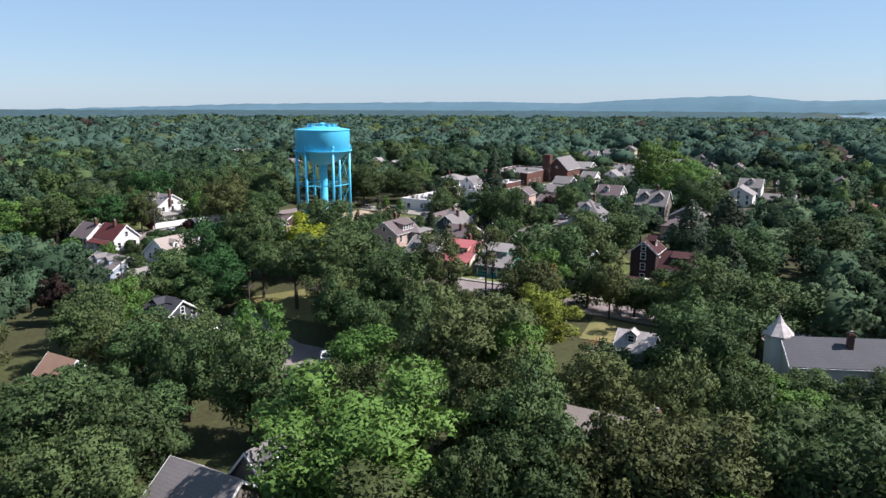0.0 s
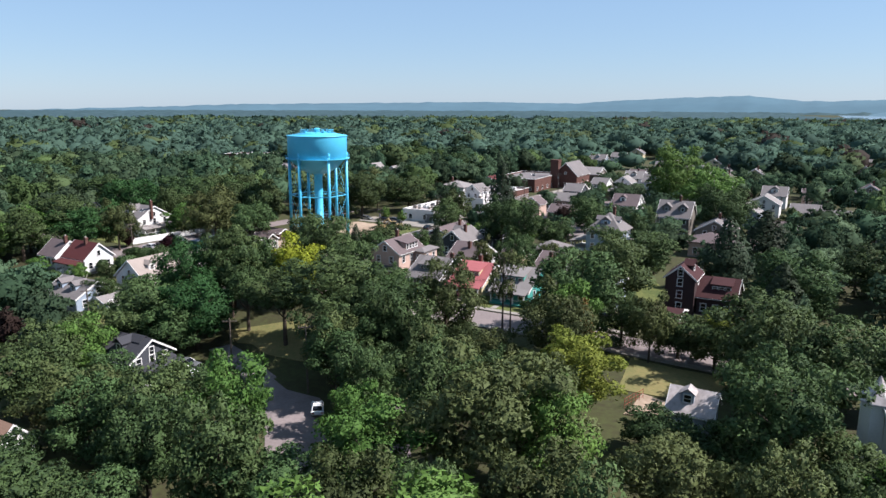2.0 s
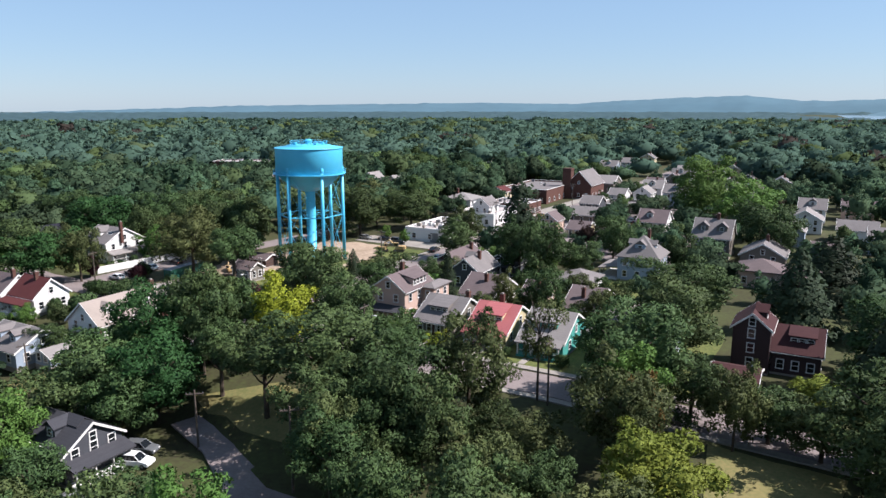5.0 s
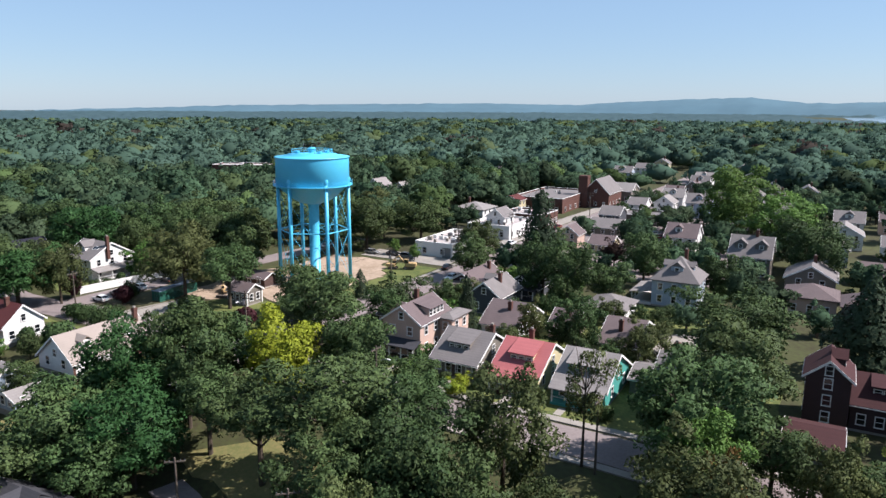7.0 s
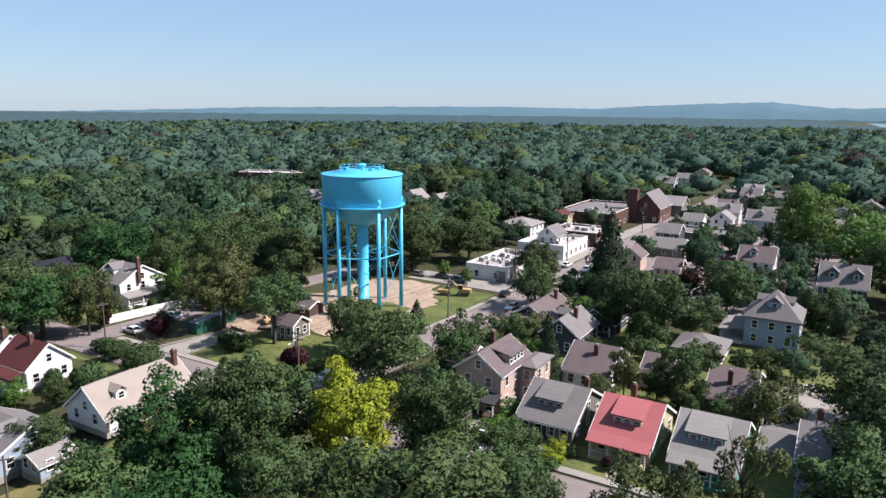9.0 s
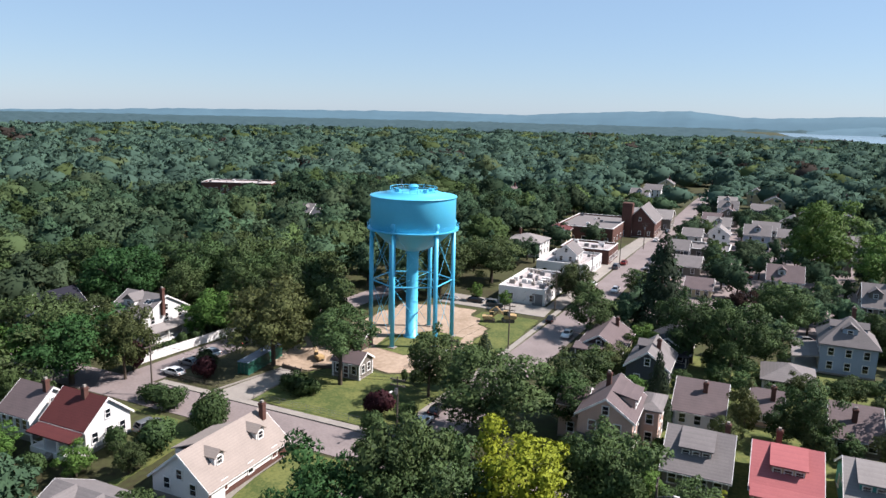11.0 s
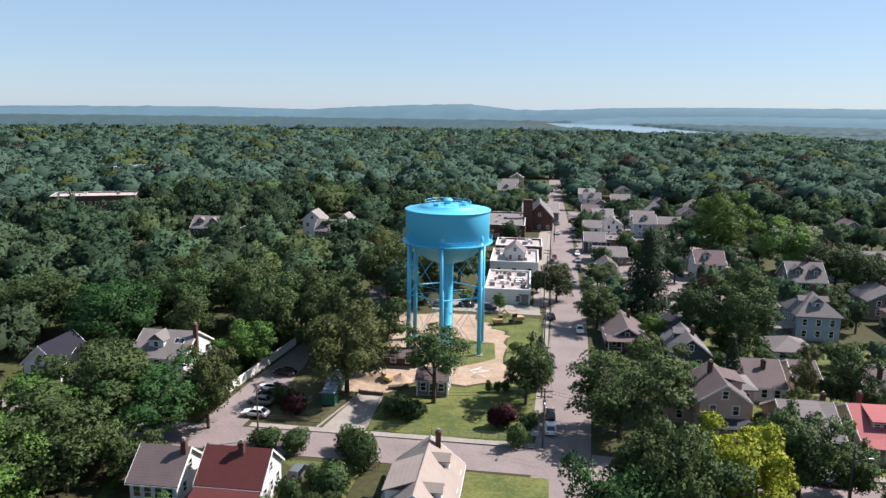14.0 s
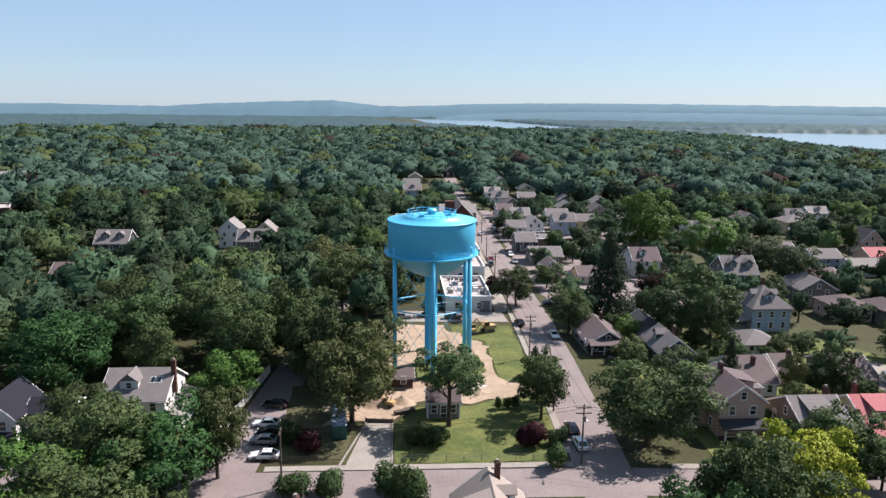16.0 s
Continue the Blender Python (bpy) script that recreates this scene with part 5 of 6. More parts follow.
# ---- poles, fences, wires ----
def utility_pole(x, y, h, turn, arms=1, lamp=False, lean=0.0):
    p = thing("utility_pole", x, y, ground_z(x, y), turn, "weathered wooden utility pole with a crossarm", "utility pole", "utility poles")
    part("post", tube(bmesh.new(), (0, 0, -0.3), (lean, 0, h), 0.17, 0.11, 8), "pole", p)
    for i in range(arms):
        arm = part("crossarm", boxes((-1.2, 1.2, -0.07, 0.07, h - 0.6 - i * 0.9, h - 0.45 - i * 0.9)), "pole", p)
        for q in (-1.1, -0.6, 0.6, 1.1):
            part("insulator", tube(bmesh.new(), (q, 0, h - 0.446 - i * 0.9), (q, 0, h - 0.25 - i * 0.9), 0.06, 0.035, 6), "steel", arm)
    part("transformer", tube(bmesh.new(), (0.0, -0.42, h - 2.6), (0.0, -0.42, h - 1.7), 0.26, sides=10), "steel", p) if arms > 1 else None
    if lamp:
        bm = bmesh.new()
        tube(bm, (0, 0, h - 2.2), (0, -1.8, h - 1.7), 0.04, sides=5)
        arm = part("lamp_arm", bm, "steel", p)
        part("lamp_head", boxes((-0.12, 0.12, -2.4, -1.81, h - 1.76, h - 1.62)), "trim", arm)
    return p


poles = [(-176.6, 138.0, 9.2), (-131.8, 142.4, 10.0), (-131.7, 162.0, 10.5), (-130.8, 190.0, 10.0), (-130.3, 224.0, 10.5), (-128.8, 258.0, 10.0), (-127.0, 292.0, 10.0), (-124.5, 326.0, 10.0)]
for i, (x, y, h) in enumerate(poles):
    utility_pole(x, y, h, 90 if i == 0 else 0, 2 if i % 2 else 1, lamp=i in (1, 2, 5))
utility_pole(-92.5, 128.0, 10.5, 90, 1, True)
utility_pole(-60.0, 127.2, 10.0, 90, 1)
utility_pole(-82.2, 97.6, 11.6, 40, 1)
utility_pole(-101.0, 99.6, 9.0, 40, 1)
utility_pole(-141.0, 100.0, 9.0, 60, 1)
utility_pole(-212.0, 141.0, 9.5, 90, 1)


def wire(name, p, q, sag, label):
    """One sagging cable, a single swept tube."""
    bm, rows = bmesh.new(), []
    side = (Vector(q) - Vector(p)).cross(Vector((0, 0, 1))).normalized() * 0.022
    for i in range(15):
        c = Vector(p).lerp(Vector(q), i / 14) - Vector((0, 0, sag * 4 * (i / 14) * (1 - i / 14)))
        rows.append([bm.verts.new(c + d) for d in (side, Vector((0, 0, 0.022)), -side, Vector((0, 0, -0.022)))])
    for a, b in zip(rows, rows[1:]):
        for i in range(4):
            bm.faces.new((a[i], a[(i + 1) % 4], b[(i + 1) % 4], b[i]))
    bm.faces.new(rows[0])
    bm.faces.new(rows[-1][::-1])
    tagged(part(name, bm, "rubber"), label, "cable", "overhead cables")


for (x, y, h), (u, v, k) in zip(poles[1:], poles[2:]):
    for o in (-1.1, 1.1):
        wire("overhead_cable", (x + o, y, ground_z(x, y) + h - 0.25), (u + o, v, ground_z(u, v) + k - 0.25), 0.5, "thin black overhead cable along the main street")
for o in (-0.6, 0.6):
    wire("overhead_cable", (-176.6, 138.0 + o, 15.0), (-131.8, 142.4 + o, 15.6), 0.9, "thin black overhead cable across the lawn")
    wire("overhead_cable", (-131.8, 142.4 + o, 15.6), (-92.5, 128.0 + o, 16.2), 0.9, "thin black overhead cable along the street")
    wire("overhead_cable", (-92.5, 128.0 + o, 16.2), (-60.0, 127.2 + o, 15.7), 0.7, "thin black overhead cable along the street")


def board_fence(name, line, h, mat, label, pitch=2.4):
    f = thing(name, line[0][0], line[0][1], 0, 0, label, "fence")
    ox, oy = line[0]
    for (ax, ay), (bx, by) in zip(line, line[1:]):
        n = max(1, int(math.hypot(bx - ax, by - ay) / pitch))
        for i in range(n):
            x0, y0, x1, y1 = ax + (bx - ax) * i / n, ay + (by - ay) * i / n, ax + (bx - ax) * (i + 1) / n, ay + (by - ay) * (i + 1) / n
            z, a = ground_z(x0, y0), math.degrees(math.atan2(y1 - y0, x1 - x0))
            s = math.hypot(x1 - x0, y1 - y0)
            p = part("panel", boxes((0.07, s - 0.07, -0.03, 0.03, 0.1, h)), mat, f)
            p.matrix_basis = pose(x0 - ox, y0 - oy, z, 0, 0, a)
            q = part("post", boxes((-0.065, 0.065, -0.065, 0.065, -0.1, h + 0.12)), mat, f)
            q.matrix_basis = pose(x0 - ox, y0 - oy, z, 0, 0, a)


board_fence("white_fence", [(-190.0, 148.0), (-189.0, 156.0), (-185.8, 184.0)], 1.9, "trim", "long white board fence beside the lane")


def rail_fence(name, line, h, mat, label, pitch=2.6):
    f = thing(name, line[0][0], line[0][1], 0, 0, label, "fence")
    ox, oy = line[0]
    for (ax, ay), (bx, by) in zip(line, line[1:]):
        n = max(1, int(math.hypot(bx - ax, by - ay) / pitch))
        for i in range(n + 1):
            x, y = ax + (bx - ax) * i / n - ox, ay + (by - ay) * i / n - oy
            part("post", tube(bmesh.new(), (x, y, ground_z(x + ox, y + oy)), (x, y, ground_z(x + ox, y + oy) + h), 0.035, sides=5), mat, f)
        for k in (0.35, 0.68, 1.0):
            part("rail", tube(bmesh.new(), (ax - ox, ay - oy, ground_z(ax, ay) + h * k - 0.03), (bx - ox, by - oy, ground_z(bx, by) + h * k - 0.03), 0.022, sides=4), mat, f)


rail_fence("lawn_railing", [(-160.6, 144.7), (-133.4, 144.3)], 1.2, "steel", "low metal railing along the lawn")
rail_fence("red_railing", [(-33.4, 105.8), (-32.0, 110.4)], 1.5, "redwood", "red painted wooden railing beside the gravel", 0.9)
rail_fence("lane_railing", [(-179.5, 144.9), (-168.6, 145.2)], 1.2, "pole", "brown railing beside the yard")


# earthworks and timber of the building site
def soil_heap(x, y, r, h, seed):
    bm, rings = bmesh.new(), []
    for i in range(7):
        k = i / 6
        rings.append([bm.verts.new(Vector((x + math.cos(a) * r * (1 - k) * (1 + 0.25 * noise.noise((math.cos(a) * 2, math.sin(a) * 2, seed))), y + math.sin(a) * r * 0.75 * (1 - k) * (1 + 0.25 * noise.noise((math.sin(a) * 2, math.cos(a) * 2, seed + 3))),
                                          ground_z(x, y) + h * smooth01(k) * (1 + 0.3 * noise.noise((math.cos(a) * 3, math.sin(a) * 3, seed + k * 2)))))) for a in (2 * math.pi * j / 18 for j in range(18))])
    for a, b in zip(rings, rings[1:]):
        for j in range(18):
            bm.faces.new((a[j], a[(j + 1) % 18], b[(j + 1) % 18], b[j]))
    bm.faces.new(rings[-1])
    tagged(part("soil_heap", bm, "dirt", smooth=True), "heap of bare sandy soil on the building site", "soil heap", kind="stuff")


soil_heap(-163.2, 166.6, 4.2, 1.7, 2.0)
soil_heap(-159.0, 167.2, 2.8, 1.2, 7.0)
soil_heap(-144.0, 171.0, 2.4, 0.6, 11.0)
wallet = thing("timber_wall", -163.1, 158.8, ground_z(-163, 159), -7, "low timber retaining wall at the head of the driveway", "wall")
for i in range(3):
    part("plank", boxes((-2.4, 2.4, -0.08, 0.08, 0.05 + i * 0.26, 0.29 + i * 0.26)), "pole", wallet)
for x in (-2.3, -0.8, 0.8, 2.3):
    part("post", boxes((x - 0.08, x + 0.08, 0.082, 0.24, -0.2, 0.95)), "pole", wallet)
stack = thing("timber_stack", -158.6, 162.6, ground_z(-158, 162) + 0.12, 24, "stack of pale timber boards beside the hut", "timber")
for i in range(4):
    for j in range(3):
        part("board", boxes((-1.9, 1.9, j * 0.34 - 0.5, j * 0.34 - 0.2, i * 0.16, i * 0.16 + 0.14)), "pole", stack)
boards = thing("loose_boards", -143.8, 173.6, ground_z(-144, 173) + 0.14, 12, "pale boards lying on the sandy soil", "timber")
for x0, y0, a in ((0, 0, 10), (0.3, 0.9, -14), (-0.8, 1.6, 35)):
    part("board", boxes((-1.6, 1.6, -0.12, 0.12, 0, 0.06)), "trim", boards).matrix_basis = pose(x0, y0, 0, 0, 0, a)
# kerbs of the driveway
for name, p, q in (("kerb", (-168.9, 143.6), (-165.3, 158.6)), ("kerb", (-160.8, 143.6), (-160.8, 158.4))):
    strip(name, [p, q], 0.25, 0.28, "concrete", "pale concrete kerb beside the driveway", "kerb", 3.0)


# patio umbrella in the hollow
u = thing("patio_umbrella", -89.6, 75.2, ground_z(-89.6, 75.2), 0, "white patio umbrella open among the trees", "umbrella")
part("pole", tube(bmesh.new(), (0, 0, -0.05), (0, 0, 2.5), 0.03, sides=8), "steel", u)
part("canopy", lathe(bmesh.new(), [(1.65, 2.0), (1.6, 2.06), (0.8, 2.42), (0, 2.6)], 8), "car_white", u, "white cloth canopy")
part("base_plate", lathe(bmesh.new(), [(0, 0), (0.3, 0), (0.28, 0.09), (0, 0.1)], 12), "concrete", u)
# garden walks of the bungalows
for x, y1 in ((-89.6, 145.6), (-78.6, 143.9), (-69.9, 143.4), (-100.6, 147.2)):
    sheet("walkway", [(x - 0.6, 140.7), (x + 0.6, 140.7), (x + 0.6, y1), (x - 0.6, y1)], 0.13, "concrete", "pale concrete garden walk to the front steps", "path", step=2.0)


# ---- trees ----
def card_mesh(name, centres, normals, sizes, mat, rng, squash=0.8, tone=None, out=None, inner=None, inner_tone=None, crisp=0.55):
    """Leaf sprays: small blades at the centres, facing along the normals, over an inner body (places, faces, ways)."""
    n = len(centres)
    t = rng.normal(size=(n, 3))
    u = np.cross(normals, t)
    u /= np.linalg.norm(u, axis=1)[:, None] + 1e-9
    v = np.cross(normals, u)
    s = sizes[:, None]
    pts = np.empty((n, 3, 3))
    pts[:, 0], pts[:, 1], pts[:, 2] = centres + u * s + v * s * 0.45, centres - u * s + v * s * 0.45, centres - v * s * squash * 1.35 - normals * s * 0.25
    nn = (out if out is not None else normals) + normals * crisp
    nn /= np.linalg.norm(nn, axis=1)[:, None] + 1e-9
    co, face, way = pts.reshape(-1, 3), np.arange(n * 3).reshape(-1, 3), np.repeat(nn, 3, axis=0)
    if inner is not None:
        iw = inner[2] / np.linalg.norm(inner[2], axis=1)[:, None]
        co, face, way = np.concatenate([co, inner[0]]), np.concatenate([face, inner[1] + n * 3]), np.concatenate([way, iw])
    me = bpy.data.meshes.new(name)
    me.vertices.add(len(co))
    me.vertices.foreach_set("co", co.astype(np.float32).reshape(-1))
    me.loops.add(len(face) * 3)
    me.loops.foreach_set("vertex_index", face.astype(np.int32).reshape(-1))
    me.polygons.add(len(face))
    me.polygons.foreach_set("loop_start", np.arange(0, len(face) * 3, 3, dtype=np.int32))
    if tone is not None:
        tone = np.repeat(tone, 3) if inner is None else np.concatenate([np.repeat(tone, 3), inner_tone])
        me.attributes.new("tone", "FLOAT", "POINT").data.foreach_set("value", tone.astype(np.float32))
    me.update()
    me.validate()
    me.normals_split_custom_set_from_vertices(way)
    me.materials.append(M[mat])
    return me


ICO = bmesh.new()
bmesh.ops.create_icosphere(ICO, subdivisions=2, radius=1.0)
ICO.verts.ensure_lookup_table()
ICO2 = np.array([v.co for v in ICO.verts]), np.array([[v.index for v in f.verts] for f in ICO.faces])
ICO.free()
ICO = bmesh.new()
bmesh.ops.create_icosphere(ICO, subdivisions=1, radius=1.0)
ICO.verts.ensure_lookup_table()
ICO1 = np.array([v.co for v in ICO.verts]), np.array([[v.index for v in f.verts] for f in ICO.faces])
ICO.free()


def hull(rng, lobes, shrink, ico):
    """The dense inside of a crown: uneven lumps, as places, faces and outward ways."""
    vs, fs, os, k = [], [], [], 0
    for x, y, z, r, rz in lobes:
        v = ico[0] * (1 + rng.uniform(-0.22, 0.14, (len(ico[0]), 1)))
        vs.append(v * (r * shrink, r * shrink, rz * shrink) + (x, y, z))
        os.append(ico[0] + (0, 0, 0.25))
        fs.append(ico[1] + k)
        k += len(ico[0])
    return np.concatenate(vs), np.concatenate(fs), np.concatenate(os)


def twigs(rng, lobes, each=3):
    """Smaller tufts on the outside of every lobe but the core."""
    more = list(lobes)
    for x, y, z, r, rz in lobes[1:]:
        for _ in range(each):
            d = rng.normal(size=3) + np.array((x, y, z - 1.0)) * 1.6
            d /= np.linalg.norm(d) + 1e-9
            k = rng.uniform(0.30, 0.55)
            more.append((x + d[0] * r * 0.85, y + d[1] * r * 0.85, z + d[2] * rz * 0.85, r * k, rz * k * 1.1))
    return more


def crown_points(rng, n, lobes, rough=0.95, dome=0.5):
    """Places on the outside of a heap of ellipsoid lobes (x, y, z, rx, rz)."""
    w = np.array([l[3] ** 1.7 for l in lobes])
    pick = rng.choice(len(lobes), size=int(n * 2.2), p=w / w.sum())
    d = rng.normal(size=(len(pick), 3))
    d /= np.linalg.norm(d, axis=1)[:, None]
    d[:, 2] = np.where(d[:, 2] < -0.55, -d[:, 2], d[:, 2])
    L = np.array(lobes)[pick]
    r = 1.06 - 0.42 * rng.random(len(pick)) ** 1.8
    c = L[:, :3] + d * L[:, [3, 3, 4]] * r[:, None]
    keep = np.ones(len(c), bool)
    for l in lobes:
        q = (c - np.array(l[:3])) / np.array((l[3], l[3], l[4]))
        keep &= (q * q).sum(1) > 0.42
    c, d = c[keep][:n], d[keep][:n]
    nrm = d + rng.normal(size=d.shape) * rough
    nrm[:, 2] += 0.25
    whole = c - np.array((0, 0, 1.0))
    whole /= np.linalg.norm(whole, axis=1)[:, None] + 1e-9
    out = d * (1 - dome) + whole * dome
    return c, nrm / np.linalg.norm(nrm, axis=1)[:, None], out


def broad_lobes(rng, n):
    """A crown one metre in radius, from low boughs to the top of a tree of height 2.1."""
    lobes, lean = [(0, 0, 1.15, 0.58, 0.62)], rng.uniform(0, 6.3, 3)
    for i in range(n):
        a, e = 2.39996 * i + rng.uniform(-0.6, 0.6), math.asin(-0.84 + 1.80 * (i + 0.5) / n)
        k = rng.uniform(0.52, 0.84) * (1 + 0.15 * math.sin(2 * a + lean[0]) + 0.11 * math.sin(3 * a + lean[1]) + 0.07 * math.sin(5 * a + lean[2]))
        k, r = k * (0.86 if e < -0.2 else 1.0), rng.uniform(0.15, 0.34)
        lobes.append((k * math.cos(e) * math.cos(a), k * math.cos(e) * math.sin(a), 1.06 + k * 1.10 * math.sin(e), r, r * rng.uniform(0.6, 0.95)))
    return lobes


def bole(rng, h, r, limbs, spread):
    bm = bmesh.new()
    tube(bm, (0, 0, -0.1), (0.02, 0, h * 0.55), r, r * 0.65, 7)
    tube(bm, (0.02, 0, h * 0.55), (0, 0.02, h), r * 0.65, r * 0.25, 6)
    for i in range(limbs):
        a, z = 2.4 * i + rng.uniform(-0.3, 0.3), h * rng.uniform(0.4, 0.8)
        q = Vector((math.cos(a) * spread * rng.uniform(0.6, 1), math.sin(a) * spread * rng.uniform(0.6, 1), z + h * rng.uniform(0.2, 0.42)))
        mid = Vector((q.x * 0.45, q.y * 0.45, z + (q.z - z) * 0.35))
        tube(bm, (0, 0, z), mid, r * 0.4, r * 0.28, 5)
        tube(bm, mid, q, r * 0.28, r * 0.09, 5)
    return bm


def tree_proto(seed, kind, mat, label, cards, size):
    rng = np.random.default_rng(seed)
    t = thing("tree" if kind != "bush" else "bush", 0, 0, -400, 0, label, "tree" if kind != "bush" else "bush")
    if kind == "spruce":
        n = cards
        z = 0.25 + 1.95 * (1 - np.sqrt(rng.random(n)))
        a = rng.random(n) * 2 * np.pi
        bough = rng.uniform(0.5, 1.15, (24, 9))  # boughs of uneven length
        tier = bough[(z * 8 + np.sin(a * 2)).astype(int) % 24, (a / 6.2832 * 9 + z * 1.7).astype(int) % 9]
        rad = ((2.22 - z) / 1.95) ** 0.72 * 0.95 * tier * (1 - 0.4 * rng.random(n) ** 2)
        c = np.stack([rad * np.cos(a), rad * np.sin(a), z - rad * 0.18], 1)
        nr = np.stack([np.cos(a), np.sin(a), np.full(n, 0.75)], 1) + rng.normal(size=(n, 3)) * 0.45
        nr /= np.linalg.norm(nr, axis=1)[:, None]
        part("trunk", tube(bmesh.new(), (0, 0, -0.1), (0, 0, 2.1), 0.05, 0.01, 7), "bark", t)
        crown = card_mesh("crown", c, nr, size * rng.uniform(0.7, 1.25, n), mat, rng, 0.5, out=np.stack([np.cos(a), np.sin(a), np.full(n, 0.5)], 1))
    elif kind == "bush":
        lobes = [(rng.uniform(-0.4, 0.4), rng.uniform(-0.4, 0.4), rng.uniform(0.45, 0.9), rng.uniform(0.45, 0.62), rng.uniform(0.4, 0.6)) for _ in range(6)]
        c, nr, ou = crown_points(rng, cards, lobes)
        part("trunk", tube(bmesh.new(), (0, 0, -0.05), (0, 0, 0.6), 0.06, 0.04, 6), "bark", t)
        crown = card_mesh("crown", c, nr, size * rng.uniform(0.7, 1.3, len(c)), mat, rng, out=ou, inner=hull(rng, lobes, 0.78, ICO1))
    elif kind == "high":  # a tall bare bole with the crown on top
        part("trunk", bole(rng, 2.1, 0.07, 9, 0.6), "bark", t)
        lobes = [(x, y, z + 0.75, r, rz) for x, y, z, r, rz in broad_lobes(rng, 24)]
        c, nr, ou = crown_points(rng, cards, twigs(rng, lobes))
        crown = card_mesh("crown", c, nr, size * rng.uniform(0.6, 1.4, len(c)), mat, rng, out=ou, inner=hull(rng, lobes, 0.64, ICO1), crisp=0.65)
    elif kind == "sparse":
        part("trunk", bole(rng, 1.95, 0.05, 11, 0.75), "bark", t)
        lobes = [(rng.uniform(-0.6, 0.6), rng.uniform(-0.6, 0.6), rng.uniform(0.9, 2.0), 0.25, 0.22) for _ in range(16)]
        c, nr, ou = crown_points(rng, cards, lobes, 1.0)
        crown = card_mesh("crown", c, nr, size * rng.uniform(0.6, 1.1, len(c)), mat, rng, out=ou)
    else:
        part("trunk", bole(rng, 1.45, 0.055, 7, 0.6), "bark", t)
        lobes = broad_lobes(rng, 28 if cards > 2500 else 18)
        c, nr, ou = crown_points(rng, cards, twigs(rng, lobes))
        crown = card_mesh("crown", c, nr, size * rng.uniform(0.55, 1.4, len(c)), mat, rng, out=ou, inner=hull(rng, lobes, 0.64, ICO1), crisp=0.65)
    mesh_part("crown", crown, None, t)
    return t


PROTO = {}
for key, kind, mat, label, seeds, cards, size in (
        ("oak", "broad", "leaf", "broad green leafy tree with a rounded crown", (1, 2, 3, 4), 7200, 0.0335),
        ("olive", "broad", "leaf_olive", "broad olive green leafy tree", (5, 6), 7200, 0.0335),
        ("bright", "broad", "leaf_bright", "broad light green leafy tree in full sun", (7, 8), 7200, 0.0335),
        ("bluegreen", "broad", "leaf_blue", "broad feathery blue-green tree", (9,), 7200, 0.032),
        ("yellow", "broad", "leaf_yellow", "yellow-leaved tree with a rounded crown", (10,), 7000, 0.034),
        ("yellowolive", "broad", "leaf_lime", "tree with yellowish green leaves", (11,), 7000, 0.034),
        ("rust", "broad", "leaf_rust", "small tree with rusty orange leaves", (12,), 3000, 0.045),
        ("spruce", "spruce", "needle", "dark tapering spruce tree", (13, 14), 4600, 0.05),
        ("high", "high", "leaf", "tall tree with a slim bare trunk and rounded crown", (19, 20), 7000, 0.033),
        ("sparse", "sparse", "leaf_olive", "thin half-bare tree with a tall trunk", (15,), 3400, 0.042),
        ("bush", "bush", "leaf", "rounded green garden bush", (16, 17), 1500, 0.065),
        ("redbush", "bush", "leaf_red", "dark red-leaved garden bush", (18,), 1500, 0.065),
        ("small", "broad", "leaf", "leafy tree of the wood", (21, 22, 23), 3600, 0.046)):
    PROTO[key] = [tree_proto(s, kind, mat, label, cards, size) for s in seeds]
fresh = {id(p) for v in PROTO.values() for p in v}
STOOD, turner = [], random.Random(5)


def stand(kind, x, y, h, r):
    """One tree of a kind, h high and r wide, on the ground at x, y."""
    p = turner.choice(PROTO[kind])
    tall = {"bush": 1.35, "redbush": 1.35, "spruce": 2.2, "high": 2.85}.get(kind, 2.12)
    m = pose(x, y, ground_z(x, y), 0, 0, turner.uniform(0, 360)) @ Matrix.Diagonal((r, r * turner.uniform(0.92, 1.08), h / tall, 1))
    if id(p) in fresh:
        fresh.discard(id(p))
        p.matrix_basis = m
    else:
        copy_thing(p, m).matrix_basis = m
    STOOD.append((x, y, r))


def plant(kind, rows):
    for x, y, h, r in rows:
        stand(kind, x, y, h, min(r * (1.2 if h > 6 else 1.0), h * (0.68 if kind not in ("bush", "redbush") else 1.2)))


plant("oak", [(-31.1, 129.5, 8.5, 4.6), (-116.5, 121.0, 15.0, 6.2), (-160.0, 118.0, 5.0, 2.6), (-189.5, 124.0, 7.0, 3.4), (-197.5, 120.5, 15.0, 8.6), (-178.5, 190.0, 18.0, 8.0), (-199.5, 194.0, 19.0, 9.0), (-212.5, 187.0, 18.0, 8.0)])
plant("oak", [(-49.8, 131.5, 17.0, 8.4), (-119.3, 148.3, 15.5, 8.4), (-134.6, 159.2, 13.0, 4.6), (-132.6, 166.5, 9.0, 3.0), (-95.2, 199.5, 15.5, 5.6), (-221.8, 208.6, 16.0, 9.4), (-242.8, 178.7, 17.0, 10.2), (-109.8, 162.0, 12.2, 5.4), (-117.6, 207.8, 12.2, 5.6), (-81.6, 204.5, 9.8, 4.3), (-40.2, 243.6, 16.0, 7.4), (-209.2, 152.1, 11.0, 6.1), (-155.4, 245.0, 15.0, 10.4), (-162.9, 225.0, 17.1, 8.2), (-174.2, 229.7, 17.1, 6.9), (-187.1, 342.3, 17.1, 10.1)])
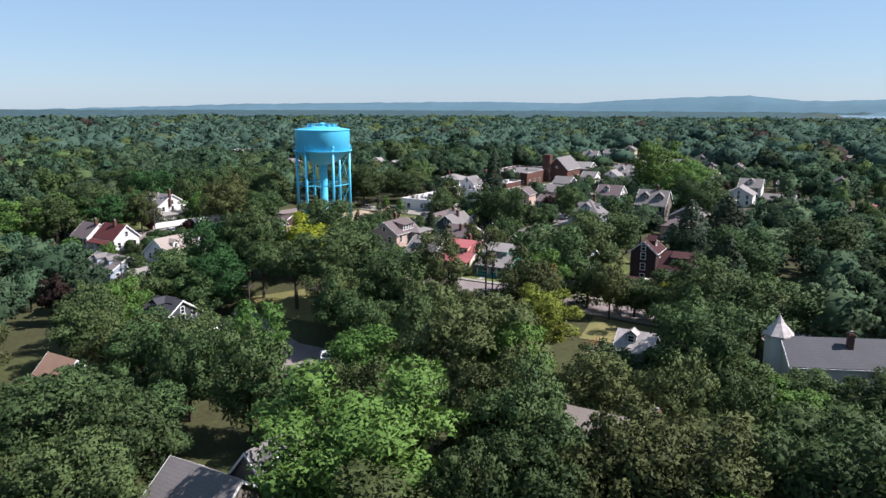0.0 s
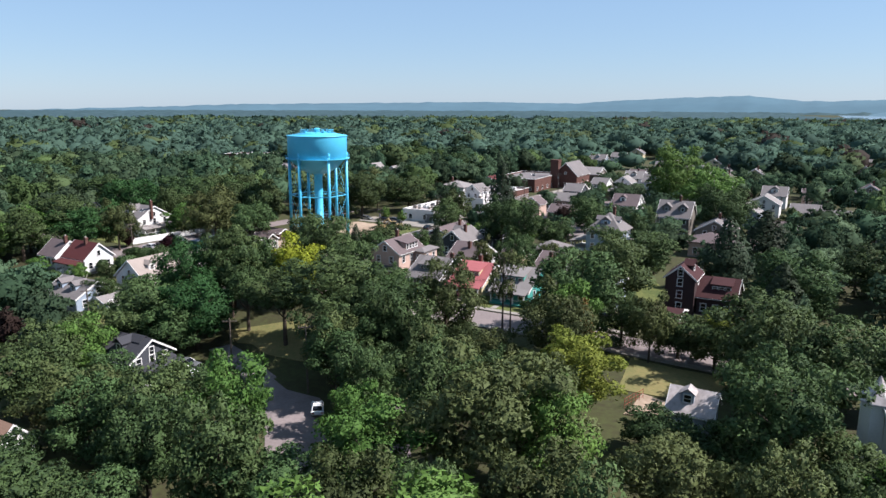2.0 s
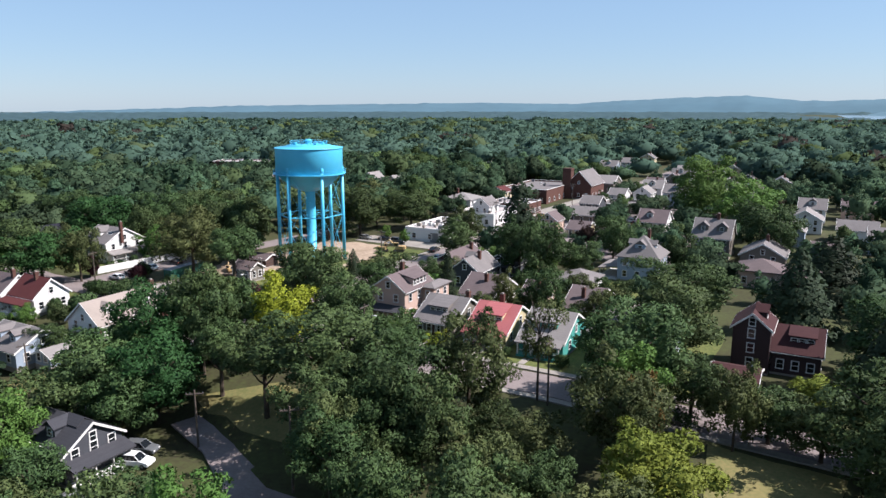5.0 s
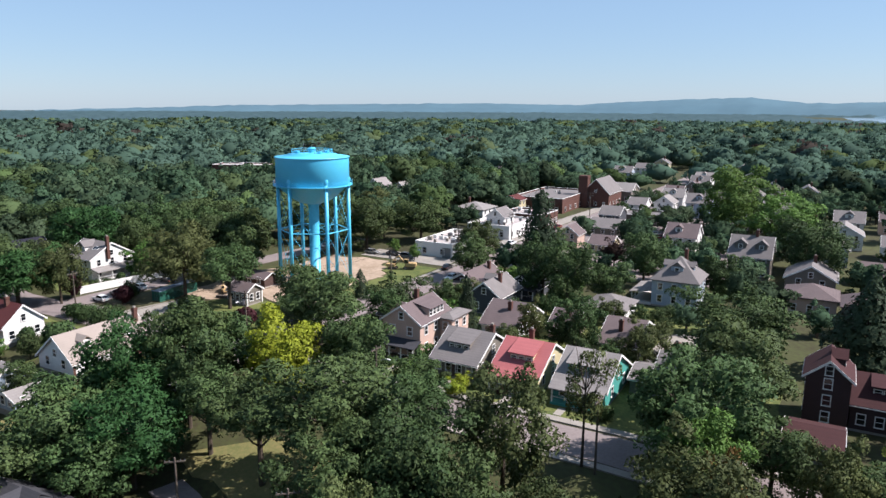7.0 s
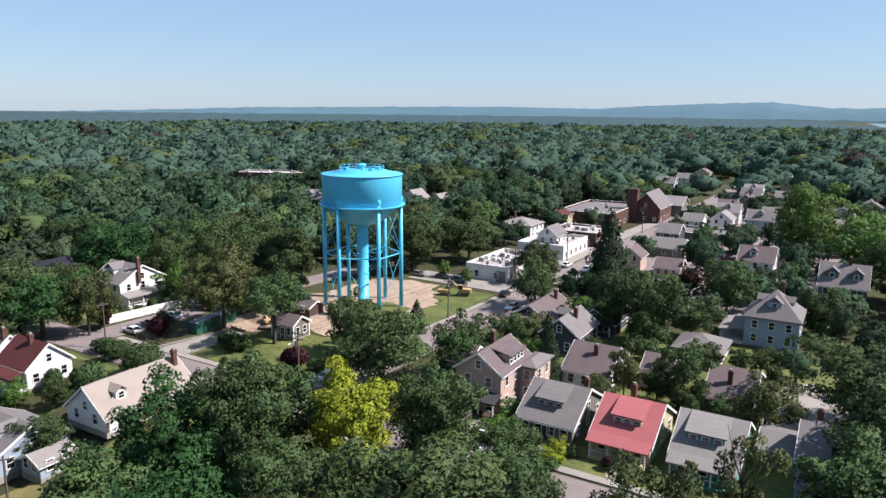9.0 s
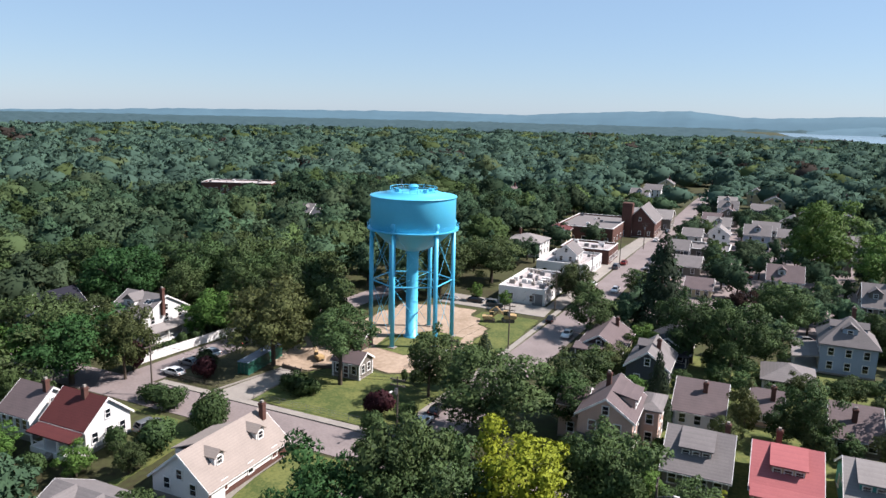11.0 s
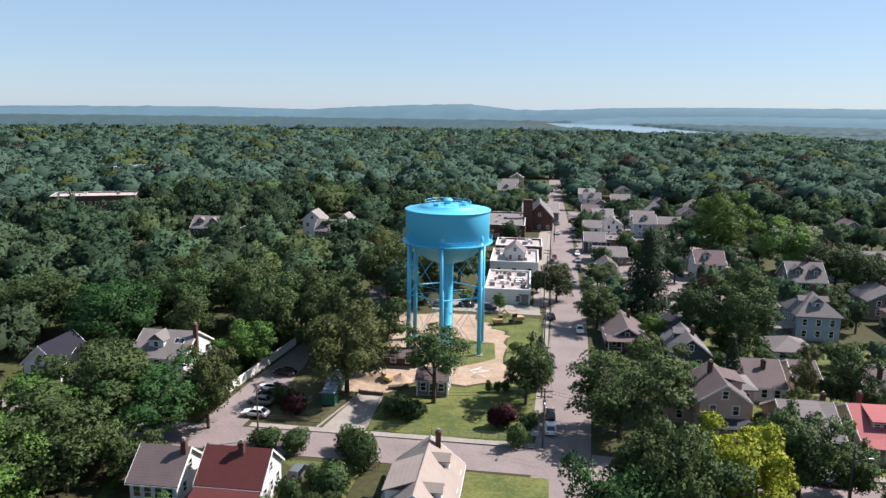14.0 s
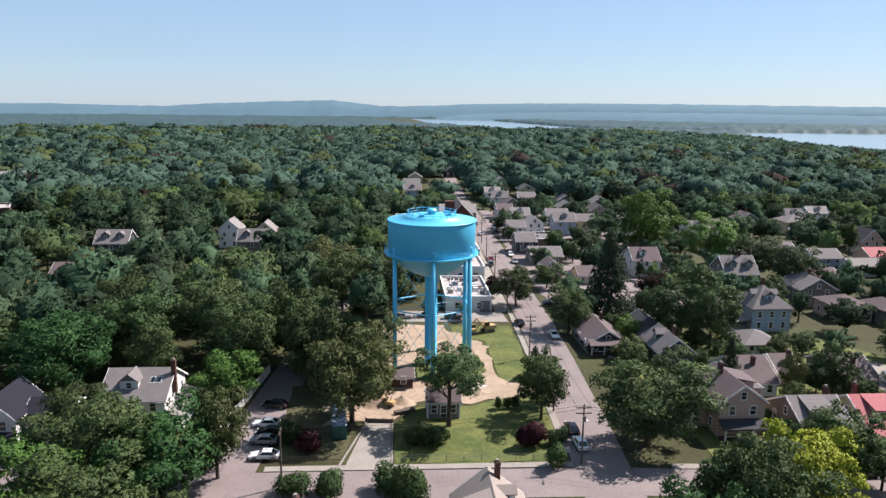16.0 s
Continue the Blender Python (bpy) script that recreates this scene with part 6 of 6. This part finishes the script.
plant("oak", [(-97.7, 130.6, 14.6, 5.1), (-75.6, 167.6, 11.0, 3.9), (-78.1, 224.6, 14.6, 5.7), (-109.9, 156.8, 11.0, 4.1), (-165.6, 174.3, 15.9, 6.1), (-200.4, 134.8, 17.1, 7.7), (-60.4, 220.5, 11.0, 4.0), (-79.3, 167.1, 7.0, 3.0), (-149.9, 109.4, 7.0, 3.5), (-47.7, 148.3, 17.1, 8.1), (-41.0, 131.0, 10.0, 5.0), (-53.4, 136.9, 12.2, 3.7), (-87.8, 195.1, 15.9, 5.9), (-42.3, 260.0, 15.9, 8.4), (-115.3, 114.1, 17.1, 5.1), (-51.4, 173.8, 15.0, 10.1)])
plant("oak", [(-121.7, 97.8, 14.6, 7.8), (-68.3, 105.9, 15.9, 5.4), (-53.7, 88.8, 14.6, 4.9), (-83.8, 69.8, 14.6, 6.0), (-15.5, 156.4, 15.9, 8.0), (-16.2, 116.7, 14.6, 5.9), (-12.8, 93.4, 15.9, 6.2), (-64.5, 62.5, 17.1, 5.3), (-76.9, 63.0, 14.6, 5.1), (-78.1, 44.7, 14.6, 8.6), (-66.0, 44.8, 13.4, 5.7), (-61.1, 35.0, 13.4, 5.8), (-26.7, 58.5, 13.4, 3.2), (2.9, 63.0, 15.9, 7.4)])
plant("oak", [(-18.8, 48.4, 13.4, 4.0), (-23.7, 45.6, 13.4, 3.5), (-37.2, 60.6, 13.4, 3.5), (-8.0, 116.1, 14.6, 6.8), (1.0, 175.6, 15.9, 12.9), (-19.1, 126.3, 14.6, 7.4)])
plant("olive", [(-25.0, 127.0, 8.5, 4.6), (-167.8, 159.4, 18.5, 7.6), (-186.3, 141.0, 15.0, 4.4), (-40.0, 78.0, 17.0, 7.4), (-180.7, 256.6, 15.0, 8.7), (-126.7, 231.6, 12.2, 5.4), (-63.2, 164.4, 9.8, 3.8), (-84.4, 166.3, 9.8, 2.4), (-68.1, 117.9, 17.1, 4.9), (-34.8, 125.1, 12.2, 2.9), (-42.5, 85.5, 13.4, 4.4), (-46.2, 114.3, 14.6, 5.6), (-57.2, 98.4, 13.4, 4.5)])
plant("olive", [(-13.3, 76.2, 13.4, 4.1), (-6.9, 59.1, 14.6, 6.5), (-15.1, 54.8, 13.4, 4.8)])
plant("bush", [(-157.2, 150.4, 3.4, 2.3), (-152.8, 151.2, 3.0, 2.0), (-141.5, 163.5, 2.6, 1.0), (-139.9, 163.7, 2.4, 1.0), (-138.4, 163.9, 2.7, 1.0), (-134.0, 149.6, 3.0, 2.2), (-191.6, 153.0, 2.6, 1.7), (-191.4, 156.5, 2.2, 1.8), (-191.6, 160.0, 3.0, 1.8), (-191.3, 164.0, 2.4, 1.7), (-191.0, 168.0, 3.4, 2.0), (-190.6, 172.0, 3.0, 1.9), (-166.0, 121.0, 4.0, 2.4), (-163.5, 126.0, 3.2, 2.2), (-172.5, 113.0, 4.0, 2.2), (-90.0, 143.5, 2.2, 1.5), (-84.6, 143.6, 1.6, 1.0), (-73.5, 143.0, 2.0, 1.3), (-95.3, 155.5, 3.0, 1.5), (-67.5, 200.0, 2.2, 4.0), (-61.0, 200.5, 2.2, 3.6), (-74.5, 163.0, 5.5, 2.6), (-63.5, 142.5, 2.4, 1.8), (-157.8, 131.1, 6.0, 3.3)])
plant("bush", [(-160.7, 123.5, 5.0, 3.9), (-154.7, 149.8, 4.0, 2.8), (-135.8, 141.8, 4.0, 2.3), (-177.4, 151.6, 4.0, 2.6), (-174.7, 136.2, 3.0, 3.3), (-158.8, 132.4, 6.0, 3.3), (-154.6, 149.4, 3.5, 2.4), (-161.3, 135.5, 4.0, 3.7), (-169.3, 135.3, 4.0, 3.3), (-91.5, 141.6, 3.0, 1.6), (-90.4, 196.6, 4.0, 3.7), (-57.0, 221.1, 5.0, 6.7), (-63.8, 198.0, 2.6, 7.0)])
plant("bright", [(-193.4, 166.0, 5.5, 2.6), (-166.5, 115.0, 5.0, 2.8), (-180.0, 113.5, 6.0, 3.0), (-204.0, 113.0, 15.0, 8.0), (-66.2, 298.0, 26.0, 11.0), (-50.0, 281.0, 19.0, 10.5), (-47.5, 123.5, 12.5, 4.2), (-36.0, 47.5, 16.0, 9.0), (-96.0, 149.0, 4.0, 2.4), (-105.0, 201.5, 6.0, 3.9), (-151.3, 223.2, 5.0, 2.1), (-141.9, 219.0, 5.0, 2.1), (-190.5, 169.0, 9.8, 5.4), (-204.7, 126.7, 13.4, 6.7), (-94.9, 141.9, 4.0, 2.8), (-76.5, 76.4, 14.6, 4.9), (-34.0, 79.3, 13.4, 4.6), (-61.3, 82.4, 11.0, 3.7)])
plant("bright", [(-116.0, 82.0, 12.2, 4.3), (-1.7, 87.1, 7.5, 6.5)])
plant("olive", [(-75.8, 99.0, 15.0, 4.8)])
plant("olive", [(-98.0, 69.0, 12.0, 5.5), (-25.5, 57.0, 13.0, 4.6), (-13.0, 55.5, 14.5, 5.2), (-30.0, 66.0, 14.0, 5.0)])
plant("oak", [(-23.0, 57.0, 16.0, 5.2), (-93.0, 56.5, 8.0, 3.6), (-90.0, 133.0, 9.0, 3.6), (-84.0, 127.0, 9.0, 4.0), (-99.5, 132.0, 13.0, 5.0), (0.0, 92.5, 8.5, 4.2), (8.0, 93.5, 9.0, 4.6), (-6.5, 92.0, 8.5, 4.2), (14.5, 98.0, 11.0, 5.0), (-109.0, 70.0, 13.0, 6.0), (-117.0, 77.0, 13.0, 6.2), (-90.0, 54.0, 7.5, 4.2), (-94.5, 50.5, 7.5, 4.2), (-19.5, 54.0, 14.0, 4.8), (-106.0, 79.0, 9.0, 4.0), (-120.0, 88.0, 12.0, 6.0), (-124.5, 104.0, 14.0, 6.0), (-73.0, 104.5, 16.0, 5.6), (-79.0, 107.5, 16.0, 5.0), (-69.5, 96.5, 11.0, 4.0), (-65.5, 90.5, 14.0, 4.2), (-113.0, 96.5, 13.0, 5.5), (-80.5, 109.5, 14.0, 5.4), (-61.5, 112.0, 8.5, 3.4), (-63.0, 85.0, 9.5, 4.0), (-71.5, 102.5, 11.0, 4.0), (-14.0, 105.0, 13.0, 5.5), (6.0, 89.0, 6.5, 4.4), (-92.0, 67.0, 12.0, 5.5), (-27.0, 93.5, 6.5, 4.0), (-21.0, 92.0, 7.0, 4.4)])
plant("oak", [(-175.6, 173.5, 18.0, 6.2), (-178.8, 183.5, 17.0, 6.0)])
plant("high", [(-74.5, 95.3, 14.0, 4.2), (-80.0, 101.3, 16.0, 4.6), (-87.0, 110.8, 18.0, 8.6), (-97.0, 109.2, 16.0, 5.4), (-108.0, 111.0, 13.5, 4.6), (-75.5, 110.0, 16.0, 6.2), (-151.1, 156.9, 15.5, 5.6)])
plant("spruce", [(-104.4, 220.0, 24.0, 7.0), (-97.5, 165.8, 13.0, 2.8), (-131.9, 178.8, 7.0, 2.3), (-31.0, 180.6, 17.1, 7.2), (-17.7, 148.6, 14.6, 5.9), (-25.7, 206.3, 15.9, 9.7)])
plant("rust", [(-44.5, 119.0, 11.5, 2.3)])
plant("sparse", [(-62.0, 128.2, 15.0, 3.2)])
plant("yellow", [(-86.5, 143.0, 2.6, 1.6), (-107.2, 124.6, 14.5, 6.0), (-85.8, 139.3, 3.0, 2.1)])
plant("redbush", [(-79.5, 142.5, 1.8, 1.2), (-75.8, 142.8, 1.6, 1.2), (-139.2, 148.2, 3.5, 1.9), (-173.8, 147.2, 4.0, 2.8), (-132.1, 241.7, 6.0, 3.3), (-188.5, 144.9, 5.0, 2.8), (-138.5, 148.8, 4.0, 2.8)])
plant("bluegreen", [(-222.5, 173.0, 18.0, 9.5), (-192.5, 135.0, 15.0, 8.0), (-123.5, 110.5, 18.5, 6.6), (-112.6, 102.3, 15.9, 7.3)])
plant("oak", [(-118.0, 117.5, 19.0, 5.6)])
plant("yellowolive", [(-37.7, 99.1, 11.0, 5.4), (-40.5, 105.0, 11.0, 5.3), (-26.5, 142.0, 6.0, 4.0)])


# woods that fill the rest of the neighbourhood
def free(x, y, r, gap=0.62, margin=2.0):
    if any(x0 - r * 0.6 - margin < x < x1 + r * 0.6 + margin and y0 - r * 0.6 - margin < y < y1 + r * 0.6 + margin for x0, x1, y0, y1 in FOOT):
        return False
    for line, width in BANDS:
        for (ax, ay), (bx, by) in zip(line, line[1:]):
            k = max(0, min(1, ((x - ax) * (bx - ax) + (y - ay) * (by - ay)) / ((bx - ax) ** 2 + (by - ay) ** 2)))
            if math.hypot(x - ax - k * (bx - ax), y - ay - k * (by - ay)) < width / 2 + r * 0.45:
                return False
    return all((x - a) ** 2 + (y - b) ** 2 > (gap * (r + q)) ** 2 for a, b, q in STOOD)


JOINED = []


def wood(x0, x1, y0, y1, tries, hs, kinds, seed, gap=0.62, margin=2.0, joined=True):
    rnd = random.Random(seed)
    for _ in range(tries):
        x, y, h = rnd.uniform(x0, x1), rnd.uniform(y0, y1), rnd.uniform(*hs)
        r = h * rnd.uniform(0.42, 0.78)
        k = rnd.choice(kinds)
        if k == "spruce":
            r *= 0.6
        if free(x, y, r, gap, margin):
            if joined:
                JOINED.append((x, y, h, r))
                STOOD.append((x, y, r))
            else:
                stand(k, x, y, h, r)


mixed = ("small", "small", "small", "oak", "olive", "bright", "spruce")
wood(-330, -192, 186, 428, 1500, (13, 20), mixed, 31)
wood(-330, -226, 60, 190, 500, (12, 19), mixed, 32)
wood(-200, -166, 205, 420, 400, (12, 19), mixed, 33)
wood(-226, -128, 10, 108, 500, (10, 14), mixed, 34)
wood(-128, 60, 0, 62, 500, (9, 12.5), ("oak", "olive", "bright", "oak"), 35, joined=False)
wood(-60, 60, 56, 100, 200, (10, 13), ("oak", "olive", "bright", "oak"), 36, margin=3, joined=False)
wood(-60, -36, 98, 124, 40, (9, 13), ("oak", "olive", "bright"), 43, 0.6, joined=False)
wood(-132, -96, 92, 126, 60, (10, 14), ("oak", "oak", "bluegreen", "olive"), 44, 0.62, joined=False)
wood(-100, -60, 60, 100, 60, (10, 14), ("oak", "olive", "bright"), 45, 0.6, 1.5, joined=False)
wood(-20, 95, 120, 428, 900, (11, 15), mixed, 37)
wood(-112, -20, 214, 430, 1000, (7, 11), ("small", "small", "oak", "spruce", "olive"), 38, 0.68, 2.0)
wood(-167, -149, 230, 330, 120, (8, 12), mixed, 47, 0.65)
wood(-72, -20, 158, 240, 90, (6, 10), ("small", "oak", "olive"), 39, 0.9, 3)
wood(-100, -62, 106, 122, 40, (10, 13), ("oak", "oak", "olive"), 40, 0.8, joined=False)
wood(-118, -112, 212, 420, 60, (7, 10), ("small", "oak"), 46, 0.75, 0.5, joined=False)
wood(-170, -140, 312, 420, 80, (10, 14), mixed, 41)
wood(-112, -58, 160, 214, 160, (4, 8), ("oak", "olive", "bright", "oak"), 48, 0.8, 0.6, joined=False)
wood(-230, -186, 170, 208, 160, (13, 18), ("oak", "oak", "small"), 49, 0.5, 1.0, joined=False)
wood(-250, -190, 90, 140, 120, (11, 15), ("oak", "small", "bright"), 42)


# ---- far woods ----
def joined_woods(name, rows, cards, size, mat, label):
    """Crowns and boles of trees too many to count, one mesh."""
    rng = np.random.default_rng(77)
    unit = []
    for _ in range(8):
        lobes = broad_lobes(rng, 13)
        unit.append((*crown_points(rng, cards, twigs(rng, lobes, 2), 0.8, 0.6), hull(rng, lobes[:1] + [(x * 0.9, y * 0.9, z, r * 0.8, rz * 0.8) for x, y, z, r, rz in lobes[1::3]], 1.0, ICO1)[:2]))
    pts, nrm, sz, tn, ot, hvs, hos, hfs, htn, hk = [], [], [], [], [], [], [], [], [], 0
    bm = bmesh.new()
    for x, y, h, w in rows:
        c, n, o, (hv, hf) = unit[rng.integers(8)]
        t = rng.uniform(0, 6.28)
        rot = np.array([[math.cos(t), -math.sin(t), 0], [math.sin(t), math.cos(t), 0], [0, 0, 1]])
        pts.append((c @ rot.T) * (w, w, h / 2.12) + (x, y, ground_z(x, y)))
        nrm.append(n @ rot.T)
        ot.append(o @ rot.T)
        hvs.append((hv @ rot.T) * (w, w, h / 2.12) + (x, y, ground_z(x, y)))
        hos.append((hv - (0, 0, 1.0)) @ rot.T)
        hfs.append(hf + hk)
        hk += len(hv)
        sz.append(size * w * rng.uniform(0.65, 1.35, len(c)))
        one = rng.random()
        tn.append(np.full(len(c), one))
        htn.append(np.full(len(hv), one))
        tube(bm, (x, y, ground_z(x, y) - 0.2), (x, y, ground_z(x, y) + h * 0.6), 0.3, 0.15, 5)
    ob = mesh_part(name, card_mesh(name, np.concatenate(pts), np.concatenate(nrm), np.concatenate(sz), mat, rng, crisp=0.45, tone=np.concatenate(tn), out=np.concatenate(ot), inner=(np.concatenate(hvs), np.concatenate(hfs), np.concatenate(hos)), inner_tone=np.concatenate(htn)), None)
    tagged(ob, label, "woods", kind="stuff")
    tagged(part(name + "_boles", bm, "bark"), "tree trunks of the joined woods", "trunks", kind="stuff")


joined_woods("woods_near", JOINED, 1150, 0.060, "leaf_far", "dense leafy trees of the near woods")


def near_river(x, y):
    """Inside the near reach of the river."""
    bank = 505 + (960 - y) * 0.75 if y < 960 else 505 + (y - 960) * 0.213 if y < 1640 else 650 + (y - 1640) * 0.5
    return 700 < y < 2060 and bank < x < 1500


def far_woods(name, r0, r1, spacing, cards, size, hs, seed, label, mat="leaf_hazed"):
    """Trees seen only from far off: leaf sprays heaped into crowns, one mesh."""
    rng = np.random.default_rng(seed)
    pts, nrm, sz, tn, ot, hvs, hos, hfs, htn, hk = [], [], [], [], [], [], [], [], [], 0
    unit = []
    for _ in range(8):
        lobes = broad_lobes(rng, 11)
        unit.append((*crown_points(rng, cards, lobes, 0.7, 0.78), hull(rng, [(0, 0, 1.05, 0.66, 0.78)], 1.0, ICO2)[:2]))
    r = r0
    while r < r1:
        s = spacing * (0.8 + r / 900)
        for a in np.arange(-68, 46, math.degrees(s / r)):
            aa, rr = radians(a + rng.uniform(-0.4, 0.4) * math.degrees(s / r)), r + rng.uniform(-0.4, 0.4) * s
            x, y = -100 + rr * math.sin(aa), 60 + rr * math.cos(aa)
            if -330 < x < 92 and y < 425:
                continue
            if -170 < x < -60 and y < 600 and rng.random() < 0.6:
                continue
            if abs(x + 119 - (y - 500) * 0.03) < 9 and y < 720:
                continue
            if near_river(x, y):
                continue
            if 20 < x < 760 and 2020 < y and x > (2400 - y) * 0.3:
                continue
            if any(fx0 - 4 < x < fx1 + 4 and fy0 - 14 < y < fy1 + 4 for fx0, fx1, fy0, fy1 in FOOT):
                continue
            h = rng.uniform(*hs) * (1.0 + 0.35 * noise.noise((x * 0.011, y * 0.011, 2)))
            if 500 < y < 2080 and 0 < x < 900:  # low scrub towards the river bank
                h *= min(1.0, 0.35 + 0.65 * max(0.0, 505 + abs(y - 960) * 0.22 - x) / 300)
            w = max(h * rng.uniform(0.44, 0.62), s * rng.uniform(0.72, 0.95))
            c, n, o, (hv, hf) = unit[rng.integers(8)]
            t = rng.uniform(0, 6.28)
            rot = np.array([[math.cos(t), -math.sin(t), 0], [math.sin(t), math.cos(t), 0], [0, 0, 1]])
            pts.append((c @ rot.T) * (w, w, h / 2.12) + (x, y, ground_z(x, y)))
            nrm.append(n @ rot.T)
            ot.append(o @ rot.T)
            hvs.append((hv @ rot.T) * (w, w, h / 2.12) + (x, y, ground_z(x, y)))
            hos.append((hv - (0, 0, 1.0)) @ rot.T)
            hfs.append(hf + hk)
            hk += len(hv)
            sz.append(np.full(len(c), size * w) * rng.uniform(0.7, 1.3, len(c)))
            one = rng.random()
            tn.append(np.full(len(c), one))
            htn.append(np.full(len(hv), one))
        r += s
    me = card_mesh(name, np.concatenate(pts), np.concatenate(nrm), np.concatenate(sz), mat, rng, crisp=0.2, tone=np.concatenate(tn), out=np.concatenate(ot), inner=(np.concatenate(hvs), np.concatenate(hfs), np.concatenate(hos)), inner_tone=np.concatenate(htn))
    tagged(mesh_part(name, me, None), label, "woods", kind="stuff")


far_woods("woods_mid", 150, 380, 10.5, 480, 0.078, (10, 19), 51, "dense green woodland between the houses", "leaf_far")
far_woods("woods_far", 380, 800, 12.5, 260, 0.100, (11, 21), 52, "dense green woodland towards the horizon, tinted with haze")
far_woods("woods_horizon", 800, 1700, 14.0, 96, 0.15, (11, 21), 53, "unbroken haze-tinted woodland far off")


def canopy(name, r0, r1, label):
    """The closed roof of the woods, too far off for single trees."""
    bm, rows, r = bmesh.new(), [], r0
    while r < r1:
        rows.append([])
        for a in np.arange(-68, 48.01, 0.19):
            x, y = -100 + r * math.sin(radians(a)), 60 + r * math.cos(radians(a))
            wet = near_river(x, y) or (2020 < y < 4000 and (2400 - y) * 0.3 < x < (720 - (y - 2100) * 1.25 if y < 2300 else 470 - (y - 2300) * 0.095))
            z = -6 if wet else ground_z(x, y) + 9 + 7 * noise.noise((x * 0.045, y * 0.045, 0)) + 5 * noise.noise((x * 0.011, y * 0.011, 5))
            rows[-1].append(bm.verts.new((x, y, z)))
        r *= 1.016
    for a, b in zip(rows, rows[1:]):
        for i in range(len(a) - 1):
            bm.faces.new((a[i], a[i + 1], b[i + 1], b[i]))
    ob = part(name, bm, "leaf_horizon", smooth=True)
    tagged(ob, label, "woods", kind="stuff")


canopy("woods_canopy", 1650, 4250, "unbroken roof of woodland at the horizon, haze painted into its colour")
